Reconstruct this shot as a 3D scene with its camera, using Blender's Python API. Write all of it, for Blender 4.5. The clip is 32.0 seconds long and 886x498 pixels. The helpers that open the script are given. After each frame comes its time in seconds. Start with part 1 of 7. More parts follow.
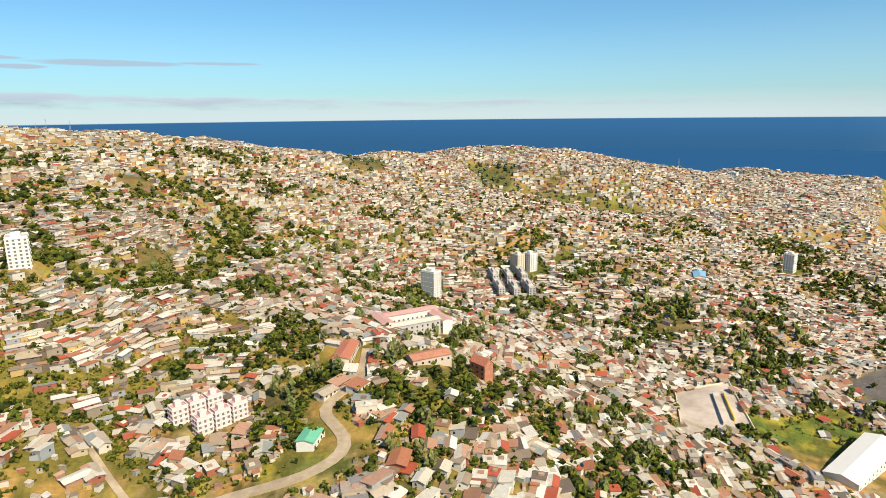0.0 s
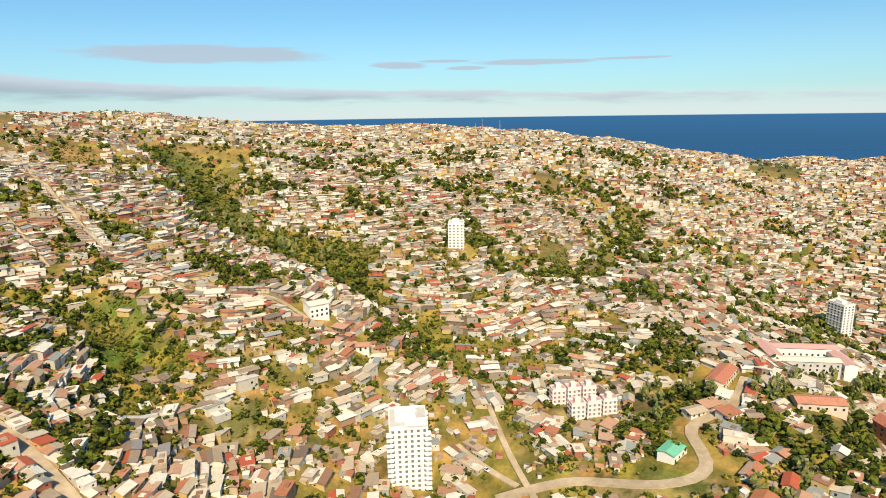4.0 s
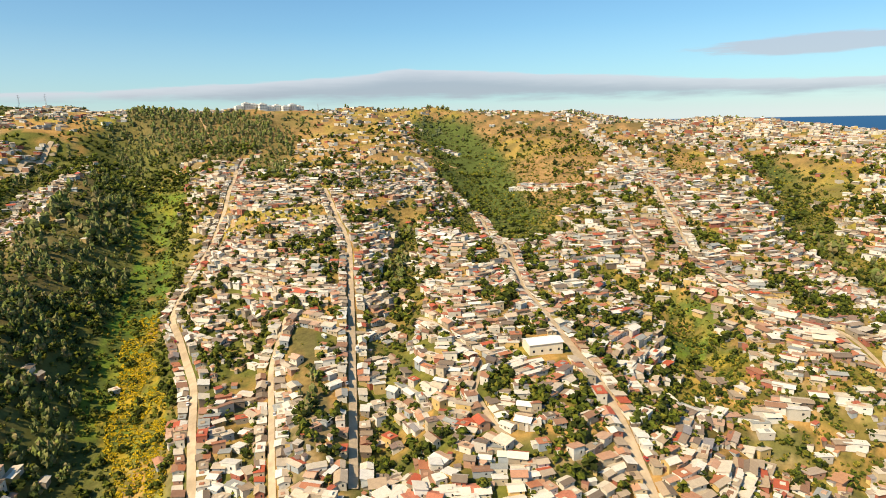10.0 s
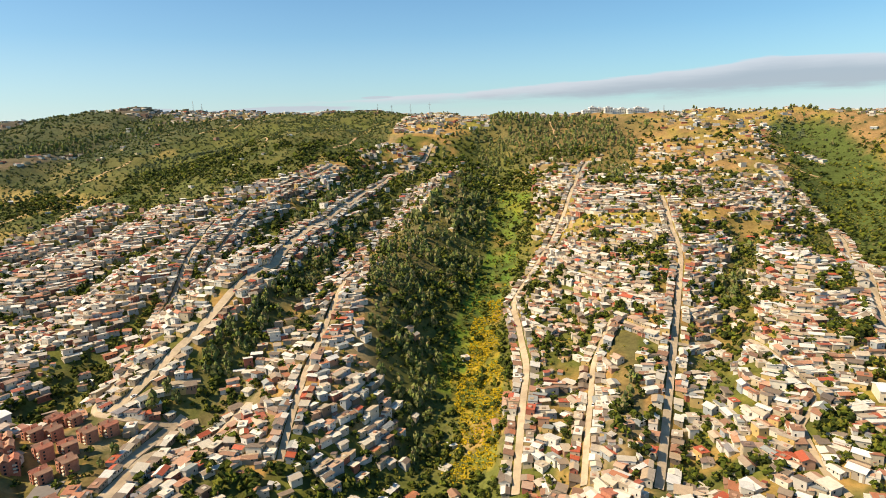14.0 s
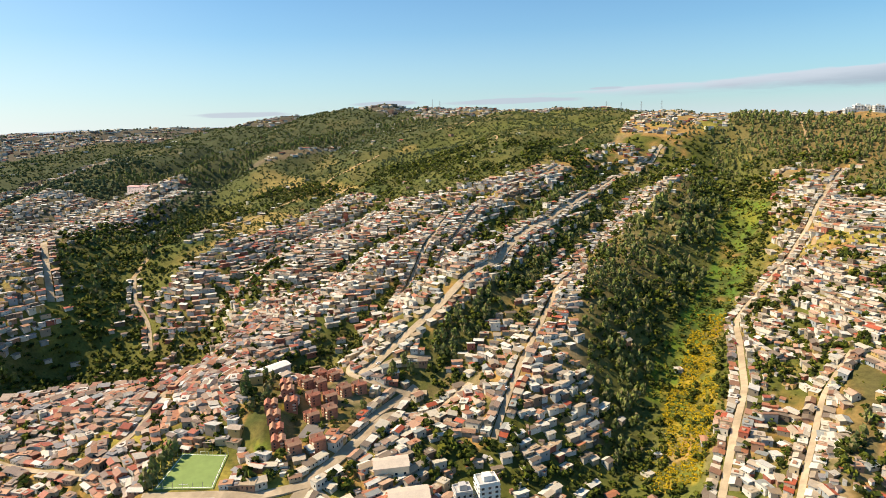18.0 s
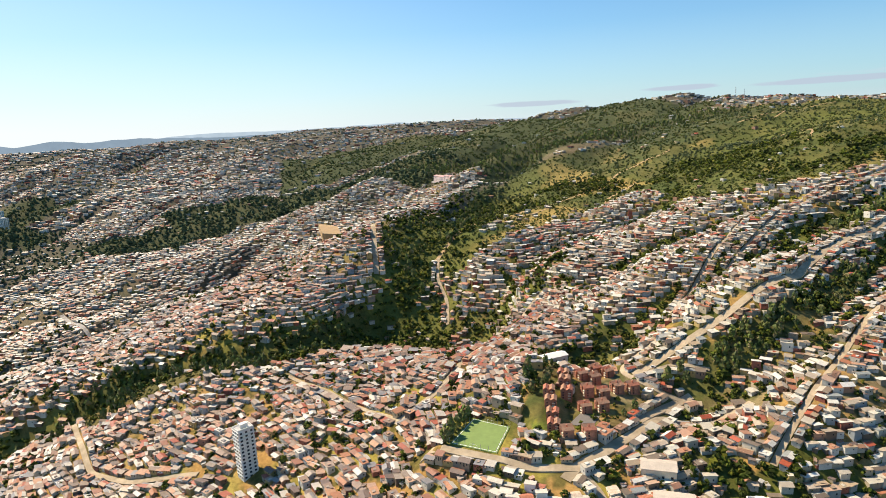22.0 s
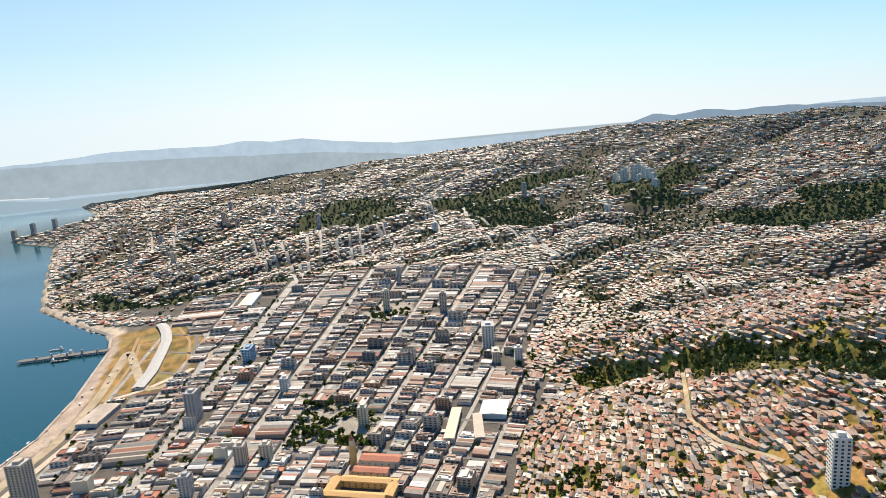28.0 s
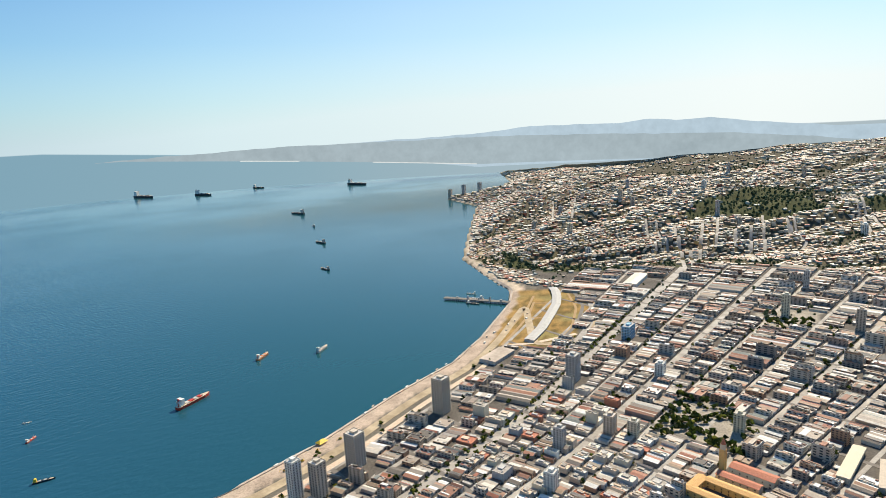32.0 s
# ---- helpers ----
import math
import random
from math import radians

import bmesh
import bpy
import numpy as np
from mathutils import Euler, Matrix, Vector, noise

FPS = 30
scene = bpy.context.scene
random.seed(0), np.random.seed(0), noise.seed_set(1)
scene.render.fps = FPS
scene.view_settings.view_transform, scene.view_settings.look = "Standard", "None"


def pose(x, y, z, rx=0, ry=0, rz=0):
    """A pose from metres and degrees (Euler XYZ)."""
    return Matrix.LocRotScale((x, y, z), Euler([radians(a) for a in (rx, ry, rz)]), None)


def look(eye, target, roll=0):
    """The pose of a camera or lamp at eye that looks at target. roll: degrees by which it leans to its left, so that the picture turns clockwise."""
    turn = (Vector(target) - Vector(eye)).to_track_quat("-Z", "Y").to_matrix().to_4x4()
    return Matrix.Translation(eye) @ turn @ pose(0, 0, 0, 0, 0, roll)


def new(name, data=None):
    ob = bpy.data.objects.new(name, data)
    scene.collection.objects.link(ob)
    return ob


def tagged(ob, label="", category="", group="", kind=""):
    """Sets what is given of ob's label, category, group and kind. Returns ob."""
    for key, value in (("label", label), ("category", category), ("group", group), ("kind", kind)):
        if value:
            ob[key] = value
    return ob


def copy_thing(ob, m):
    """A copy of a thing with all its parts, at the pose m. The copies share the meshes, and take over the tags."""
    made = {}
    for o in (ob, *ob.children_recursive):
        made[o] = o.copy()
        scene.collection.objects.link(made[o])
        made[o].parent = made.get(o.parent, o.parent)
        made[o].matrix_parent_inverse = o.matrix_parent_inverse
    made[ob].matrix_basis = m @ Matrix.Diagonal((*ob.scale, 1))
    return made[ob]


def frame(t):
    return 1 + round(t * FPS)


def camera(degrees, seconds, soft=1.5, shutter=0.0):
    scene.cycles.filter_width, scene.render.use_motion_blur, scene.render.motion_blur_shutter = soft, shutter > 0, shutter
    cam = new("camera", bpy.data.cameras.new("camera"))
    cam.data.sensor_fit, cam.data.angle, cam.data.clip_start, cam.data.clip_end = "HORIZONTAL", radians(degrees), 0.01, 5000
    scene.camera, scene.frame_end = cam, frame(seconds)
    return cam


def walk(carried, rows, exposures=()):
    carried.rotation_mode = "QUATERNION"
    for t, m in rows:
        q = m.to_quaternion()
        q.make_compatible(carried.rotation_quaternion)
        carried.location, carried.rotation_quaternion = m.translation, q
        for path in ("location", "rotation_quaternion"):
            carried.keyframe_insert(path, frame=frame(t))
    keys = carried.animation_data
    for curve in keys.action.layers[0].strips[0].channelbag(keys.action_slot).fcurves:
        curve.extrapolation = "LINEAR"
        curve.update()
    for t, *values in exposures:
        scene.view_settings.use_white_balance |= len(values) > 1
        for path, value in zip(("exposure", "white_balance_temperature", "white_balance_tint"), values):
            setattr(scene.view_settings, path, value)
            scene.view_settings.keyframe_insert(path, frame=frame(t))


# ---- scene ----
# ---- camera ----
cam = camera(71.1, 32.0, soft=0.35)
# seconds, place, and the heading (to the left of +y), pitch and roll in degrees
PATH = [
    (0.0, 61.7, 51.6, 269.1, -111.13, -12.39, -0.59),
    (1.0, 55.5, 53.6, 273.2, -102.26, -12.45, -0.51),
    (2.0, 49.8, 54.6, 277.5, -93.40, -12.53, -0.63),
    (3.0, 43.9, 54.6, 281.8, -84.51, -12.55, -0.79),
    (3.5, 40.8, 54.3, 283.8, -80.02, -12.55, -0.82),
    (5.5, 28.6, 51.7, 291.5, -62.71, -12.49, -1.02),
    (6.0, 25.7, 50.2, 293.4, -58.40, -12.45, -1.05),
    (7.0, 20.2, 45.9, 297.3, -49.77, -12.32, -1.11),
    (8.0, 14.8, 40.1, 301.3, -41.15, -12.25, -1.19),
    (9.0, 10.0, 33.3, 305.2, -32.60, -12.12, -1.22),
    (10.0, 5.9, 25.5, 309.0, -24.10, -12.02, -1.29),
    (11.0, 3.0, 17.2, 312.8, -15.62, -11.84, -1.57),
    (12.0, 1.2, 8.3, 316.5, -7.32, -11.68, -1.87),
    (13.0, -0.0, 0.0, 320.0, 0.00, -11.58, -1.95),
    (14.0, -0.4, -7.9, 323.5, 6.40, -11.53, -2.05),
    (14.5, -0.1, -11.5, 325.3, 8.89, -11.50, -1.98),
    (16.5, 1.9, -26.5, 332.6, 18.98, -11.59, -1.63),
    (17.0, 2.7, -30.0, 334.4, 21.52, -11.61, -1.70),
    (18.0, 4.7, -36.7, 338.0, 26.60, -11.62, -1.85),
    (19.0, 7.6, -42.7, 341.7, 31.70, -11.68, -2.11),
    (20.0, 11.0, -48.8, 345.8, 36.78, -11.77, -2.31),
    (21.0, 15.3, -55.5, 350.0, 43.30, -11.82, -2.60),
    (22.0, 20.2, -61.7, 354.2, 52.49, -11.67, -2.96),
    (23.0, 25.3, -66.0, 358.4, 61.72, -11.65, -3.27),
    (24.0, 31.6, -68.9, 362.6, 71.02, -11.58, -3.52),
    (25.0, 38.3, -70.9, 366.7, 80.21, -11.55, -3.73),
    (25.5, 41.3, -71.4, 368.7, 84.67, -11.57, -3.82),
    (27.5, 52.7, -70.8, 376.2, 102.49, -11.41, -4.09),
    (28.0, 55.8, -70.5, 378.0, 106.95, -11.41, -4.08),
    (29.0, 62.3, -69.3, 381.5, 115.85, -11.35, -3.93),
    (30.0, 68.5, -67.6, 385.0, 124.67, -11.32, -3.59),
    (31.0, 74.9, -65.6, 388.3, 133.48, -11.32, -3.27),
    (32.0, 81.3, -63.7, 391.6, 142.31, -11.33, -3.11),
]
ROWS = [(t, pose(x, y, z) @ pose(0, 0, 0, 0, 0, yaw) @ pose(0, 0, 0, 90 + pitch) @ pose(0, 0, 0, 0, 0, roll))
        for t, x, y, z, yaw, pitch, roll in PATH]
walk(cam, ROWS, [(0.0, 0.27, 6850.0, 11.0), (7.0, 0.38, 7500.0, 12.5), (13.0, 0.43, 7550.0, 14.5), (20.0, 0.42, 7050.0, 14.0), (26.0, 0.34, 6700.0, 13.0), (29.0, 0.3, 6650.0, 12.0), (32.0, 0.28, 6750.0, 9.5)])

# ---- light ----
SUN_EL, SUN_AZ = 46.0, 108.0
world = bpy.data.worlds.new("sky")
scene.world = world
world.use_nodes = True
wt = world.node_tree


def wnode(kind, *links, **values):
    """A node of the world; links go to its inputs in order (None: left as it is, a number: set)."""
    n = wt.nodes.new(kind)
    for k, v in values.items():
        if k == "operation":
            n.operation = v
        elif k == "sky_type":
            n.sky_type = v
    for s, link in zip(n.inputs, links):
        if isinstance(link, (int, float, tuple)):
            s.default_value = link
        elif link is not None:
            wt.links.new(link, s)
    return n


def wmath(op, *links):
    return wnode("ShaderNodeMath", *links, operation=op).outputs[0]


def wramp(fac, stops):
    n = wt.nodes.new("ShaderNodeValToRGB")
    el = n.color_ramp.elements
    while len(el) < len(stops):
        el.new(0.5)
    for e, (p, c) in zip(el, stops):
        e.position, e.color = p, (*c, 1) if isinstance(c, tuple) else (c, c, c, 1)
    wt.links.new(fac, n.inputs[0])
    return n.outputs[0]


sky = wnode("ShaderNodeTexSky", sky_type="NISHITA")
sky.sun_disc = False
sky.sun_elevation, sky.sun_rotation = radians(SUN_EL), radians(-SUN_AZ)
sky.air_density, sky.dust_density, sky.ozone_density, sky.altitude = 1.0, 0.6, 3.0, 350
way = wnode("ShaderNodeTexCoord").outputs["Generated"]
axes3 = wnode("ShaderNodeSeparateXYZ", way)
el_deg = wmath("MULTIPLY", wmath("ARCSINE", axes3.outputs[2]), 57.2958)
az_deg = wmath("MULTIPLY", wmath("ARCTAN2", wmath("MULTIPLY", axes3.outputs[0], -1.0), axes3.outputs[1]), 57.2958)
az01 = wmath("DIVIDE", wmath("ADD", az_deg, 180.0), 360.0)
# pale haze low over the horizon
haze = wramp(wmath("DIVIDE", wmath("ADD", el_deg, 2.0), 32.0), [(0.0, 0.85), (0.06, 0.78), (0.15, 0.5), (0.3, 0.2), (0.55, 0.03), (0.8, 0.0)])
west_clear = wramp(az01, [(0.0, 0.85), (0.12, 0.55), (0.45, 0.6), (0.56, 0.85), (0.68, 1.0)])
low_haze = wramp(wmath("DIVIDE", wmath("ADD", el_deg, 2.0), 32.0), [(0.0, 0.85), (0.06, 0.78), (0.1, 0.5), (0.16, 0.0)])
haze = wmath("MAXIMUM", wmath("MULTIPLY", haze, west_clear), low_haze)
haze_colour = wramp(az01, [(0.0, (6.0, 7.6, 8.6)), (0.12, (8.0, 9.3, 9.9)), (0.3, (8.0, 9.2, 9.8)), (0.45, (6.6, 8.2, 9.2)), (0.55, (6.6, 8.0, 9.0)), (0.68, (8.6, 9.7, 10.2)), (0.82, (9.7, 10.4, 10.6)), (0.95, (7.4, 9.1, 9.8)), (1.0, (6.0, 7.6, 8.6))])
tint = wnode("ShaderNodeMix")
tint.data_type = "RGBA"
tint.blend_type = "MULTIPLY"
tint.inputs[0].default_value = 1.0
wt.links.new(sky.outputs[0], tint.inputs[6])
tint.inputs[7].default_value = (0.54, 1.17, 1.49, 1)


def wmix(fac, a, b):
    n = wt.nodes.new("ShaderNodeMix")
    n.data_type = "RGBA"
    for link, s in ((fac, n.inputs[0]), (a, n.inputs[6]), (b, n.inputs[7])):
        if isinstance(link, tuple):
            s.default_value = (*link, 1)
        elif isinstance(link, float):
            s.default_value = link
        else:
            wt.links.new(link, s)
    return n.outputs[2]


# brighter haze towards the sun, over the eastern hills
glow = wmath("MULTIPLY", wramp(az01, [(0.62, 0.0), (0.72, 0.2), (0.82, 0.42), (0.9, 0.36), (1.0, 0.1)]), wramp(wmath("DIVIDE", el_deg, 32.0), [(0.0, 1.0), (0.3, 0.9), (0.55, 0.4), (0.95, 0.1)]))
haze = wmath("MINIMUM", wmath("ADD", haze, glow), 0.95)
clear = wmix(haze, tint.outputs[2], haze_colour)
# cloud bank: its top and foot above the horizon by heading, ragged by noise
place = wnode("ShaderNodeCombineXYZ", wmath("MULTIPLY", az_deg, 0.16), wmath("MULTIPLY", el_deg, 1.3), 0.0).outputs[0]
ragged = wnode("ShaderNodeTexNoise", place, 0.0, 1.0, 6.0, 0.6).outputs[0]
shred = wmath("MULTIPLY", wmath("SUBTRACT", ragged, 0.5), 2.2)
top = wmath("MULTIPLY", wramp(az01, [(0.12, 0.1), (0.19, 0.11), (0.25, 0.15), (0.3, 0.2), (0.36, 0.26), (0.41, 0.37), (0.44, 0.44), (0.455, 0.38), (0.475, 0.34), (0.495, 0.3), (0.53, 0.24), (0.56, 0.22), (0.6, 0.0)]), 10.0)
foot = wmath("MULTIPLY", wramp(az01, [(0.12, 0.06), (0.19, 0.04), (0.25, 0.05), (0.3, 0.07), (0.36, 0.1), (0.44, 0.13), (0.475, 0.14), (0.495, 0.15), (0.53, 0.16), (0.56, 0.2), (0.6, 0.3)]), 10.0)
above = wmath("ADD", wmath("SUBTRACT", top, el_deg), wmath("MULTIPLY", shred, 0.42))
below = wmath("ADD", wmath("SUBTRACT", el_deg, foot), wmath("MULTIPLY", shred, 0.8))


def wstep(v, lo, hi):
    n = wnode("ShaderNodeMapRange", v, lo, hi, 0.0, 1.0)
    n.interpolation_type = "SMOOTHSTEP"
    return n.outputs[0]


bank = wmath("MULTIPLY", wstep(above, 0.0, 0.25), wstep(below, -0.1, 0.9))
shade = wstep(above, 0.0, 1.4)
puffs = None
for paz, pel, wide, high in ((-56.0, 4.9, 11.5, 0.85), (-72.0, 4.0, 3.0, 0.36), (-84.0, 4.1, 6.5, 0.3), (-92.0, 4.2, 4.0, 0.16), (-76.0, 4.3, 3.0, 0.15), (-78.0, 3.7, 2.0, 0.2), (20.0, 1.6, 7.0, 0.3), (31.0, 1.7, 3.5, 0.25), (12.0, 2.4, 1.6, 0.14), (44.0, 1.1, 5.0, 0.3)):
    dx = wmath("DIVIDE", wmath("SUBTRACT", az_deg, paz), wide)
    dy = wmath("DIVIDE", wmath("SUBTRACT", el_deg, pel), high)
    d = wmath("SUBTRACT", 1.0, wmath("SQRT", wmath("ADD", wmath("MULTIPLY", dx, dx), wmath("MULTIPLY", dy, dy))))
    m = wstep(wmath("ADD", d, wmath("MULTIPLY", shred, 0.55)), 0.0, 0.35)
    puffs = m if puffs is None else wmath("MAXIMUM", puffs, m)
grey = wmix(shade, (6.2, 7.0, 8.5), (3.7, 4.5, 5.9))
clouded = wmix(wmath("MULTIPLY", bank, 0.8), clear, grey)
sky_colour = wmix(wmath("MULTIPLY", puffs, 0.75), clouded, (4.8, 5.7, 7.2))
# the open sea goes on to the horizon beyond the sheet of water
sea_far = wramp(az01, [(0.0, (2.2, 4.0, 5.2)), (0.1, (0.44, 1.85, 4.2)), (0.3, (0.38, 1.7, 3.9)), (0.5, (0.4, 1.5, 3.3)), (0.6, (4.0, 5.0, 5.6)), (0.85, (4.4, 5.4, 6.0)), (0.93, (2.8, 4.5, 5.5)), (1.0, (2.2, 4.0, 5.2))])
edge = wmath("MULTIPLY", wramp(az01, [(0.7, 0.06), (0.8, 0.14), (0.955, 0.14), (0.985, 0.06)]), 10.0)
sea_near = wramp(az01, [(0.0, (2.2, 4.0, 5.2)), (0.1, (0.36, 1.5, 3.3)), (0.3, (0.32, 1.4, 3.1)), (0.5, (0.33, 1.25, 2.7)), (0.6, (4.0, 5.0, 5.6)), (0.85, (4.4, 5.4, 6.0)), (0.93, (2.8, 4.5, 5.5)), (1.0, (2.2, 4.0, 5.2))])
sea_far = wmix(wstep(el_deg, -3.0, -0.2), sea_near, sea_far)
final = wmix(wstep(wmath("ADD", el_deg, edge), -0.05, 0.05), sea_far, sky_colour)
background = wt.nodes["Background"]
wt.links.new(final, background.inputs["Color"])
background.inputs["Strength"].default_value = 0.078

sun = new("sun", bpy.data.lights.new("sun", "SUN"))
sun.data.energy, sun.data.angle, sun.data.color = 5.4, radians(0.5), (1.0, 0.89, 0.70)
a, e = radians(SUN_AZ), radians(SUN_EL)
sun.matrix_world = look((-900 * math.sin(a), 900 * math.cos(a), 900 * math.tan(e)), (0, 0, 0))

# ---- materials ----
def mat(name, colours, scale=0.5, rough=0.85, bump=0.0, metal=0.0, by="", fine=6.0, attr="", spread=0.35, gloss=0.5):
    """A node material: one colour mottled at two scales; by "island" or "object" picks among several colours at random."""
    m = bpy.data.materials.new(name)
    m.use_nodes = True
    t = m.node_tree
    b = t.nodes["Principled BSDF"]

    def node(kind, *links):
        n = t.nodes.new(kind)
        for s, link in zip(n.inputs, links):
            if isinstance(link, (int, float)):
                s.default_value = link
            elif link is not None:
                t.links.new(link, s)
        return n
    where = node("ShaderNodeTexCoord").outputs["Object"]
    coarse = node("ShaderNodeTexNoise", where, None, scale, 4.0, 0.6).outputs[0]
    grain = node("ShaderNodeTexNoise", where, None, scale * fine, 3.0, 0.6).outputs[0]
    if attr:
        colour = node("ShaderNodeAttribute")
        colour.attribute_name = attr
        colour = colour.outputs["Color"]
    else:
        ramp = t.nodes.new("ShaderNodeValToRGB")
        el = ramp.color_ramp.elements
        while len(el) < len(colours):
            el.new(0.5)
        if len(colours) == 1:
            el.remove(el[1])
        for k, (e, c) in enumerate(zip(el, colours)):
            e.position, e.color = k / len(colours), (*c, 1)
        if by:
            ramp.color_ramp.interpolation = "CONSTANT"
            pick = node("ShaderNodeNewGeometry").outputs["Random Per Island"] if by == "island" else node("ShaderNodeObjectInfo").outputs["Random"]
            t.links.new(pick, ramp.inputs[0])
        else:
            t.links.new(coarse, ramp.inputs[0])
        colour = ramp.outputs[0]
    mixed = node("ShaderNodeMath", coarse, grain)
    value = node("ShaderNodeMapRange", mixed.outputs[0], 0.6, 1.4, 1 - spread, 1 + spread)
    hsv = node("ShaderNodeHueSaturation", None, None, value.outputs[0], None, colour)
    t.links.new(hsv.outputs[0], b.inputs["Base Color"])
    b.inputs["Roughness"].default_value, b.inputs["Metallic"].default_value = rough, metal
    b.inputs["Specular IOR Level"].default_value = gloss
    if bump:
        bm_ = node("ShaderNodeBump", bump, 1.0)
        t.links.new(grain, bm_.inputs["Height"])
        t.links.new(bm_.outputs[0], b.inputs["Normal"])
    return m


ground_m = mat("ground", [], 0.04, 0.95, 0.5, attr="cover", fine=9, spread=0.45, gloss=0.08)
WALLS = [(0.567, 0.522, 0.416), (0.41, 0.343, 0.236), (0.597, 0.574, 0.501), (0.268, 0.217, 0.15), (0.462, 0.373, 0.236), (0.448, 0.41, 0.329), (0.149, 0.112, 0.079), (0.373, 0.209, 0.129),
         (0.597, 0.574, 0.501), (0.298, 0.247, 0.178), (0.492, 0.343, 0.129), (0.3, 0.328, 0.328), (0.582, 0.537, 0.43), (0.313, 0.105, 0.064), (0.462, 0.425, 0.358), (0.597, 0.567, 0.487)]
ROOFS = [(0.606, 0.557, 0.448), (0.459, 0.377, 0.275), (0.639, 0.606, 0.519), (0.344, 0.27, 0.188), (0.377, 0.147, 0.071), (0.541, 0.475, 0.361), (0.197, 0.147, 0.102), (0.655, 0.622, 0.541),
         (0.45, 0.254, 0.157), (0.491, 0.426, 0.322), (0.393, 0.287, 0.18), (0.262, 0.139, 0.079), (0.631, 0.59, 0.495), (0.287, 0.213, 0.142), (0.41, 0.09, 0.039), (0.573, 0.508, 0.393),
         (0.273, 0.282, 0.255), (0.475, 0.377, 0.267), (0.41, 0.205, 0.118), (0.164, 0.123, 0.086), (0.622, 0.59, 0.503), (0.426, 0.344, 0.244), (0.459, 0.295, 0.197)]
TOWN_ROOFS = [(0.66, 0.63, 0.58), (0.3, 0.25, 0.2), (0.55, 0.5, 0.43), (0.42, 0.36, 0.3), (0.07, 0.065, 0.06), (0.72, 0.7, 0.66), (0.34, 0.15, 0.09), (0.13, 0.11, 0.09), (0.58, 0.53, 0.46), (0.24, 0.11, 0.07), (0.28, 0.22, 0.18), (0.1, 0.085, 0.075), (0.38, 0.31, 0.25),
              (0.3, 0.16, 0.1), (0.74, 0.71, 0.65), (0.3, 0.21, 0.14), (0.28, 0.1, 0.06), (0.18, 0.15, 0.13), (0.48, 0.42, 0.35), (0.2, 0.22, 0.2), (0.36, 0.22, 0.15)]
walls_m = mat("house_walls", WALLS, 0.4, 0.85, 0.1, by="island", spread=0.15)
roofs_m = mat("house_roofs", ROOFS, 0.5, 0.6, 0.2, by="island", spread=0.22)
old_roofs_m = mat("old_quarter_roofs", [(0.299, 0.132, 0.0792), (0.37, 0.29, 0.22), (0.211, 0.15, 0.106), (0.405, 0.176, 0.088), (0.484, 0.431, 0.352), (0.264, 0.176, 0.123), (0.352, 0.0968, 0.0528), (0.176, 0.123, 0.0968),
                                         (0.422, 0.264, 0.176), (0.563, 0.528, 0.458), (0.317, 0.229, 0.167), (0.238, 0.22, 0.211), (0.44, 0.229, 0.123)], 0.5, 0.65, 0.2, by="island", spread=0.25)
town_walls_m = mat("town_walls", [(0.42, 0.37, 0.31), (0.56, 0.52, 0.45), (0.32, 0.27, 0.23), (0.45, 0.34, 0.24), (0.64, 0.61, 0.56), (0.26, 0.23, 0.21), (0.42, 0.24, 0.15), (0.48, 0.43, 0.36)], 0.3, 0.85, 0.1, by="island", spread=0.15)
town_roofs_m = mat("town_roofs", TOWN_ROOFS, 0.25, 0.7, 0.2, by="island", spread=0.3)
dark_glass = mat("window_glass", [(0.03, 0.035, 0.04)], 1.0, 0.15)
shaded_glass = mat("curtained_window_glass", [(0.26, 0.25, 0.23), (0.16, 0.16, 0.15)], 1.0, 0.2)
pale_glass = mat("pale_window_glass", [(0.3, 0.29, 0.27), (0.2, 0.2, 0.19)], 1.0, 0.2)
door_m = mat("door_paint", [(0.16, 0.09, 0.05), (0.25, 0.13, 0.07)], 2.0, 0.6)
white_m = mat("white_render", [(0.8, 0.78, 0.71), (0.74, 0.72, 0.652)], 0.2, 0.8, spread=0.08)
cream_m = mat("cream_render", [(0.72, 0.64, 0.48), (0.66, 0.58, 0.432)], 0.2, 0.8, spread=0.12)
grey_m = mat("grey_concrete", [(0.4, 0.38, 0.35), (0.48, 0.46, 0.43)], 0.2, 0.85, spread=0.2)
tan_m = mat("tan_concrete", [(0.5, 0.41, 0.32), (0.56, 0.47, 0.37)], 0.2, 0.85, spread=0.15)
pink_m = mat("pink_render", [(0.7, 0.52, 0.48), (0.74, 0.6, 0.56)], 0.2, 0.8, spread=0.1)
red_m = mat("red_roof_tiles", [(0.4, 0.12, 0.065), (0.48, 0.17, 0.095)], 0.8, 0.75, 0.4, spread=0.25)
rose_m = mat("faded_rose_roof", [(0.6, 0.35, 0.3), (0.52, 0.3, 0.26)], 0.4, 0.7, spread=0.2)
brick_m = mat("red_brick", [(0.4, 0.14, 0.085), (0.47, 0.2, 0.12)], 0.5, 0.9, 0.3, spread=0.25)
tar_m = mat("patched_tar_roof", [(0.2, 0.17, 0.15), (0.32, 0.28, 0.24), (0.42, 0.38, 0.33)], 0.2, 0.8, 0.2, spread=0.3)
zinc_m = mat("weathered_zinc", [(0.77, 0.72, 0.604), (0.7, 0.65, 0.537), (0.58, 0.5, 0.393)], 0.5, 0.5, 0.3, spread=0.2)
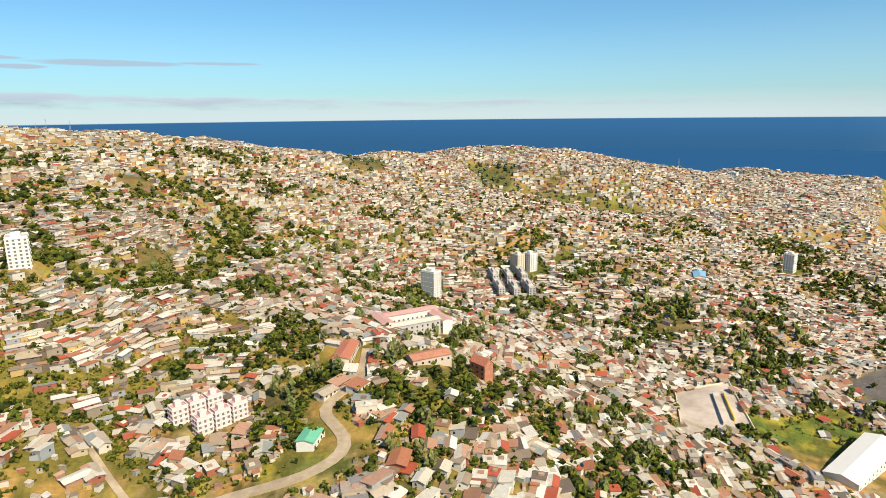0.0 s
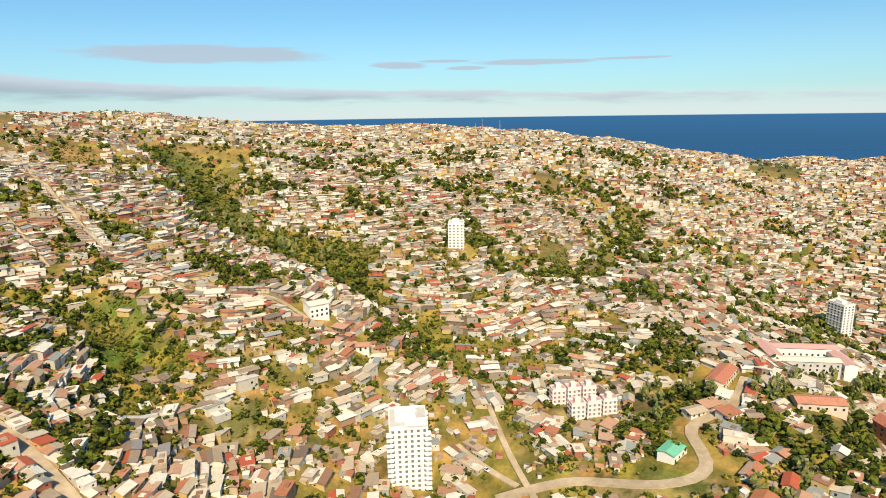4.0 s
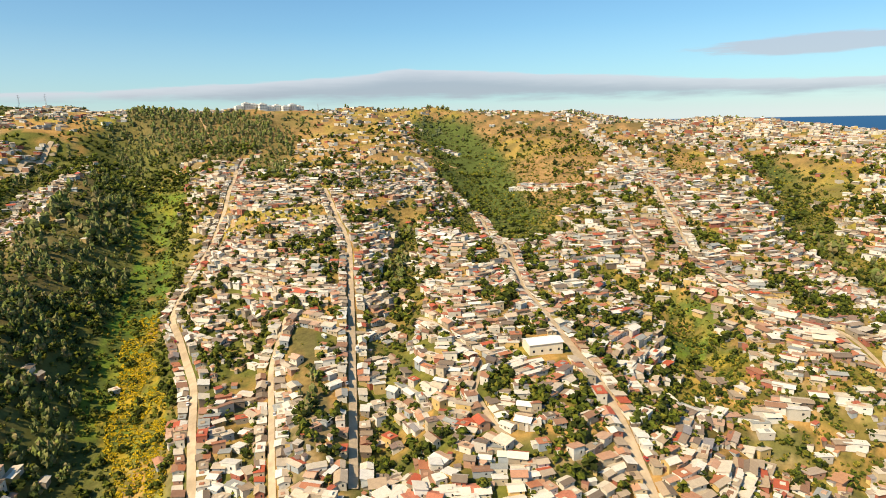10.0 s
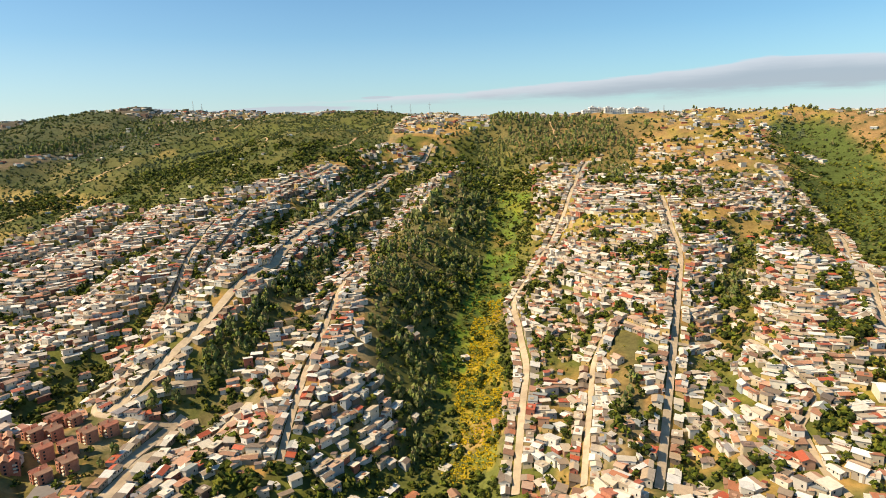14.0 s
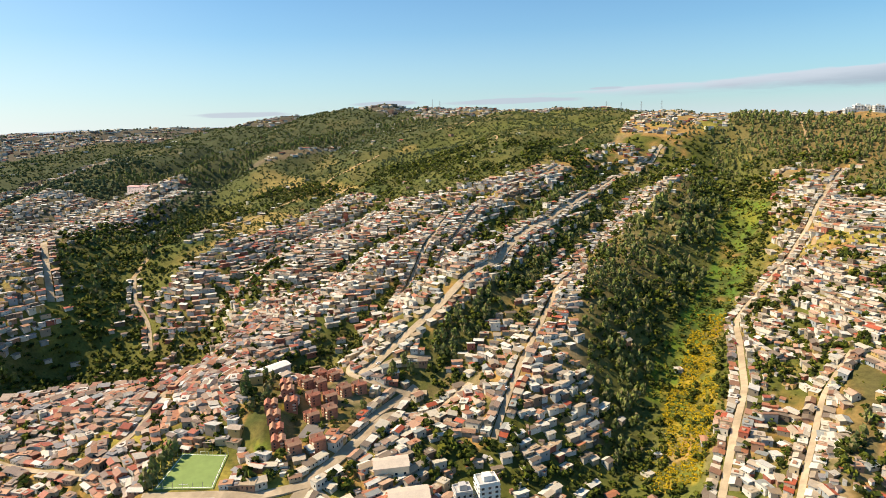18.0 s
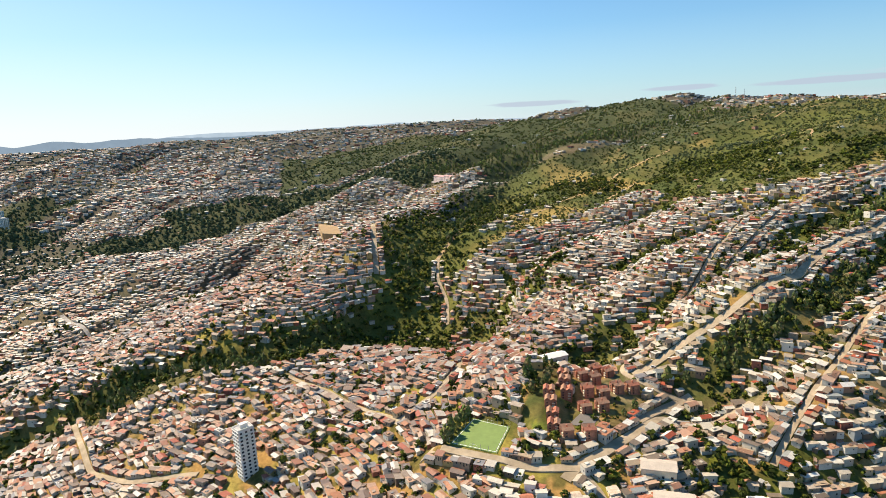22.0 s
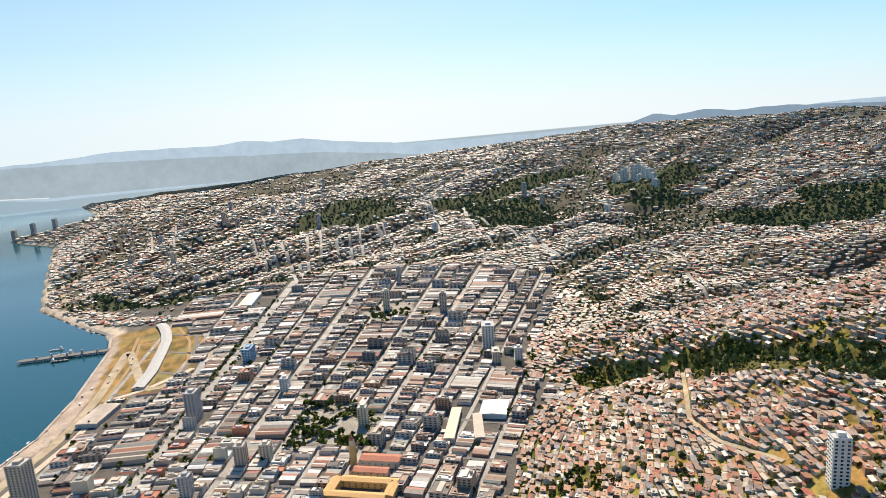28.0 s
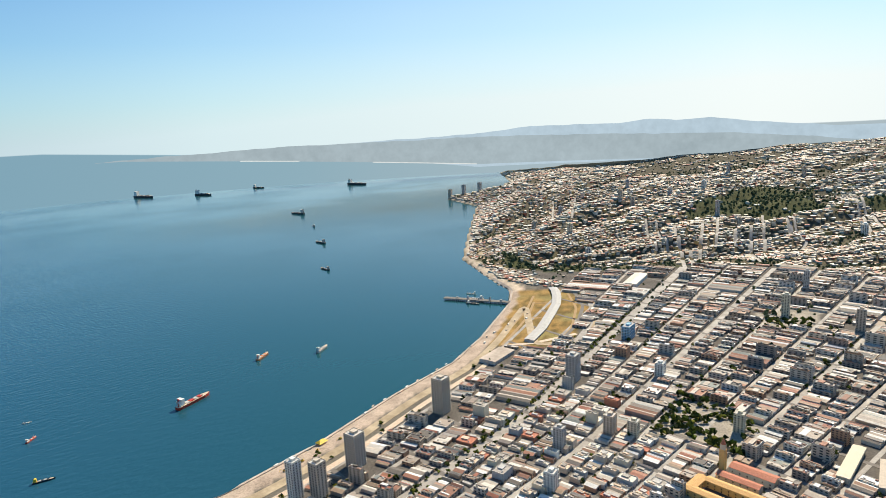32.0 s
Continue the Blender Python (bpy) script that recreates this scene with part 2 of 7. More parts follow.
rust_m = mat("rusty_sheet_roof", [(0.55, 0.32, 0.192), (0.6, 0.4, 0.268), (0.62, 0.54, 0.412)], 0.5, 0.7, 0.3, spread=0.25)
clay_tiles_m = mat("faded_clay_tiles", [(0.5, 0.3, 0.17), (0.42, 0.22, 0.13)], 0.8, 0.8, 0.4, spread=0.25)
clay_m = mat("orange_clay_tiles", [(0.58, 0.31, 0.1), (0.66, 0.38, 0.14)], 0.8, 0.75, 0.4, spread=0.2)
ochre_m = mat("ochre_paint", [(0.66, 0.4, 0.12), (0.7, 0.46, 0.17)], 0.4, 0.8, spread=0.15)
blue_m = mat("blue_paint", [(0.16, 0.34, 0.5), (0.2, 0.4, 0.55)], 0.4, 0.7, spread=0.15)
mint_m = mat("green_paint", [(0.1, 0.4, 0.24), (0.14, 0.45, 0.28)], 0.4, 0.7, spread=0.15)
timber_m = mat("weathered_timber", [(0.26, 0.2, 0.15), (0.34, 0.27, 0.2)], 0.8, 0.9, 0.4, spread=0.25)
road_m = mat("pale_concrete_road", [(0.42, 0.32, 0.2), (0.34, 0.26, 0.16), (0.46, 0.36, 0.24)], 0.06, 0.9, 0.1, spread=0.2)
street_m = mat("pale_sunlit_street", [(0.34, 0.31, 0.27), (0.27, 0.24, 0.21), (0.38, 0.35, 0.31)], 0.05, 0.75, 0.1, spread=0.2)
asphalt_m = mat("town_street", [(0.13, 0.115, 0.1), (0.18, 0.16, 0.14)], 0.05, 0.9, 0.1, spread=0.2)
leaf_m = mat("leaves", [(0.036, 0.0504, 0.0096), (0.102, 0.126, 0.0168), (0.0216, 0.03, 0.0072), (0.144, 0.144, 0.0192), (0.072, 0.09, 0.0144), (0.06, 0.072, 0.0144)], 0.6, 0.8, 0.5, by="island", spread=0.45, gloss=0.08)
wood_leaf_m = mat("dark_leaves", [(0.145, 0.165, 0.0542), (0.194, 0.194, 0.0698), (0.232, 0.194, 0.0871), (0.136, 0.174, 0.0485), (0.116, 0.136, 0.0542), (0.184, 0.214, 0.0542)], 0.5, 0.85, 0.5, by="island", spread=0.45, gloss=0.08)
bush_m = mat("bush_leaves", [(0.06, 0.085, 0.012), (0.13, 0.13, 0.02), (0.045, 0.065, 0.012), (0.24, 0.2, 0.03), (0.08, 0.1, 0.016), (0.17, 0.15, 0.03)], 0.6, 0.85, 0.5, by="island", spread=0.4, gloss=0.08)
broom_m = mat("broom_flowers", [(0.5, 0.33, 0.015), (0.42, 0.3, 0.02), (0.2, 0.2, 0.025), (0.55, 0.37, 0.02), (0.3, 0.25, 0.02)], 0.8, 0.85, 0.4, by="island", spread=0.35, gloss=0.08)
scrub_m = mat("scrub_leaves", [(0.0754, 0.0943, 0.0283), (0.113, 0.122, 0.0377), (0.0566, 0.0754, 0.0235), (0.141, 0.132, 0.0471), (0.0845, 0.113, 0.0283)], 0.5, 0.9, 0.4, by="island", spread=0.4, gloss=0.08)
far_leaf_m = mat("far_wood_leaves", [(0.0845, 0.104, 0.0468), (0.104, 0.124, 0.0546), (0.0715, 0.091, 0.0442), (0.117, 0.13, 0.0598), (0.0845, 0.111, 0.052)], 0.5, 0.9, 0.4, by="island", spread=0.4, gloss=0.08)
bark_m = mat("bark", [(0.12, 0.09, 0.06), (0.18, 0.14, 0.1)], 2.0, 0.95, 0.4)
turf_m = mat("green_turf", [(0.16, 0.24, 0.06), (0.2, 0.28, 0.08)], 0.05, 0.95, 0.1, spread=0.15)
dirt_m = mat("bare_dirt", [(0.45, 0.3, 0.15), (0.38, 0.25, 0.12)], 0.05, 0.95, 0.2, spread=0.25)
quay_m = mat("quay_paving", [(0.5, 0.4, 0.32), (0.42, 0.34, 0.27), (0.55, 0.46, 0.38)], 0.03, 0.9, 0.1, spread=0.2)
rock_m = mat("shore_rocks", [(0.2, 0.17, 0.14), (0.3, 0.26, 0.22)], 0.4, 0.95, 0.6, spread=0.35)
hull_red = mat("red_hull_paint", [(0.5, 0.05, 0.03)], 0.2, 0.5)
hull_orange = mat("orange_hull_paint", [(0.6, 0.16, 0.04)], 0.2, 0.5)
hull_dark = mat("dark_hull_paint", [(0.03, 0.035, 0.045)], 0.2, 0.5)
yellow_m = mat("yellow_paint", [(0.75, 0.5, 0.04)], 0.5, 0.6)
steel_m = mat("galvanised_steel", [(0.4, 0.4, 0.4)], 0.5, 0.45, metal=0.6)
line_m = mat("white_line_paint", [(0.75, 0.75, 0.72)], 0.5, 0.8)
# far hills and beach: haze is put into the colour, which glows by itself
far_m = mat("hazy_glowing_hill", [(0.17, 0.25, 0.33), (0.2, 0.28, 0.36)], 0.003, 1.0, spread=0.12)
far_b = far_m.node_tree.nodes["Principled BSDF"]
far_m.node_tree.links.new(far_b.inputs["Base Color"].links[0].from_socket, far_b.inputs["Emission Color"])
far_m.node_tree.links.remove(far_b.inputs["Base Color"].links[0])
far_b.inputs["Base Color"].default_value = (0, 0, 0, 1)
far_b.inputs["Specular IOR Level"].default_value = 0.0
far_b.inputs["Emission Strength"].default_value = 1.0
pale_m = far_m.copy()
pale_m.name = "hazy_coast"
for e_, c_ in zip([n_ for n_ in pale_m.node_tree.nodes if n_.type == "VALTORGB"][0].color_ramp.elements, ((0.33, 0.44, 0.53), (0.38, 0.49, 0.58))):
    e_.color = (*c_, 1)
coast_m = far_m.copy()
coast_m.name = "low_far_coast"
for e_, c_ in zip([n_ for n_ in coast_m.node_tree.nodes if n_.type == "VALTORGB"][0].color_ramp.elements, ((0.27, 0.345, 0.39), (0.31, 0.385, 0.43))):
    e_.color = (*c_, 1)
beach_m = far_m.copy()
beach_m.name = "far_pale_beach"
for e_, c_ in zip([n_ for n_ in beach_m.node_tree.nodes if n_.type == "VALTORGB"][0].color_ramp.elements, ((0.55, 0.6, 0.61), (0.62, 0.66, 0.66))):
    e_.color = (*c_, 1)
CAR_PAINTS = [mat("car_paint_" + n, [c], 1.0, 0.3) for n, c in (("white", (0.8, 0.8, 0.8)), ("grey", (0.25, 0.26, 0.27)), ("red", (0.45, 0.03, 0.03)), ("black", (0.03, 0.03, 0.03)))]

sea_m = bpy.data.materials.new("sea_water")
sea_m.use_nodes = True
st = sea_m.node_tree
sb = st.nodes["Principled BSDF"]
sb.inputs["Base Color"].default_value = (0.02, 0.08, 0.105, 1)
sb.inputs["Roughness"].default_value, sb.inputs["IOR"].default_value = 0.22, 1.33
sb.inputs["Specular IOR Level"].default_value = 0.75
sc = st.nodes.new("ShaderNodeTexCoord")
sw = st.nodes.new("ShaderNodeTexNoise")
sw.inputs["Scale"].default_value, sw.inputs["Detail"].default_value = 0.06, 3.0
ss = st.nodes.new("ShaderNodeMapping")
ss.inputs["Scale"].default_value = (1.0, 2.2, 1.0)
sp = st.nodes.new("ShaderNodeBump")
sp.inputs["Strength"].default_value, sp.inputs["Distance"].default_value = 0.35, 2.2
st.links.new(sc.outputs["Object"], ss.inputs[0])
st.links.new(ss.outputs[0], sw.inputs["Vector"])
st.links.new(sw.outputs[0], sp.inputs["Height"])
st.links.new(sp.outputs[0], sb.inputs["Normal"])
slick = st.nodes.new("ShaderNodeTexNoise")
slick.inputs["Scale"].default_value, slick.inputs["Detail"].default_value = 0.0018, 5.0
st.links.new(sc.outputs["Object"], slick.inputs["Vector"])
sr = st.nodes.new("ShaderNodeMapRange")
sr.inputs[1].default_value, sr.inputs[2].default_value, sr.inputs[3].default_value, sr.inputs[4].default_value = 0.35, 0.65, 0.1, 0.2
st.links.new(slick.outputs[0], sr.inputs[0])
st.links.new(sr.outputs[0], sb.inputs["Roughness"])
# sheltered in the bay, choppier in the open sea to the west
sx = st.nodes.new("ShaderNodeSeparateXYZ")
st.links.new(sc.outputs["Object"], sx.inputs[0])
chop = st.nodes.new("ShaderNodeMapRange")
chop.inputs[1].default_value, chop.inputs[2].default_value, chop.inputs[3].default_value, chop.inputs[4].default_value = -400.0, 1300.0, 0.22, 9.0
st.links.new(sx.outputs[0], chop.inputs[0])
st.links.new(chop.outputs[0], sp.inputs["Distance"])
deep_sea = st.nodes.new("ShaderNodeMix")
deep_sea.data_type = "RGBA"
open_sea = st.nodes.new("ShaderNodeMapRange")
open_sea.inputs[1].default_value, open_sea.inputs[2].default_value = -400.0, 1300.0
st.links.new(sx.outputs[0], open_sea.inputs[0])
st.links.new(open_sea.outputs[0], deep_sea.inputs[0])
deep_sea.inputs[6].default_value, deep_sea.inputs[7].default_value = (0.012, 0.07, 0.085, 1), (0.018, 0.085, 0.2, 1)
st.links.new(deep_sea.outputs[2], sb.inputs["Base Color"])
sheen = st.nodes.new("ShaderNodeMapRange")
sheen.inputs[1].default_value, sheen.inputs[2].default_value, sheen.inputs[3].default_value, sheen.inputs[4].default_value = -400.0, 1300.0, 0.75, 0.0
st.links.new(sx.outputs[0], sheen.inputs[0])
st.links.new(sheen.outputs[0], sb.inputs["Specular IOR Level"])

# ---- shape of the land ----
# spot heights of the land: x, y, z
SPOTS_WEST = [(616, 183, 155), (437, 42, 98), (354, 10, 110), (459, -86, 112), (431, -119, 88), (804, -372, 42), (792, -214, 48),
              (446, -362, 22), (618, -492, 42), (731, -774, 22), (1449, -1390, 85), (1510, 313, 255), (339, 153, 84), (351, 349, 156),
              (388, 226, 152), (518, 108, 112), (547, 334, 160), (1560, 10, 214), (1500, -130, 193), (1620, -260, 172), (1640, -600, 183),
              (1500, -800, 156), (1550, -930, 152), (1500, -1130, 118), (1400, -1950, 35)]
SPOTS_SOUTH = [(212, 333, 164), (168, 260, 156), (445, 333, 170), (101, 381, 170), (165, 690, 230), (113, 995, 250), (440, 779, 225), (480, 585, 217),
               (31, 651, 195), (-119, 535, 203), (-185, 476, 228), (-192, 300, 152), (-408, 1020, 302), (-24, 429, 158), (8, 379, 162),
               (-130, 789, 232), (545, 1235, 322), (800, 1130, 290), (1060, 1090, 292), (1270, 1040, 284), (1230, 930, 270),
               (1420, 570, 240), (-1130, 1650, 369), (-870, 1690, 372), (-540, 1710, 372), (-320, 1670, 360), (-47, 1500, 332),
               (125, 1495, 332), (340, 1410, 321)]
SPOTS_EAST = [(-245, 186, 148), (-718, 515, 262), (-822, 376, 190), (-287, 271, 168), (-265, 312, 152), (-109, 243, 122), (-535, 364, 132),
              (-399, 67, 105), (-618, 91, 128), (-1061, -111, 20), (-2618, -25, 140), (-1793, -128, 105), (-1760, 1900, 358), (-2850, 2000, 340)]
SPOTS_CITY = [(-629, -212, 8), (-767, -173, 10), (-460, -358, 8), (-838, -295, 8), (-1144, -236, 12), (-1424, -272, 20), (-1485, -426, 15),
              (-1488, -680, 12), (-1425, -887, 14), (-789, -749, 5), (-1052, -1153, 8), (-300, -560, 6), (-100, -600, 6), (200, -560, 6),
              (-640, -440, 7), (-400, -500, 6), (-900, -560, 7), (-1100, -500, 9), (-1150, -750, 9), (-250, -430, 8), (-1250, -350, 12),
              (-1000, -950, 6), (-700, -820, 4), (-1300, -1100, 14), (-200, -250, 12), (0, 0, 80), (0, -300, 20), (230, -330, 15), (200, -100, 70), (100, 150, 110), (-100, 100, 100), (-200, 0, 70)]
SPOTS_FAR = [(-3600, -3000, 40), (-3400, -3700, 40), (-4300, -2000, 120),
             (1760, 350, 215), (1830, 100, 170), (1830, -170, 140), (1870, -320, 110), (1900, -600, 110), (1900, -950, 70), (1850, -1150, 80), (1650, 900, 215), (1700, 650, 205), (2000, -1700, 10), (1700, -1900, 20),
             (-900, 2600, 300), (-500, 3200, 290), (0, 2500, 270), (600, 2600, 250), (1200, 2600, 240), (2300, 3600, 180), (-1600, 2700, 310), (-3000, 3800, 290),
             (-3164, -326, 182), (-2574, -32, 80), (-2243, 308, 177), (-1865, 587, 156), (-2803, 931, 267), (-2174, 1319, 245),
             (-1085, 942, 241), (-1157, 1421, 278), (-782, 1314, 293), (-1654, 195, 92), (-1187, 403, 92), (-1072, 0, 60), (-650, 601, 190),
             (-653, 862, 214), (-3503, 2391, 357), (-3851, 1794, 312), (-4309, 689, 288), (-4270, 115, 292), (-2693, -2394, 40),
             (-2687, -1717, 72), (-3216, -1311, 100), (-2894, -613, 141), (-1797, -1432, 38), (-2141, -1035, 54), (-2205, -493, 71),
             (-1844, -87, 45), (-1185, 72, 45), (-1357, 254, 84), (-3099, -3137, 22), (-3893, -2227, 110), (-4281, -1270, 165)]
COAST = [(-6000, -6000), (6000, -6000), (6000, 5000), (1900, 1700), (1950, 900), (2000, 300), (2050, -300), (2100, -900), (2250, -1600),
         (2150, -2200), (1889, -2289), (1653, -2374), (900, -1250), (300, -800), (-92, -715), (-224, -744), (-382, -798), (-518, -832),
         (-633, -890), (-819, -1007), (-903, -1084), (-946, -1199), (-1051, -1435), (-1377, -1788), (-1865, -2294), (-1986, -2700),
         (-2202, -2606), (-2782, -2998), (-3714, -4199)]


CITY = [(500, -900), (450, -520), (200, -420), (-100, -260), (-350, -215), (-480, -180), (-629, -195), (-767, -165), (-838, -235), (-1144, -215),
        (-1424, -250), (-1500, -426), (-1500, -680), (-1400, -860), (-1250, -960), (-1080, -1120), (-1000, -1400), (-700, -1000), (-300, -900)]


def spread(x, y):
    r = np.hypot(x, y) + 1e-6
    return np.log(r + 150.0), x / r * np.minimum(1, r / 150), y / r * np.minimum(1, r / 150)


def surface(spots):
    """A smooth sheet through spot heights, stiff near the middle and slack far off."""
    p = np.array(spots, float)
    q = spread(p[:, 0], p[:, 1])

    def gap(a, b):
        return np.sqrt(sum((i - j) ** 2 for i, j in zip(a, b)) + 0.004)
    n = len(p)
    m = np.zeros((n + 1, n + 1))
    m[:n, :n], m[:n, n], m[n, :n] = -gap([c[:, None] for c in q], q) + 0.03 * np.eye(n), 1, 1
    w = np.linalg.solve(m, np.r_[p[:, 2], 0])

    def height(x, y):
        a = spread(x, y)
        z = np.full(np.shape(x), w[n])
        for i in range(n):
            z = z - w[i] * gap(a, [c[i] for c in q])
        return z
    return height


def line_gap(x, y, line):
    """Distance to a broken line."""
    best = np.full(np.shape(x), 1e9)
    for (ax, ay), (bx, by) in zip(line, line[1:]):
        dx, dy = bx - ax, by - ay
        s = np.clip(((x - ax) * dx + (y - ay) * dy) / (dx * dx + dy * dy), 0, 1)
        best = np.minimum(best, np.hypot(x - ax - s * dx, y - ay - s * dy))
    return best


def inside(x, y, ring):
    odd = np.zeros(np.shape(x), bool)
    for (ax, ay), (bx, by) in zip(ring, ring[1:] + ring[:1]):
        if ay != by:
            odd ^= ((ay > y) != (by > y)) & (x < (bx - ax) * (y - ay) / (by - ay) + ax)
    return odd


def shore(x, y):
    """Metres inland of the coast, below zero at sea."""
    return line_gap(x, y, COAST + COAST[:1]) * np.where(inside(x, y, COAST), -1.0, 1.0)


def smooth(v, lo, hi):
    v = np.clip((v - lo) / (hi - lo), 0, 1)
    return v * v * (3 - 2 * v)


land = surface(SPOTS_WEST + SPOTS_SOUTH + SPOTS_EAST + SPOTS_CITY + SPOTS_FAR)
# ravines: line, depth, half width
RAVINES = [([(-40, 250), (-50, 360), (-45, 465), (-25, 585), (-10, 750), (-15, 945), (-50, 1175)], 38, 55),
           ([(-195, 335), (-165, 430), (-165, 580), (-150, 855), (-130, 1070)], 28, 40),
           ([(90, 290), (125, 380), (200, 535), (235, 640)], 14, 22), ([(25, 300), (35, 350), (45, 420), (45, 525)], 12, 20),
           ([(335, 595), (470, 940), (510, 1155)], 34, 70), ([(285, 290), (350, 345), (360, 385), (350, 430)], 16, 25),
           ([(540, 265), (575, 325), (600, 420), (745, 570), (835, 700)], 19, 38), ([(440, 120), (470, 175), (510, 240)], 14, 25),
           ([(335, 180), (320, 210), (290, 230)], 9, 20), ([(-515, 345), (-580, 372), (-640, 425), (-700, 470), (-790, 600), (-895, 770), (-970, 900), (-1060, 1000)], 50, 72),
           ([(-790, -110), (-745, -20), (-705, 72), (-650, 128), (-600, 180), (-575, 245), (-608, 310)], 44, 42),
           ([(-455, 335), (-495, 395), (-522, 440), (-538, 529), (-544, 640), (-515, 760)], 20, 30),
           ([(-305, 335), (-300, 385), (-297, 441), (-280, 510), (-262, 575), (-264, 717), (-235, 842), (-185, 985)], 24, 30),
           ([(-400, 470), (-405, 560), (-375, 660), (-335, 770)], 15, 26), ([(-860, -90), (-985, -5), (-1110, 85), (-1180, 190), (-1240, 300), (-1370, 450)], 18, 26),
           ([(-1000, 60), (-1050, 200), (-1140, 330), (-1200, 440)], 20, 30), ([(-760, 190), (-800, 260), (-870, 320)], 16, 30), ([(650, 120), (705, 55), (955, 5), (1055, 95)], 18, 40),
           ([(1360, -545), (1220, -530), (1065, -715)], 22, 60)]


# levelled ground: outline, height
PADS = [([(-297, 198), (-262, 212), (-240, 177), (-278, 158)], 147), ([(462, -314), (458, -380), (374, -325), (392, -264)], 29), ([(-240, 226), (-218, 236), (-226, 262), (-246, 254)], 151)]


def hash01(i, j, k=0):
    v = np.sin(i * 127.1 + j * 311.7 + k * 74.7) * 43758.5453
    return v - np.floor(v)


def value_noise(x, y, k=0):
    i, j = np.floor(x), np.floor(y)
    a, b = x - i, y - j
    a, b = a * a * (3 - 2 * a), b * b * (3 - 2 * b)
    return ((1 - a) * (1 - b) * hash01(i, j, k) + a * (1 - b) * hash01(i + 1, j, k)
            + (1 - a) * b * hash01(i, j + 1, k) + a * b * hash01(i + 1, j + 1, k))


def spurs(x, y):
    """Long ridges and gullies that run down towards the bay: 0 in a gully, 1 on a crest."""
    down = np.hypot(x + 700, y + 1300)
    across = np.arctan2(y + 1300, -(x + 700)) * 1700
    bend = 110 * value_noise(across / 500, down / 500, 14)
    return 0.6 * abs(2 * value_noise((across + bend) / 270, down / 1300, 12) - 1) + 0.4 * abs(2 * value_noise((across + bend) / 115, down / 520, 13) - 1)


def ground_z(x, y):
    x, y = np.asarray(x, float), np.asarray(y, float)
    r = np.hypot(x, y)
    city = line_gap(x, y, CITY + CITY[:1]) * np.where(inside(x, y, CITY), -1.0, 1.0)
    hill = smooth(city, -10, 140)
    z = np.maximum(land(x, y), 3)
    folds = sum((abs(2 * value_noise(x / s, y / s, 5) - 1) - 0.4) * a for s, a in ((190, 14), (80, 6)))
    east = smooth(-x, 500, 1000)
    folds = folds + (abs(2 * value_noise(x / 420, y / 420, 5) - 1) - 0.4) * 24 * (1 - east) + (spurs(x, y) - 0.42) * 104 * east
    z = z + folds * smooth(r, 500, 1350) * (1 - 0.6 * smooth(r, 3000, 4500))
    z = z + (value_noise(x / 45, y / 45, 9) - 0.5) * 7
    for line, depth, wide in RAVINES:
        z = z - depth * np.exp(-(line_gap(x, y, line) / wide) ** 2)
    for ring, level in PADS:
        d = line_gap(x, y, ring + ring[:1]) * np.where(inside(x, y, ring), -1.0, 1.0)
        z = z + (level - z) * (1 - smooth(d, 0, 18))
    s = shore(x, y)
    z = 6 + (np.maximum(z, 5) - 6) * hill
    return np.where(s > 0, np.minimum(z, 2.5 + (0.3 + 0.9 * smooth(x, 600, 1200)) * s), np.maximum(s * 0.2 - 0.5, -30))

# woods: outlines in plan
WOODS = []
WOODS.append([(-68, 366), (-98, 406), (-113, 448), (-127, 547), (-125, 668), (-98, 839), (-70, 1000), (-24, 984), (-33, 812), (-30, 690), (-40, 600), (-57, 480), (-57, 417), (-45, 330), (-65, 320)])
WOODS.append([(-210, 340), (-175, 395), (-150, 570), (-125, 995), (-115, 1125), (-160, 985), (-185, 660), (-190, 500), (-200, 410), (-215, 355)])
WOODS.append([(-75, 1240), (110, 1325), (270, 1180), (120, 1075), (20, 1035), (-45, 1055)])
WOODS.append([(140, 805), (215, 1085), (250, 1200), (165, 1125), (105, 960)])
WOODS.append([(-40, 1370), (100, 1345), (265, 1225), (185, 1105), (95, 1015), (30, 1055), (-40, 1025)])
WOODS.append([(240, 665), (260, 650), (200, 520), (155, 445), (170, 515)])
WOODS.append([(65, 430), (90, 430), (80, 370), (75, 330), (60, 330), (65, 370)])
WOODS.append([(-710, 415), (-725, 485), (-985, 870), (-940, 900), (-645, 495), (-655, 440), (-620, 395), (-660, 390)])
WOODS.append([(-1795, 350), (-1790, 650), (-1580, 1045), (-1325, 1380), (-1000, 1550), (-775, 1560), (-710, 1430), (-945, 1255), (-1070, 925), (-1390, 820), (-1445, 560), (-1515, 395)])
WOODS.append([(-735, 405), (-750, 465), (-945, 770), (-995, 875), (-900, 770), (-665, 455), (-690, 425)])
WOODS.append([(-680, 70), (-675, 100), (-640, 145), (-615, 165), (-625, 140), (-645, 95)])
WOODS.append([(-2210, -715), (-2360, -520), (-1930, -260), (-1865, -360), (-1980, -590)])
WOODS.append([(-1950, -1250), (-2605, -1230), (-2255, -910), (-2020, -1010), (-1930, -1150)])
WOODS.append([(-2150, -125), (-2200, 60), (-2035, 135), (-2060, -35)])
WOODS.append([(1355, -205), (1465, -335), (1275, -295), (1255, -210)])
WOODS.append([(1370, -525), (1335, -625), (1230, -555), (1265, -525)])
WOODS.append([(1005, 170), (1005, 125), (925, 95), (895, 130)])
WOODS.append([(720, 120), (745, 90), (700, 80), (685, 110)])
WOODS.append([(445, 35), (445, -5), (400, -15), (385, 15), (420, 30)])
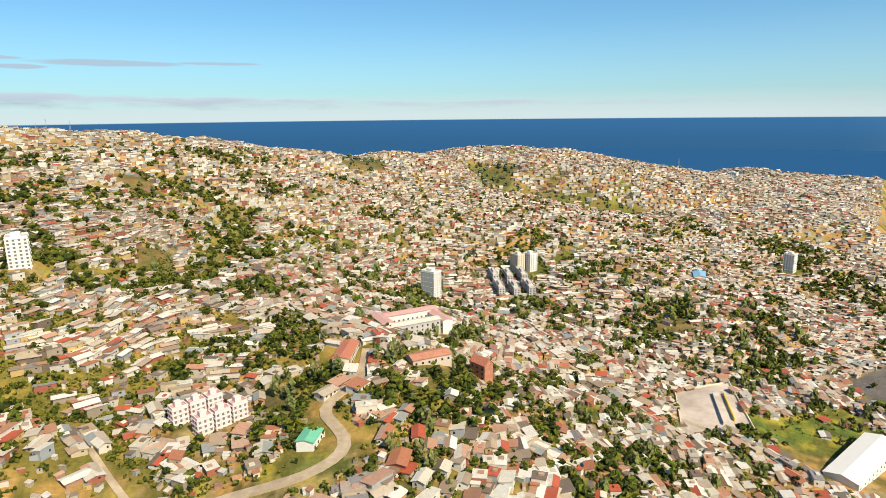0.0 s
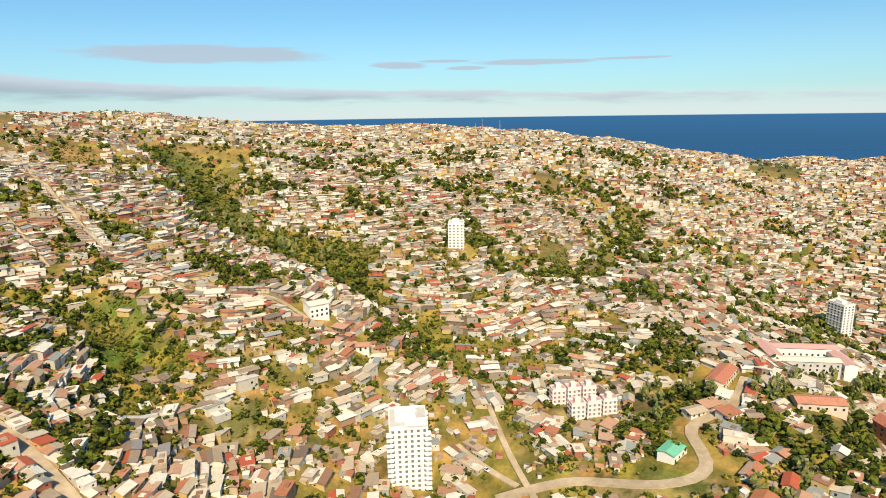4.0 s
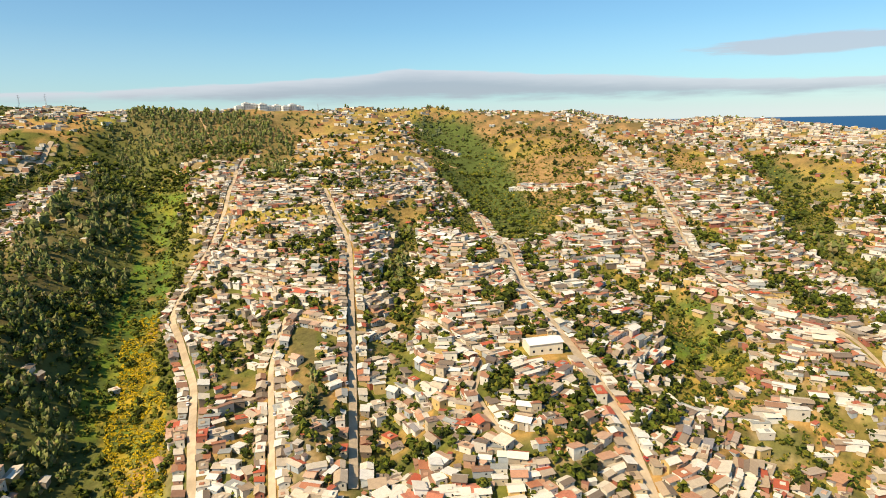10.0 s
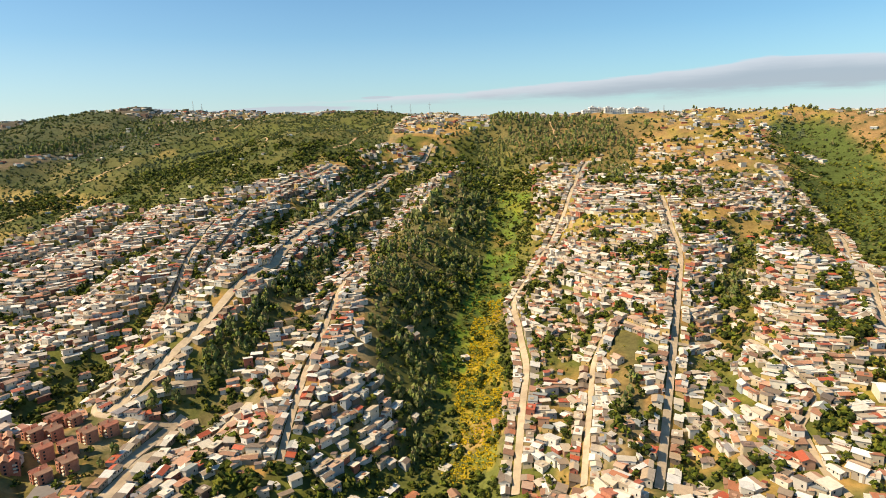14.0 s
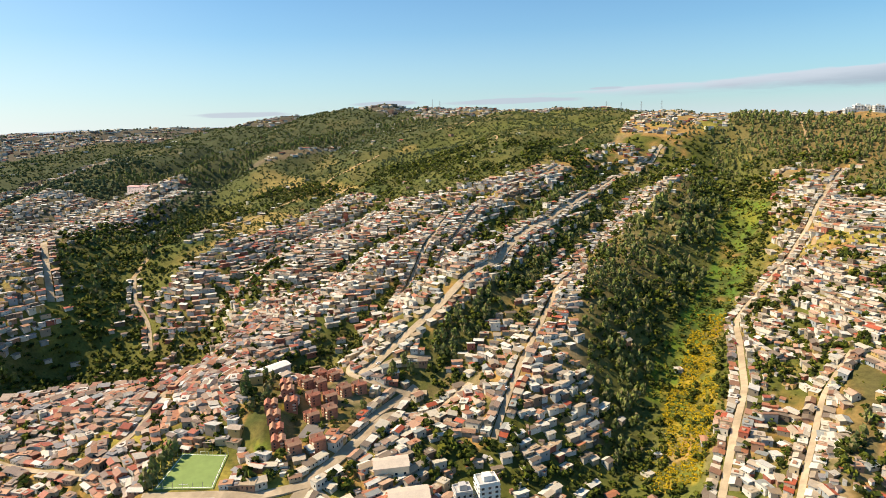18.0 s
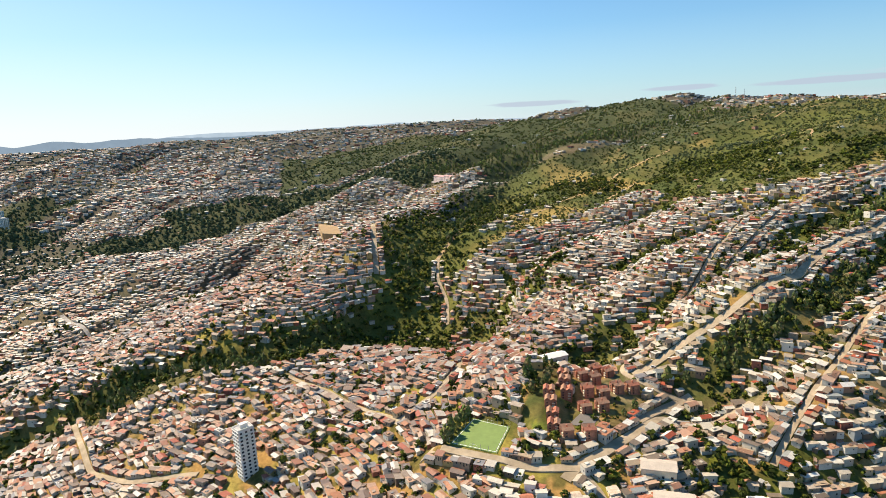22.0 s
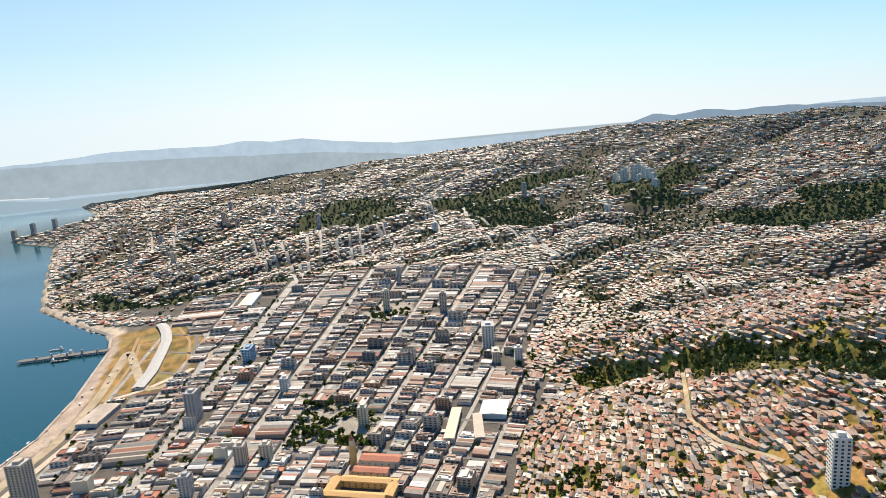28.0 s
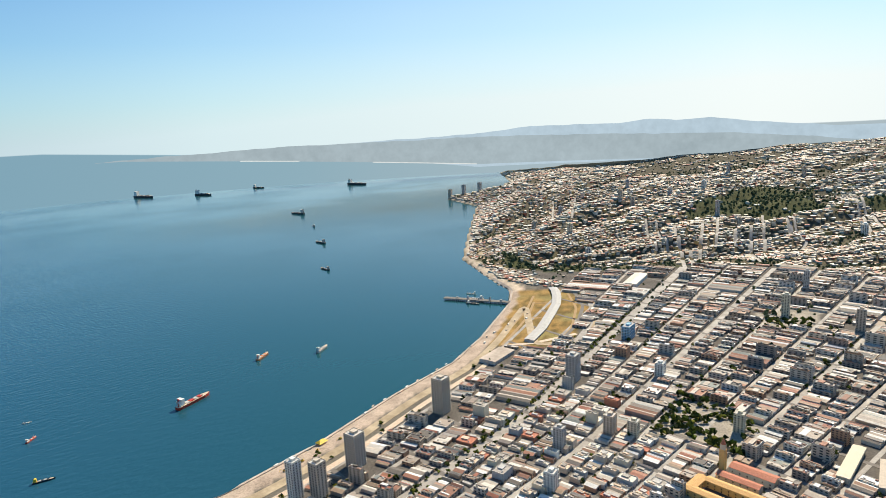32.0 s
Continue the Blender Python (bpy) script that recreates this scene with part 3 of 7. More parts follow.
WOODS.append([(415, -60), (435, -130), (395, -120), (390, -65)])
WOODS.append([(585, -160), (565, -185), (490, -145), (470, -110)])
WOODS.append([(605, -405), (595, -460), (555, -430), (560, -380)])
WOODS.append([(655, 560), (710, 525), (615, 405), (600, 285), (575, 240), (565, 270), (535, 355), (595, 460)])
WOODS.append([(-1135, -1355), (-1085, -1155), (-1130, -1005), (-1070, -960), (-1005, -1080), (-1045, -1250)])
WOODS.append([(-775, -65), (-755, 25), (-720, 75), (-685, 65), (-710, -25)])
WOODS.append([(535, 1215), (595, 1135), (525, 980), (455, 920), (495, 1100)])
WOODS.append([(-245, 635), (-260, 755), (-240, 875), (-205, 955), (-190, 935), (-210, 780), (-220, 685), (-225, 595)])
WOODS.append([(-235, 480), (-225, 500), (-230, 565), (-225, 590), (-215, 500), (-220, 465)])
WOODS.append([(-1090, -1120), (-1150, -1000), (-1250, -910), (-1370, -840), (-1400, -880), (-1280, -965), (-1195, -1055), (-1130, -1150)])
WOODS.append([(-2205, -1255), (-2490, -1245), (-2560, -1080), (-2215, -985), (-2025, -1095)])
WOODS.append([(-2215, -825), (-2530, -705), (-2320, -565), (-2075, -605), (-2200, -765)])
WOODS.append([(-2020, -605), (-2270, -570), (-2385, -430), (-2235, -365), (-1950, -415), (-1850, -490)])
WOODS.append([(-2175, -640), (-2320, -515), (-2215, -290), (-1895, -440)])
WOODS.append([(-2340, -750), (-2680, -575), (-2940, -350), (-2860, -195), (-2485, -425), (-2315, -625)])
WOODS.append([(-2550, 60), (-2575, 185), (-2285, 250), (-2170, 95), (-2260, -130), (-2620, -160)])
WOODS.append([(-1830, 145), (-1725, 270), (-1675, 530), (-1550, 490), (-1545, 295), (-1555, 175)])
WOODS.append([(-1680, 280), (-1650, 475), (-1660, 585), (-1315, 725), (-1305, 560), (-1460, 320)])
WOODS.append([(-1695, 545), (-1675, 935), (-1505, 1325), (-1255, 1380), (-1105, 1525), (-950, 1320), (-1030, 1095), (-1315, 975), (-1605, 705)])
WOODS.append([(-1830, -1225), (-2230, -1200), (-2600, -1090), (-2255, -985), (-2010, -1095)])
WOODS.append([(-417, 266), (-356, 214), (-286, 179), (-292, 196), (-343, 230), (-401, 274)])
WOODS.append([(-248, 337), (-210, 371), (-206, 348), (-207, 278), (-208, 246), (-219, 252), (-224, 315)])
WOODS.append([(-316, 277), (-324, 318), (-261, 252), (-246, 216), (-265, 222)])
WOODS.append([(-660, -36), (-785, -3), (-743, 76), (-703, 112), (-627, 191), (-619, 271), (-643, 316), (-628, 315), (-524, 187), (-556, 111), (-601, 34)])
# open scrub on the far hills: outlines in plan
HEATH = []
HEATH.append([(-965, 1390), (-780, 1520), (-505, 1595), (-260, 1505), (-225, 1165), (-315, 880), (-430, 815), (-545, 760)])
HEATH.append([(-665, 785), (-660, 1000), (-815, 1540), (-525, 1595), (-240, 1560), (-225, 1080), (-320, 840), (-440, 760), (-615, 850)])
HEATH.append([(-2260, 930), (-2245, 1545), (-1700, 1815), (-885, 1645), (-1005, 1370), (-1155, 1085), (-1805, 1180), (-1730, 855), (-1795, 710)])
HEATH.append([(-660, 445), (-665, 495), (-845, 735), (-1020, 940), (-945, 1065), (-915, 1315), (-735, 1480), (-505, 1025), (-585, 890), (-630, 830), (-620, 690), (-600, 540), (-610, 460)])
# open grass: outlines in plan
MEADOWS = []
MEADOWS.append([(420, 1075), (555, 1170), (715, 1030), (645, 825), (460, 615), (380, 575), (390, 745), (410, 880)])
MEADOWS.append([(740, 850), (760, 740), (645, 610), (630, 665)])
MEADOWS.append([(860, 755), (850, 575), (760, 480), (710, 485), (710, 580)])
MEADOWS.append([(375, 395), (390, 360), (340, 325), (305, 320), (330, 350)])
MEADOWS.append([(290, 250), (325, 230), (300, 225), (290, 240)])
MEADOWS.append([(365, 335), (345, 290), (315, 275), (330, 315)])
MEADOWS.append([(510, 205), (495, 175), (465, 145), (395, 105), (380, 115), (460, 165), (475, 190)])
MEADOWS.append([(-40, 320), (-36, 400), (-38, 500), (-32, 570), (-8, 575), (-14, 500), (-6, 420), (-10, 330)])
MEADOWS.append([(-30, 845), (20, 825), (-10, 650), (-30, 650)])
MEADOWS.append([(-35, 340), (-20, 350), (-10, 325), (-30, 320)])
MEADOWS.append([(-270, 225), (-280, 275), (-235, 220), (-240, 205)])
MEADOWS.append([(-640, 470), (-715, 675), (-675, 815), (-645, 760), (-595, 510)])
MEADOWS.append([(-555, 870), (-490, 915), (-410, 835), (-445, 770)])
MEADOWS.append([(360, 50), (340, 0), (320, -5), (330, 25)])
MEADOWS.append([(445, 125), (445, 115), (385, 90), (375, 105)])
MEADOWS.append([(400, -330), (410, -470), (350, -430), (355, -365), (370, -330)])
MEADOWS.append([(-50, 445), (-20, 445), (-20, 390), (-40, 390)])
MEADOWS.append([(-57, 417), (-57, 480), (-40, 600), (-30, 690), (-33, 812), (-10, 960), (32, 871), (10, 780), (5, 650), (-12, 560), (-40, 475), (-35, 400)])
# streets: width, line
STREETS = []
STREETS.append((9, [(0, 295), (10, 420), (0, 555), (30, 630), (65, 740), (125, 1040)]))
STREETS.append((9, [(70, 275), (110, 410), (150, 550), (175, 735)]))
STREETS.append((7, [(35, 285), (55, 405), (75, 450)]))
STREETS.append((10, [(195, 215), (225, 300), (250, 420), (345, 670), (365, 865), (360, 930)]))
STREETS.append((8, [(400, 335), (430, 430), (595, 675), (705, 915)]))
STREETS.append((8, [(-130, 295), (-140, 395), (-145, 515), (-140, 605)]))
STREETS.append((4, [(-143, 620), (-150, 690), (-141, 800), (-134, 915)]))
STREETS.append((5, [(-285, 530), (-312, 720), (-265, 925)]))
STREETS.append((11, [(-250, 325), (-230, 390), (-215, 435), (-200, 485), (-215, 580), (-205, 720), (-185, 930), (-140, 1125)]))
STREETS.append((7, [(75, 450), (110, 405), (145, 430)]))
STREETS.append((5, [(150, 310), (170, 335), (165, 380), (160, 415)]))
STREETS.append((6, [(150, 310), (145, 275), (150, 260)]))
STREETS.append((8, [(-560, 385), (-590, 410), (-630, 425), (-665, 455)]))
STREETS.append((12, [(-795, 430), (-670, 355)]))
STREETS.append((8, [(-505, 150), (-440, 160), (-385, 165), (-345, 170)]))
STREETS.append((9, [(-690, -10), (-545, -15), (-490, 5), (-440, 45)]))
STREETS.append((10, [(-345, 165), (-350, 205), (-415, 330), (-450, 440)]))
STREETS.append((12, [(320, 100), (328, 82), (338, 60), (331, 37), (326, 18), (337, -2), (354, -8), (373, -2), (388, 2), (415, -30), (460, -45)]))
STREETS.append((7, [(320, 80), (360, 100), (430, 130)]))
STREETS.append((7, [(360, 130), (330, 90)]))
STREETS.append((8, [(410, 280), (395, 250), (400, 225), (395, 205)]))
STREETS.append((9, [(465, -150), (560, -205), (595, -200)]))
STREETS.append((9, [(370, -110), (345, -105), (315, -120)]))
STREETS.append((8, [(490, -205), (455, -260), (420, -285), (360, -305), (315, -305)]))
STREETS.append((7, [(-305, 405), (-285, 435), (-330, 650), (-320, 785), (-250, 920)]))
STREETS.append((10, [(-210, 275), (-215, 325), (-210, 340)]))
STREETS.append((6, [(-250, 320), (-235, 350), (-210, 365)]))
STREETS.append((8, [(460, 1055), (480, 1005)]))
STREETS.append((10, [(-2045, -605), (-1805, -395), (-1640, -315), (-1515, -240)]))
STREETS.append((9, [(-1505, -955), (-1745, -1085)]))
STREETS.append((9, [(-1505, -910), (-1945, -1140)]))
STREETS.append((9, [(-1565, -890), (-1790, -1000)]))
STREETS.append((9, [(-1580, -850), (-1815, -965)]))
STREETS.append((9, [(-1595, -820), (-2040, -1035)]))
STREETS.append((8, [(-1750, -775), (-2050, -965)]))
STREETS.append((10, [(-1680, -1140), (-1050, -700)]))
STREETS.append((9, [(-2455, -930), (-1980, -670)]))
STREETS.append((10, [(-1610, -895), (-1580, -850), (-1490, -785)]))
STREETS.append((10, [(-1815, -400), (-1655, -310), (-1520, -240)]))
STREETS.append((8, [(-2440, -945), (-2265, -850), (-2125, -765)]))
STREETS.append((8, [(-2200, -670), (-1930, -570), (-1765, -490)]))
STREETS.append((9, [(-2060, -1005), (-1715, -770)]))
STREETS.append((8, [(-1260, 45), (-1080, 75)]))
STREETS.append((9, [(-1820, -1125), (-1435, -915)]))
STREETS.append((9, [(-1825, -1015), (-1555, -880)]))
STREETS.append((9, [(-1750, -1185), (-1450, -985)]))
STREETS.append((8, [(-1715, -1230), (-1395, -975)]))
STREETS.append((8, [(-1685, -1250), (-1390, -1010)]))
STREETS.append((11, [(-1510, -995), (-1240, -805), (-1070, -705), (-865, -650)]))
STREETS.append((9, [(-2215, -670), (-2000, -605), (-1855, -530), (-1710, -445)]))
STREETS.append((9, [(-2505, -885), (-2420, -925), (-2200, -810), (-1900, -665)]))
STREETS.append((11, [(-1860, -315), (-1840, -360), (-1815, -400), (-1680, -325), (-1575, -270)]))
STREETS.append((9, [(-1960, -1900), (-1610, -1590)]))
STREETS.append((9, [(-2075, -1870), (-1555, -1450)]))
STREETS.append((8, [(-2060, -995), (-1730, -770), (-1575, -750)]))
STREETS.append((6, [(730, 990), (635, 795), (580, 625)]))
STREETS.append((6, [(465, 585), (445, 535), (385, 435)]))
STREETS.append((5, [(460, 785), (470, 700), (500, 640)]))
STREETS.append((6, [(395, 230), (415, 280), (400, 335)]))
STREETS.append((6, [(400, 245), (400, 215), (410, 190)]))
STREETS.append((8, [(593, -207), (560, -222), (497, -222), (464, -240), (410, -248), (376, -247)]))
STREETS.append((8, [(440, -95), (452, -118), (480, -148)]))
# built-up spurs between the woods: outlines in plan
BUILT = []
BUILT.append([(-170, 310), (-170, 350), (-155, 425), (-140, 475), (-145, 605), (-115, 530), (-105, 440), (-95, 400), (-75, 360), (-70, 325)])
BUILT.append([(-170, 320), (-185, 380), (-170, 420), (-145, 450), (-145, 495), (-155, 605), (-125, 595), (-115, 550), (-125, 495), (-120, 455), (-110, 415), (-100, 385), (-100, 350)])
BUILT.append([(-205, 330), (-195, 365), (-180, 425), (-170, 595), (-85, 330), (-175, 205), (-185, 255)])
BUILT.append([(-230, 415), (-235, 560), (-215, 815), (-170, 1000), (-190, 705), (-175, 455), (-200, 390), (-215, 370)])
BUILT.append([(-165, 600), (-172, 700), (-160, 800), (-146, 925), (-120, 920), (-122, 800), (-128, 690), (-122, 600)])
BUILT.append([(-320, 480), (-345, 720), (-285, 940), (-245, 930), (-285, 720), (-262, 500)])
# closely built slopes with hardly a tree: outlines in plan
CORE = []
CORE.append([(-146, 632), (-126, 505), (-116, 450), (-103, 405), (-87, 384), (-69, 369), (-77, 339), (-80, 310), (-173, 278), (-193, 306), (-198, 335), (-192, 348), (-194, 371), (-188, 389), (-180, 414), (-170, 445), (-165, 518), (-179, 607)])
CORE.append([(-565, 395), (-615, 420), (-605, 480), (-600, 585), (-590, 695), (-605, 860), (-530, 815), (-545, 705), (-490, 520), (-490, 460), (-520, 425)])
CORE.append([(-755, 120), (-1500, 320), (-1590, 500), (-1510, 695), (-1260, 815), (-1340, 1035), (-1090, 930), (-945, 685), (-800, 460), (-690, 365), (-650, 335), (-640, 270), (-650, 260), (-685, 180)])
CORE.append([(-785, -205), (-625, 0), (-565, 75), (-520, 185), (-540, 375), (-450, 410), (-415, 520), (-320, 450), (-345, 310), (-290, 245), (-285, 170), (-265, 140), (-610, -160)])
CORE.append([(-1060, -225), (-1210, -85), (-1260, 80), (-1360, 255), (-1470, 435), (-820, 225), (-745, 105), (-825, -25), (-840, -165)])
# wooded ravine sides that no house breaks: outlines in plan
FOREST = [[(-195, 570), (-187, 487), (-196, 428), (-212, 401), (-216, 379), (-212, 350), (-213, 331), (-198, 335), (-192, 348), (-194, 371), (-188, 389), (-180, 414), (-170, 445), (-165, 518), (-179, 607)],
          [(-146, 632), (-126, 505), (-116, 450), (-103, 405), (-87, 384), (-69, 369), (-68, 349), (-42, 359), (-59, 387), (-59, 426), (-64, 483), (-75, 543), (-79, 632)]]
# dirt tracks: width, line
TRACKS = []
TRACKS.append((6, [(-685, 1325), (-640, 1405), (-635, 1515)]))
TRACKS.append((6, [(-540, 1140), (-530, 1225), (-445, 1115), (-415, 1025)]))
TRACKS.append((7, [(-295, 1020), (-280, 1115), (-290, 1235)]))
TRACKS.append((5, [(-710, 1375), (-670, 1430), (-560, 1525)]))
TRACKS.append((6, [(410, 1050), (405, 960), (445, 940)]))
TRACKS.append((7, [(-665, 455), (-720, 705), (-720, 845), (-725, 1005), (-710, 1100)]))
TRACKS.append((7, [(-530, 610), (-650, 820), (-660, 920)]))
TRACKS.append((6, [(-665, 450), (-695, 565), (-690, 655), (-690, 720)]))
TRACKS.append((6, [(80, 1325), (85, 1105), (95, 820), (65, 680)]))

# ---- mesh tools ----
rng = np.random.default_rng(7)


def np_mesh(name, verts, quads, tris, mats, mq=None, mt=None, cover=None):
    """A mesh from arrays of corners, quads and triangles, with material numbers."""
    me = bpy.data.meshes.new(name)
    quads, tris = np.asarray(quads, np.int32).reshape(-1, 4), np.asarray(tris, np.int32).reshape(-1, 3)
    me.vertices.add(len(verts))
    me.vertices.foreach_set("co", np.asarray(verts, np.float32).ravel())
    loops = np.concatenate([quads.ravel(), tris.ravel()])
    me.loops.add(len(loops))
    me.loops.foreach_set("vertex_index", loops)
    n = len(quads) + len(tris)
    me.polygons.add(n)
    sizes = np.r_[np.full(len(quads), 4), np.full(len(tris), 3)]
    me.polygons.foreach_set("loop_start", np.r_[0, np.cumsum(sizes)[:-1]].astype(np.int32))
    for m in mats:
        me.materials.append(m)
    if mq is not None:
        me.polygons.foreach_set("material_index", np.r_[np.asarray(mq, np.int32), np.asarray(mt, np.int32)].astype(np.int32))
    if cover is not None:
        at = me.attributes.new("cover", "FLOAT_COLOR", "POINT")
        at.data.foreach_set("color", np.c_[cover, np.ones(len(cover))].astype(np.float32).ravel())
    me.update()
    if cover is None:
        me.shade_flat()
    return me


class Shape:
    """A small shape: corners, faces of three or four corners, and a material number each."""

    def __init__(self):
        self.v, self.q, self.t, self.mq, self.mt = [], [], [], [], []

    def face(self, pts, m=0):
        n = len(self.v)
        self.v += pts
        (self.q if len(pts) == 4 else self.t).append(tuple(range(n, n + len(pts))))
        (self.mq if len(pts) == 4 else self.mt).append(m)
        return self

    def hexa(self, low, high, m=0, skip=""):
        """A solid between two rings of four corners."""
        n = len(self.v)
        self.v += list(low) + list(high)
        for key, f in (("b", (3, 2, 1, 0)), ("t", (4, 5, 6, 7)), ("1", (0, 1, 5, 4)), ("2", (1, 2, 6, 5)), ("3", (2, 3, 7, 6)), ("4", (3, 0, 4, 7))):
            if key not in skip:
                self.q.append(tuple(n + i for i in f))
                self.mq.append(m)
        return self

    def box(self, x0, x1, y0, y1, z0, z1, m=0, skip=""):
        ring = ((x0, y0), (x1, y0), (x1, y1), (x0, y1))
        return self.hexa([(x, y, z0) for x, y in ring], [(x, y, z1) for x, y in ring], m, skip)

    def tube(self, x, y, z0, z1, r0, r1, m=0, n=8):
        k = len(self.v)
        for z, r in ((z0, r0), (z1, r1)):
            self.v += [(x + r * math.cos(i * math.tau / n), y + r * math.sin(i * math.tau / n), z) for i in range(n)]
        for i in range(n):
            j = (i + 1) % n
            self.q.append((k + i, k + j, k + n + j, k + n + i))
            self.mq.append(m)
        self.v.append((x, y, z1))
        for i in range(n):
            self.t.append((k + n + i, k + n + (i + 1) % n, k + 2 * n))
            self.mt.append(m)
        return self

    def mesh(self, name, *mats):
        return np_mesh(name, self.v, self.q, self.t, mats, self.mq, self.mt)


class Pile:
    """Many copies of shapes joined into one mesh."""

    def __init__(self):
        self.v, self.q, self.t, self.mq, self.mt, self.n = [], [], [], [], [], 0

    def add(self, shape, at, turn, size):
        at, size = np.asarray(at, float).reshape(-1, 3), np.asarray(size, float).reshape(-1, 3)
        k, v = len(at), np.array(shape.v)
        if not k:
            return
        c, s = np.cos(turn)[:, None], np.sin(turn)[:, None]
        p = v[None] * size[:, None]
        p = np.stack([p[..., 0] * c - p[..., 1] * s, p[..., 0] * s + p[..., 1] * c, p[..., 2]], -1) + at[:, None]
        step = self.n + np.arange(k)[:, None, None] * len(v)
        self.v.append(p.reshape(-1, 3))
        if shape.q:
            self.q.append((np.array(shape.q)[None] + step).reshape(-1, 4))
            self.mq.append(np.tile(shape.mq, k))
        if shape.t:
            self.t.append((np.array(shape.t)[None] + step).reshape(-1, 3))
            self.mt.append(np.tile(shape.mt, k))
        self.n += k * len(v)

    def make(self, name, *mats):
        def cat(a, w):
            return np.concatenate(a) if a else np.zeros((0, w), int) if w else np.zeros(0, int)
        return new(name, np_mesh(name, np.concatenate(self.v), cat(self.q, 4), cat(self.t, 3), mats, cat(self.mq, 0), cat(self.mt, 0)))


def part(name, shape, material, parent, label="", m=None):
    """One mesh object under a thing or a part."""
    ob = new(name, shape if isinstance(shape, bpy.types.Mesh) else shape.mesh(name, material))
    ob.parent = parent
    if m is not None:
        ob.matrix_basis = m
    return tagged(ob, label) if label else ob


def thing(name, m, label, category, group=""):
    ob = new(name)
    ob.empty_display_size = 0.5
    ob.matrix_basis = m
    return tagged(ob, label, category, group)


def gz(x, y):
    return float(ground_z(np.array([x]), np.array([y]))[0])

# ---- the land ----
V = np.array([-0.243, 0.97])  # inland from the shore
# the town's avenues fan out from one another: place across at x = -450, width
AVENUES = [(-735, 6), (-668, 6), (-604, 18), (-553, 6), (-505, 11), (-460, 6), (-413, 6), (-367, 8), (-318, 6), (-270, 5), (-222, 5), (-172, 5), (-122, 5), (-72, 5)]
CROSS = [-330 + 88 * k for k in range(17)]
RAIL = [(-605, -838), (-700, -905), (-820, -985), (-900, -1055), (-960, -1010), (-968, -950), (-900, -850), (-750, -765), (-665, -765)]
PARK = [(-540, -470), (-655, -500), (-670, -440), (-640, -380), (-560, -365)]
GARDEN = [(-1065, -600), (-1140, -585), (-1165, -515), (-1070, -490), (-1005, -525)]
COURT = [(457, -317), (453, -374), (379, -325), (395, -270)]


def lean(q):
    return np.where(q < -320, 0.02 + (-320 - q) * 0.00111, 0.02 + (-320 - q) * 0.0004)


def along(x, y):
    s = -450 - x
    q = (y - .3352 * s) / (1 + .00111 * np.maximum(s, -300))
    return s, np.where(q < -320, q, (y - .108 * s) / (1 + .0004 * s))


def town(s, q):
    return -450.0 - s, q - lean(q) * s * (1.0 if np.ndim(s) == 0 and s > 0 else np.where(np.asarray(s) > 0, 1.0, 0.55))


STREETS += [(12, [(-203, 192), (-206, 206), (-201, 227), (-203, 261), (-206, 300), (-186, 320), (-170, 350)]), (10, [(-290, 150), (-277, 156), (-252, 168), (-223, 183), (-204, 204)]), (9, [(-257, 387), (-263, 362), (-269, 334), (-256, 319), (-228, 321), (-201, 340)]),
            (9, [(-204, 204), (-184, 202), (-165, 190)])]


def in_any(x, y, rings):
    m = np.zeros(np.shape(x), bool)
    for ring in rings:
        m |= inside(x, y, ring)
    return m


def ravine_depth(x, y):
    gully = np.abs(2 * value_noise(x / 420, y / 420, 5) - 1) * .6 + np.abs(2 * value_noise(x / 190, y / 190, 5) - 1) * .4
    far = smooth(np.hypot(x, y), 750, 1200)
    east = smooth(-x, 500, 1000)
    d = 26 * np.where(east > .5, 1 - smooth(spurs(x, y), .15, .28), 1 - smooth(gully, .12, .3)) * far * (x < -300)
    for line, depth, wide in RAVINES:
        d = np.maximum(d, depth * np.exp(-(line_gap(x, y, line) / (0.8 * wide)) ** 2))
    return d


def street_gap(x, y):
    g = np.full(np.shape(x), 1e9)
    for w, line in STREETS:
        g = np.minimum(g, line_gap(x, y, line) - w / 2)
    return g


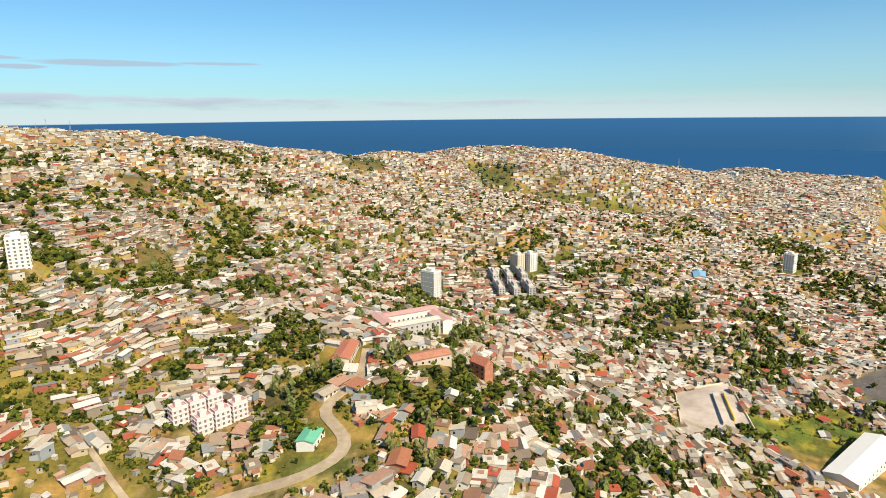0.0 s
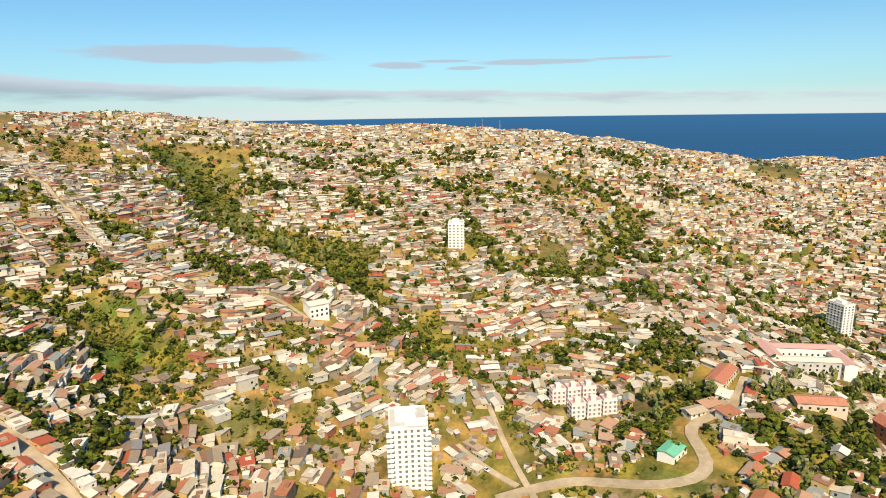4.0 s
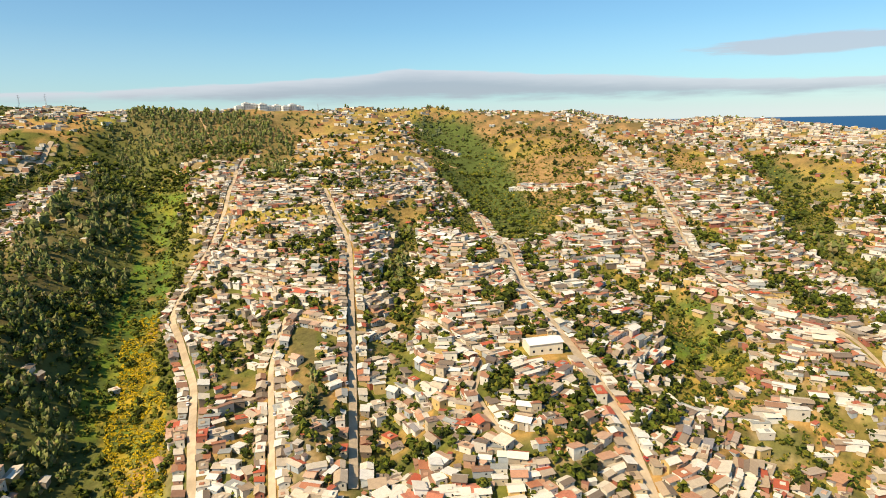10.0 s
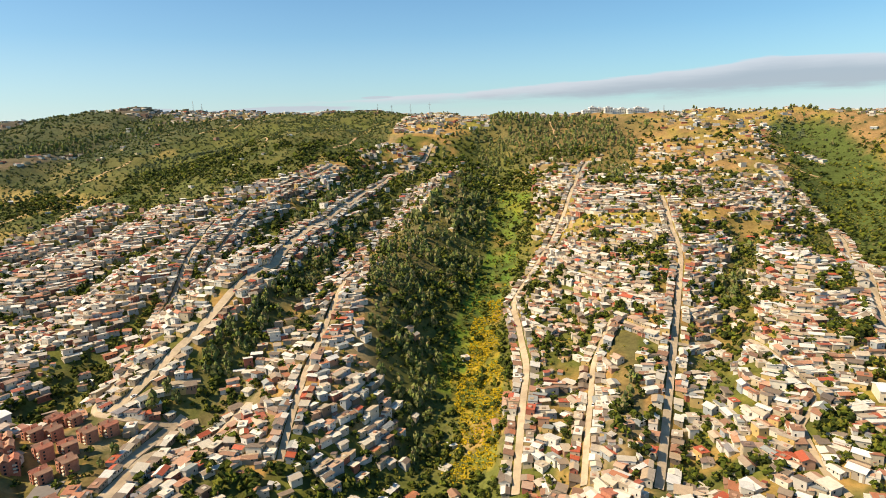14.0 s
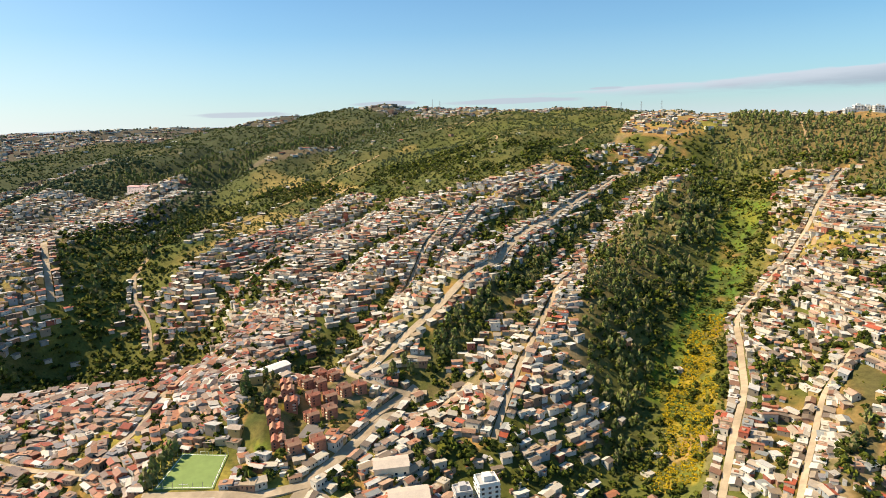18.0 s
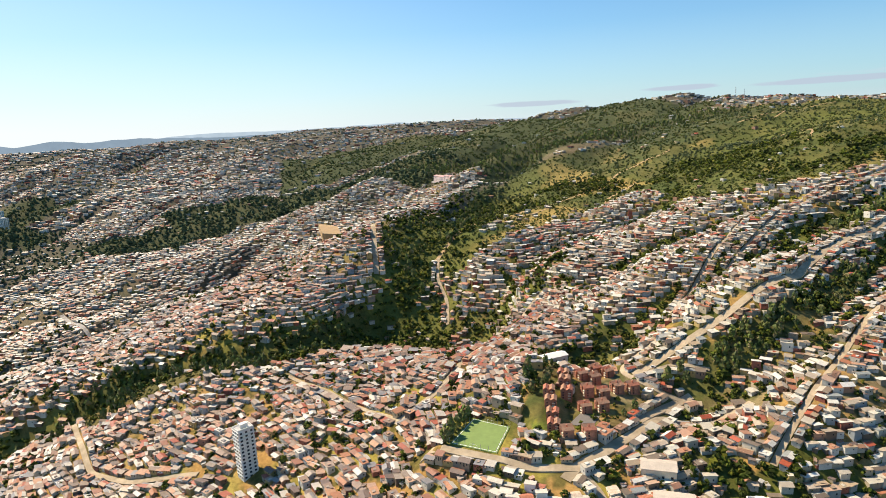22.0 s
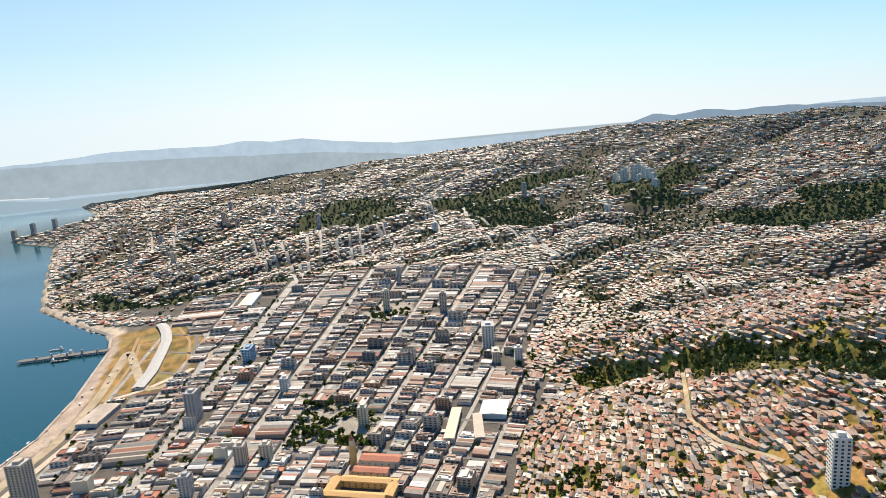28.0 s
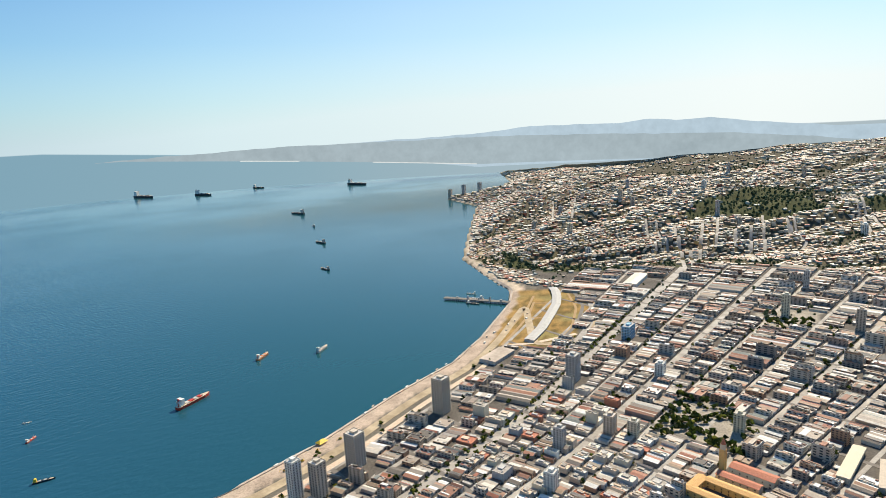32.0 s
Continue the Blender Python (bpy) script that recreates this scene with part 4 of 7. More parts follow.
def ground_colour(x, y):
    r = np.hypot(x, y)
    n1, n2, n3 = value_noise(x / 60, y / 60, 1), value_noise(x / 17, y / 17, 2), value_noise(x / 180, y / 180, 3)
    mix = lambda a, b, k: a + (np.array(b) - a) * k[..., None]
    c = np.zeros((*np.shape(x), 3)) + (0.37, 0.215, 0.07)
    c = mix(c, (0.25, 0.19, 0.1), smooth(n2, 0.35, 0.7))
    c = mix(c, (0.11, 0.115, 0.025), smooth(n1 * 0.6 + n2 * 0.4, 0.47, 0.62))
    c = mix(c, (0.07, 0.075, 0.02), smooth(value_noise(x / 6, y / 6, 19), .56, .68) * (1 - smooth(r, 700, 1100)) * .8)
    c = mix(c, (0.36, 0.28, 0.06), 0.8 * smooth(n3 * 0.5 + n2 * 0.5, 0.55, 0.75))
    grass = in_any(x, y, MEADOWS) & (x > -400)
    c = mix(c, (0.13, 0.17, 0.03), grass * smooth(n1, 0.1, 0.5))
    c = mix(c, (0.34, 0.26, 0.035), grass * smooth(n1 * 0.5 + n2 * 0.5, 0.48, 0.62) * 0.75)
    c = mix(c, (0.07, 0.16, 0.02), in_any(x, y, [MEADOWS[k] for k in (3, 6, 17)]) * smooth(n2, .1, .5) * .75)
    c = mix(c, (0.34, 0.23, 0.03), in_any(x, y, [MEADOWS[k] for k in (7, 9, 16)]) * smooth(n2 * .6 + n1 * .4, .38, .62) * .8)
    wood = in_any(x, y, WOODS) & ~in_any(x, y, BUILT) & ~in_any(x, y, CORE)
    c = mix(c, (0.12, 0.1, 0.04), wood * (0.55 + 0.4 * n2))
    c = mix(c, (0.07, 0.085, 0.025), grass * smooth(value_noise(x / 7, y / 7, 18), .5, .62) * .75)
    c = mix(c, (0.14, 0.11, 0.045), in_any(x, y, FOREST) * (.6 + .4 * n2))
    scrub = in_any(x, y, HEATH) & ~in_any(x, y, CORE)
    c = mix(c, (0.085, 0.1, 0.03), scrub * (0.95 - 0.3 * n2))
    c = mix(c, (0.06, 0.08, 0.025), scrub * smooth(value_noise(x / 38, y / 38, 8) * .6 + n2 * .4, .48, .66) * .8)
    c = mix(c, (0.3, 0.22, 0.07), scrub * smooth(n1 * .6 + n3 * .4, .58, .68))
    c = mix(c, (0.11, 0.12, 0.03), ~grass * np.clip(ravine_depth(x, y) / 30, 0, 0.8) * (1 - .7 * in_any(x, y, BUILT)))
    open_ = smooth(y, 430, 650) * smooth(x, 120, 380) * smooth(1150 - x, 0, 300)
    vale = ravine_depth(x, y)
    c = mix(c, (0.3, 0.18, 0.075), open_ * .9)
    c = mix(c, (0.21, 0.17, 0.05), open_ * smooth(n1 * .5 + n2 * .5, .55, .75))
    c = mix(c, (0.36, 0.27, 0.05), open_ * smooth(n3 * .7 + n2 * .3, .66, .76) * .5)
    c = mix(c, (0.12, 0.1, 0.04), open_ * smooth(value_noise(x / 9, y / 9, 16), .55, .7) * .7)
    c = mix(c, (0.075, 0.1, 0.025), open_ * smooth(vale + 8 * (n2 - .5), 9, 18))
    loose = smooth(x, 150, 330) * (1 - smooth(r, 620, 800)) * smooth(y, -130, 20)
    c = mix(c, (0.38, 0.24, 0.06), loose * smooth(n1, .35, .6) * .6)
    c = mix(c, (0.1, 0.105, 0.022), loose * smooth(value_noise(x / 11, y / 11, 86) * .6 + n1 * .4, .5, .62) * .7)
    # far ground darkened: shade between distant houses is put into its colour
    far = smooth(r, 1200, 2600) * (1 - smooth(np.abs(x + 3000), 2300, 2600))
    c = mix(c, (0.07, 0.068, 0.045), 0.85 * far * (~scrub & ~wood))
    c = mix(c, (0.11, 0.095, 0.07), .8 * smooth(-x, 600, 800) * smooth(r, 750, 1000) * (~scrub & ~wood))
    c = mix(c, (0.06, 0.072, 0.035), .85 * smooth(-x, 500, 900) * (scrub | wood) * smooth(r, 1150, 1500))
    city = inside(x, y, CITY).astype(float)
    c = mix(c, (0.13, 0.115, 0.1), city)
    s = shore(x, y)
    c = mix(c, (0.45, 0.35, 0.27), city * (s < 32))
    c = mix(c, (0.17, 0.15, 0.12), city * (s >= 32) * (s < 60) * (.6 + .4 * n2))
    c = mix(c, (0.42, 0.37, 0.3), (inside(x, y, PARK) | inside(x, y, GARDEN)) * .8)
    rail = inside(x, y, RAIL).astype(float)
    c = mix(c, (0.34, 0.21, 0.075), rail)
    c = mix(c, (0.27, 0.22, 0.09), rail * smooth(n1, .5, .7))
    c = mix(c, (0.17, 0.12, 0.045), rail * smooth(n2 * .5 + value_noise(x / 8, y / 8, 17) * .5, 0.45, 0.6))
    c = mix(c, (0.55, 0.45, 0.34), ((s > 0) & (s < 26) & (x < -900)) * 0.9)
    return c


NA, NR = 960, 250
az = np.linspace(0, 2 * np.pi, NA, endpoint=False)
R, A = np.meshgrid(np.r_[0.01, 45.0, 95.0, np.geomspace(150, 4850, NR - 3)], az, indexing="ij")
X, Y = -R * np.sin(A), R * np.cos(A)
Zg = ground_z(X, Y)
verts = np.stack([X, Y, Zg], -1).reshape(-1, 3)
i, j = np.meshgrid(np.arange(NR - 1), np.arange(NA), indexing="ij")
j2 = (j + 1) % NA
quads = np.stack([i * NA + j, (i + 1) * NA + j, (i + 1) * NA + j2, i * NA + j2], -1).reshape(-1, 4)
quads = quads[:, ::-1]
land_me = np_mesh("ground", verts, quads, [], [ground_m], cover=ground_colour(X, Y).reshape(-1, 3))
tagged(new("ground", land_me), "dry ochre hillsides with grass, scrub and bare earth", "ground", kind="structure")

n = 128
disc = Shape()
disc.v = [(4900 * math.sin(k * math.tau / n), 4900 * math.cos(k * math.tau / n), 0) for k in range(n)] + [(0, 0, 0)]
disc.t = [(n, (k + 1) % n, k) for k in range(n)]
disc.mt = [0] * n
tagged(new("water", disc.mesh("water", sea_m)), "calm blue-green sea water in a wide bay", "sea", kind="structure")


def ribbon(name, line, width, material, lift=0.5, step=7.0, label="", category="road"):
    """A road laid over the ground along a line."""
    pts = [np.array(line[0], float)]
    for a, b in zip(line, line[1:]):
        a, b = np.array(a, float), np.array(b, float)
        k = max(1, int(np.hypot(*(b - a)) / step))
        pts += [a + (b - a) * (m + 1) / k for m in range(k)]
    p = np.array(pts)
    for _ in range(3):
        p[1:-1] = (p[:-2] + 2 * p[1:-1] + p[2:]) / 4
    d = np.gradient(p, axis=0)
    d /= np.hypot(d[:, 0], d[:, 1])[:, None] + 1e-9
    side = np.stack([-d[:, 1], d[:, 0]], -1) * width / 2
    heights = [ground_z(*(p + k * side).T) for k in (-1, -0.5, 0, 0.5, 1)]
    crown = np.max(heights, 0)
    z0, z1 = (heights[k] + .3 * (crown - heights[k]) + lift for k in (0, 4))
    n = len(p)
    rows = [np.c_[p - side, z0 - 1.2], np.c_[p - side, z0], np.c_[p + side, z1], np.c_[p + side, z1 - 1.2]]
    v = np.stack(rows, 1).reshape(-1, 3)
    q = [(4 * i + a, 4 * i + a + 1, 4 * i + 5 + a, 4 * i + 4 + a) for i in range(n - 1) for a in range(3)]
    ob = new(name, np_mesh(name, v, [f[::-1] for f in q], [], [material]))
    return tagged(ob, label, category, kind="structure")


for w, line in STREETS:
    if len(line) > 1:
        far_one = math.hypot(*line[0]) > 1200
        ribbon("road", line, w * (.95 if far_one else .58 if w > 9.5 else .5), street_m if far_one else road_m, label="pale dusty concrete street climbing the hillside")
for w, line in TRACKS:
    if len(line) > 1:
        ribbon("track", line, w * .7, dirt_m, .3, label="ochre dirt track winding over the hills", category="track")


# avenues run towards the sun: its shine is put into their paler colour
for q, w in AVENUES:
    line = [town(s, q) for s in range(-560, 1100, 40) if inside(np.array(town(s, q)[0]), np.array(town(s, q)[1]), CITY)]
    if len(line) > 1:
        ribbon("road", line, w, street_m, 0.25, 40, "straight paved avenue through the flat town")
# cross streets lack that painted shine and take the darker street colour
for s in CROSS:
    line = [town(s, q) for q in range(-735, -60, 48) if inside(np.array(town(s, q)[0]), np.array(town(s, q)[1]), CITY)]
    if len(line) > 1:
        ribbon("road", line, 6.5, asphalt_m, 0.3, 40, "straight paved cross street in the flat town")
# the coastal road and the promenade wall
coast_line = [p for p in COAST if -1300 < p[0] < 320 and -1700 < p[1] < -700]
inner = [(x + V[0] * 42, y + V[1] * 42) for x, y in coast_line]
ribbon("road", inner[:7] + [(-660, -780), (-760, -740), (-900, -830), (-985, -930), (-1000, -1040), (-1010, -1180), (-1090, -1400), (-1400, -1760)], 14, road_m, 0.4, 20, "pale coastal road beside the sea")
ribbon("road", [(-1035, -1300), (-983, -1165), (-1005, -1104), (-1018, -1044), (-1000, -956), (-920, -861), (-819, -786), (-718, -737), (-649, -715)], 12, street_m, 0.45, 15, "curved pale road round the old rail yard")
ribbon("railway", [(-1000, -1120), (-1000, -1040), (-982, -965), (-905, -872), (-805, -805), (-700, -760)], 7, asphalt_m, 0.4, 15, "dark curved rail bed round the old yard", "railway")
for line in ([(-857, -967), (-777, -907), (-686, -856), (-625, -825)], [(-955, -957), (-885, -874), (-782, -799), (-691, -756)], [(-890, -1000), (-800, -935), (-700, -880), (-640, -850)], [(-870, -940), (-850, -960)], [(-790, -880), (-770, -900)]):
    ribbon("track", line, 5, dirt_m, .3, 12, "dirt track over the old rail yard", "track")
ribbon("railway", [(x + V[0] * 62, y + V[1] * 62) for x, y in coast_line[:6]] + [(-640, -800), (-760, -770)], 9, rust_m, 0.35, 20, "dark ballasted railway beside the quay", "railway")
ribbon("trim", [(x + V[0] * 3, y + V[1] * 3) for x, y in coast_line[:9]], 5, quay_m, 1.2, 12, "low concrete sea wall along the shore", "sea wall")

# ---- houses ----
def house_shape(kind, windows):
    """A house one unit wide, deep and high: 0 walls, 1 roof, 2 glass."""
    s = Shape()
    lo = -0.8
    if kind == "gable":
        k = len(s.v)
        s.v += [(-.5, -.5, lo), (.5, -.5, lo), (.5, .5, lo), (-.5, .5, lo), (-.5, -.5, .72), (.5, -.5, .72), (.5, .5, .72), (-.5, .5, .72), (-.5, 0, .98), (.5, 0, .98)]
        s.q += [(k, k + 1, k + 5, k + 4), (k + 1, k + 2, k + 6, k + 5), (k + 2, k + 3, k + 7, k + 6), (k + 3, k, k + 4, k + 7)]
        s.mq += [0] * 4
        s.t += [(k + 5, k + 6, k + 9), (k + 7, k + 4, k + 8)]
        s.mt += [0] * 2
        for y in () if windows is None else (-.6, .6):
            s.hexa([(-.58, y * 1.04, .68), (.58, y * 1.04, .68), (.58, 0, .99), (-.58, 0, .99)], [(-.58, y * 1.04, .72), (.58, y * 1.04, .72), (.58, 0, 1.03), (-.58, 0, 1.03)], 1)
        if windows is None:
            for y in (-.58, .58):
                ring = [(-.55, y, .69), (.55, y, .69), (.55, 0, 1.01), (-.55, 0, 1.01)]
                s.face(ring if y < 0 else ring[::-1], 1)
    elif windows is None:
        s.hexa([(-.5, -.5, lo), (.5, -.5, lo), (.5, .5, lo), (-.5, .5, lo)], [(-.54, -.54, .8), (.54, -.54, .8), (.54, .54, .98), (-.54, .54, .98)], 0, "bt")
        s.face([(-.54, -.54, .8), (.54, -.54, .8), (.54, .54, .98), (-.54, .54, .98)], 1)
    elif kind == "shed":
        s.hexa([(-.5, -.5, lo), (.5, -.5, lo), (.5, .5, lo), (-.5, .5, lo)], [(-.5, -.5, .74), (.5, -.5, .74), (.5, .5, .96), (-.5, .5, .96)], 0, "bt")
        s.hexa([(-.56, -.58, .72), (.56, -.58, .72), (.56, .57, .97), (-.56, .57, .97)], [(-.56, -.58, .77), (.56, -.58, .77), (.56, .57, 1.02), (-.56, .57, 1.02)], 1)
    else:
        s.box(-.5, .5, -.5, .5, lo, .94, 0, "bt")
        s.box(-.53, .53, -.53, .53, .93, .99, 1)
        s.box(-.25, .05, -.1, .3, .98, 1.14, 1)
    if kind == "wing" and windows is not None:
        s.box(.5, .85, -.5, .1, lo, .55, 0, "b")
        s.box(.47, .9, -.55, .14, .55, .6, 1)
    if windows:
        for y in (-.51, .51):
            for x in (-.3, .02, .3) if y < 0 else (-.18,):
                s.box(x - .055, x + .055, min(y, y * .97), max(y, y * .97), .08 if x == .02 else .3, .55, 2, "bt24" + ("3" if y < 0 else "1"))
        for x in (-.51, .51):
            for y in (-.2,):
                s.box(min(x, x * .97), max(x, x * .97), y - .08, y + .08, .3, .55, 2, "bt13" + ("2" if x < 0 else "4"))
    return s


KINDS = ("gable", "shed", "flat", "wing")
KEEP_OUT = [(616, 183, 13), (330, 150, 17), (415, 60, 20), (525, -98, 33), (420, -114, 9), (450, -28, 18), (428, -79, 16), (810, -365, 26), (752, -200, 17),
            (335, -360, 40), (728, -774, 18), (211, 335, 16), (410, 240, 14), (750, 1067, 16), (215, 1310, 75), (-270, 186, 24), (-245, 234, 24), (-250, 290, 27), (-232, 262, 18), (-307, 297, 14),
            (-122, 258, 15), (-1215, 905, 60), (-900, 415, 40), (-405, 72, 18), (-2520, -40, 110), (-1994, -132, 30), (-210, 190, 11)]


def free_of(x, y, more=0.0):
    ok = np.ones(np.shape(x), bool)
    for a, b, r in KEEP_OUT:
        ok &= np.hypot(x - a, y - b) > r + more
    return ok & ~inside(x, y, COURT)


# rows of houses along the streets, then a loose scatter over the slopes
px, py, pt, pr = [], [], [], []
for w, line in STREETS:
    for (ax, ay), (bx, by) in zip(line, line[1:]):
        d = math.hypot(bx - ax, by - ay)
        far = math.hypot(ax, ay)
        gap = 6.2 if far < 900 else 9.0 if far < 1500 else 12.0
        for k in range(int(d / gap)):
            for side in (-1, 1):
                if rng.random() < 0.9:
                    f, off = (k + 0.5 + rng.uniform(-.15, .15)) * gap / d, side * (w * (.3 if far < 1200 else .55) + gap * 0.46 + rng.uniform(0, 1.2))
                    px.append(ax + (bx - ax) * f - (by - ay) / d * off)
                    py.append(ay + (by - ay) * f + (bx - ax) / d * off)
                    pt.append(math.atan2(by - ay, bx - ax) + rng.normal(0, 0.05))
                    pr.append(gap)
rows_n = len(px)
for lo, hi, gap in ((-1, 210, 9.0), (210, 420, 6.0), (420, 700, 6.0), (700, 1200, 7.2), (1200, 2000, 9.0), (2000, 3200, 14.5), (3200, 4700, 23.0)):
    k = int(hi / gap)
    gi, gj = np.meshgrid(np.arange(-k, k + 1), np.arange(-k, k + 1), indexing="ij")
    gx, gy = gi * gap + (gj % 2) * gap / 2, gj * gap * 0.92
    gx, gy = gx + rng.uniform(-.3, .3, gx.shape) * gap, gy + rng.uniform(-.3, .3, gy.shape) * gap
    m = (np.hypot(gx, gy) > lo) & (np.hypot(gx, gy) <= hi)
    px += gx[m].tolist()
    py += gy[m].tolist()
    pt += [None] * int(m.sum())
    pr += [gap] * int(m.sum())
hx, hy, hg = np.array(px), np.array(py), np.array(pr)


def green_gaps(x, y):
    """How far a place lies on the slope above the harbour side, and how overgrown it is there."""
    side = smooth(x, 230, 300) * (1 - smooth(x, 860, 1000)) * smooth(y, -640, -520) * (1 - smooth(y, -40, 60))
    return side, side * smooth(value_noise(x / 31, y / 31, 104) * .55 + value_noise(x / 14, y / 14, 102) * .45, .5, .6)


def on_terraces(x, y, gap):
    """Places moved up or down the slope on to the nearest of a set of level terraces, one house deep."""
    z = ground_z(x, y)
    sx_, sy_ = (ground_z(x + 14, y) - ground_z(x - 14, y)) / 28, (ground_z(x, y + 14) - ground_z(x, y - 14)) / 28
    g = np.hypot(sx_, sy_) + 1e-6
    rise = 1.35 ** np.round(np.log(gap * 0.98 * g + 1e-3) / np.log(1.35))
    shift = np.clip(((np.floor(z / rise) + .5) * rise - z) / g, -gap * .7, gap * .7) * (g > .06) * np.where(np.hypot(x, y) > 800, hash01(x, y, 3) * .9, 1.0)
    return x + sx_ / g * shift, y + sy_ / g * shift


hx[rows_n:], hy[rows_n:] = on_terraces(hx[rows_n:], hy[rows_n:], hg[rows_n:])
hr = np.hypot(hx, hy)
hs, hq = along(hx, hy)
in_town = inside(hx, hy, CITY) & (hq < -75) & (hs < 1090) & ~((hq < -745) & (hx < -950))
wood, grass, deep, inland = in_any(hx, hy, WOODS), in_any(hx, hy, MEADOWS), ravine_depth(hx, hy), shore(hx, hy)
deep_h = deep
dense = value_noise(hx / 55, hy / 55, 21)
scarp = (line_gap(hx, hy, CITY + CITY[:1]) < 60) & ~inside(hx, hy, CITY) & (hx < -900) & (hy < -740) & (value_noise(hx / 140, hy / 140, 61) > .3)
thicket = smooth(value_noise(hx / 64, hy / 64, 77) * .55 + value_noise(hx / 24, hy / 24, 78) * .45, .58, .65) * (1 - smooth(hr, 1100, 1700))
heath = in_any(hx, hy, HEATH)
forest = in_any(hx, hy, FOREST)
core = in_any(hx, hy, CORE) & ~forest
wood &= ~grass & ~in_any(hx, hy, BUILT) & ~core
thicket = np.where(core, thicket * .3, thicket)
heath &= ~core
deep = np.where(core, deep * .3, np.where(in_any(hx, hy, BUILT), deep * .4, deep))
chance = np.where(wood | heath, np.where(hr > 1100, 0.02, 0.05), np.where(grass, 0.06, np.where(hr < 420, 0.8, 0.9))) * (1 - .7 * thicket)
chance = chance * np.where(scarp, .15, 1.0) * np.where(deep > 14, 0.12, np.where(deep > 8, 0.6, 1.0)) * np.where(dense < 0.2, 0.45, 1.0)
# the western slopes are loosely built, with grass between, and the upper slopes thin out
west = smooth(hx, 150, 330) * (1 - smooth(hr, 620, 800)) * smooth(hy, -130, 20)
chance = chance * (1 - west * (.28 + .45 * smooth(value_noise(hx / 34, hy / 34, 85), .42, .6)))
dry = smooth(hy, 430, 650) * smooth(hx, 120, 380) * smooth(1150 - hx, 0, 300)
chance = chance * (1 - 0.8 * dry * smooth(value_noise(hx / 70, hy / 70, 79) + (deep > 6), .35, .6)) * np.where((hy > 900) & (hx < 800), 0.35, 1.0) * np.where(hr > 2000, 0.85, 1.0)
side, grown = green_gaps(hx, hy)
chance = chance * (1 - .12 * side - .62 * grown)
chance = np.where(forest, .02, chance)
roll = rng.random(len(hx))
clear_of = street_gap(hx, hy)
is_row = np.arange(len(hx)) < rows_n
base_ok = (inland > 14) & ~in_town & free_of(hx, hy, 2)
loop = (hx > 305) & (hx < 400) & (hy > -45) & (hy < 112)
homes = base_ok & ~(loop & (clear_of < 11)) & np.where(is_row, (roll < 0.95) & ~forest & (~wood | (hr < 1200)) & (clear_of > -1.0), (roll < chance) & (clear_of > 4.0 + 0.3 * hg))
# no two on the same spot
taken, keep = {}, []
for k in np.flatnonzero(homes):
    g = hg[k] * 0.74
    cell = (int(hx[k] // g), int(hy[k] // g), round(g))
    spot = [taken.get((cell[0] + a, cell[1] + b, cell[2])) for a in (-1, 0, 1) for b in (-1, 0, 1)]
    if all(o is None or (hx[k] - o[0]) ** 2 + (hy[k] - o[1]) ** 2 > g * g for o in spot):
        taken[cell] = (hx[k], hy[k])
        keep.append(k)
keep = np.array(keep)
dry_k = dry
gone = base_ok & ~np.isin(np.arange(len(hx)), keep) & ~is_row
bx_, by_, bg, br = hx[keep], hy[keep], hg[keep], hr[keep]
bz = ground_z(bx_, by_)
slope = np.arctan2(ground_z(bx_, by_ + 12) - ground_z(bx_, by_ - 12), ground_z(bx_ + 12, by_) - ground_z(bx_ - 12, by_))
turn = np.array([pt[k] if pt[k] is not None else np.nan for k in keep])
turn = np.where(np.isnan(turn), slope + np.pi / 2 + rng.normal(0, 1, len(keep)) * np.where(br > 800, .26, .11), turn)
roomy = 1 + .38 * smooth(bx_, 150, 330) * (1 - smooth(br, 620, 800)) * smooth(by_, -130, 20)
side, _ = green_gaps(bx_, by_)
roomy = roomy * (1 + .22 * side)
wide = bg * rng.uniform(0.82, 1.5, len(keep)) * roomy * np.where(br > 900, .86, 1.0)
deepth = bg * rng.uniform(0.68, 1.0, len(keep)) * roomy ** .8
high = np.where(rng.random(len(keep)) < 0.17 + .22 * side, rng.uniform(4.3, 5.6, len(keep)), rng.uniform(2.3, 3.2, len(keep))) * np.clip(bg / 10, 1, 1.4)
kind = rng.choice(4, len(keep), p=[0.42, 0.33, 0.13, 0.12])

# the houses nearest to the camera's way are things of their own
near = np.zeros(len(keep), bool)
order = np.argsort(br + 1000 * (br < 215) + 1000 * (np.degrees(np.arctan2(-bx_, by_)) > 70) + 1000 * (br < 262))
near[order[:200]] = True


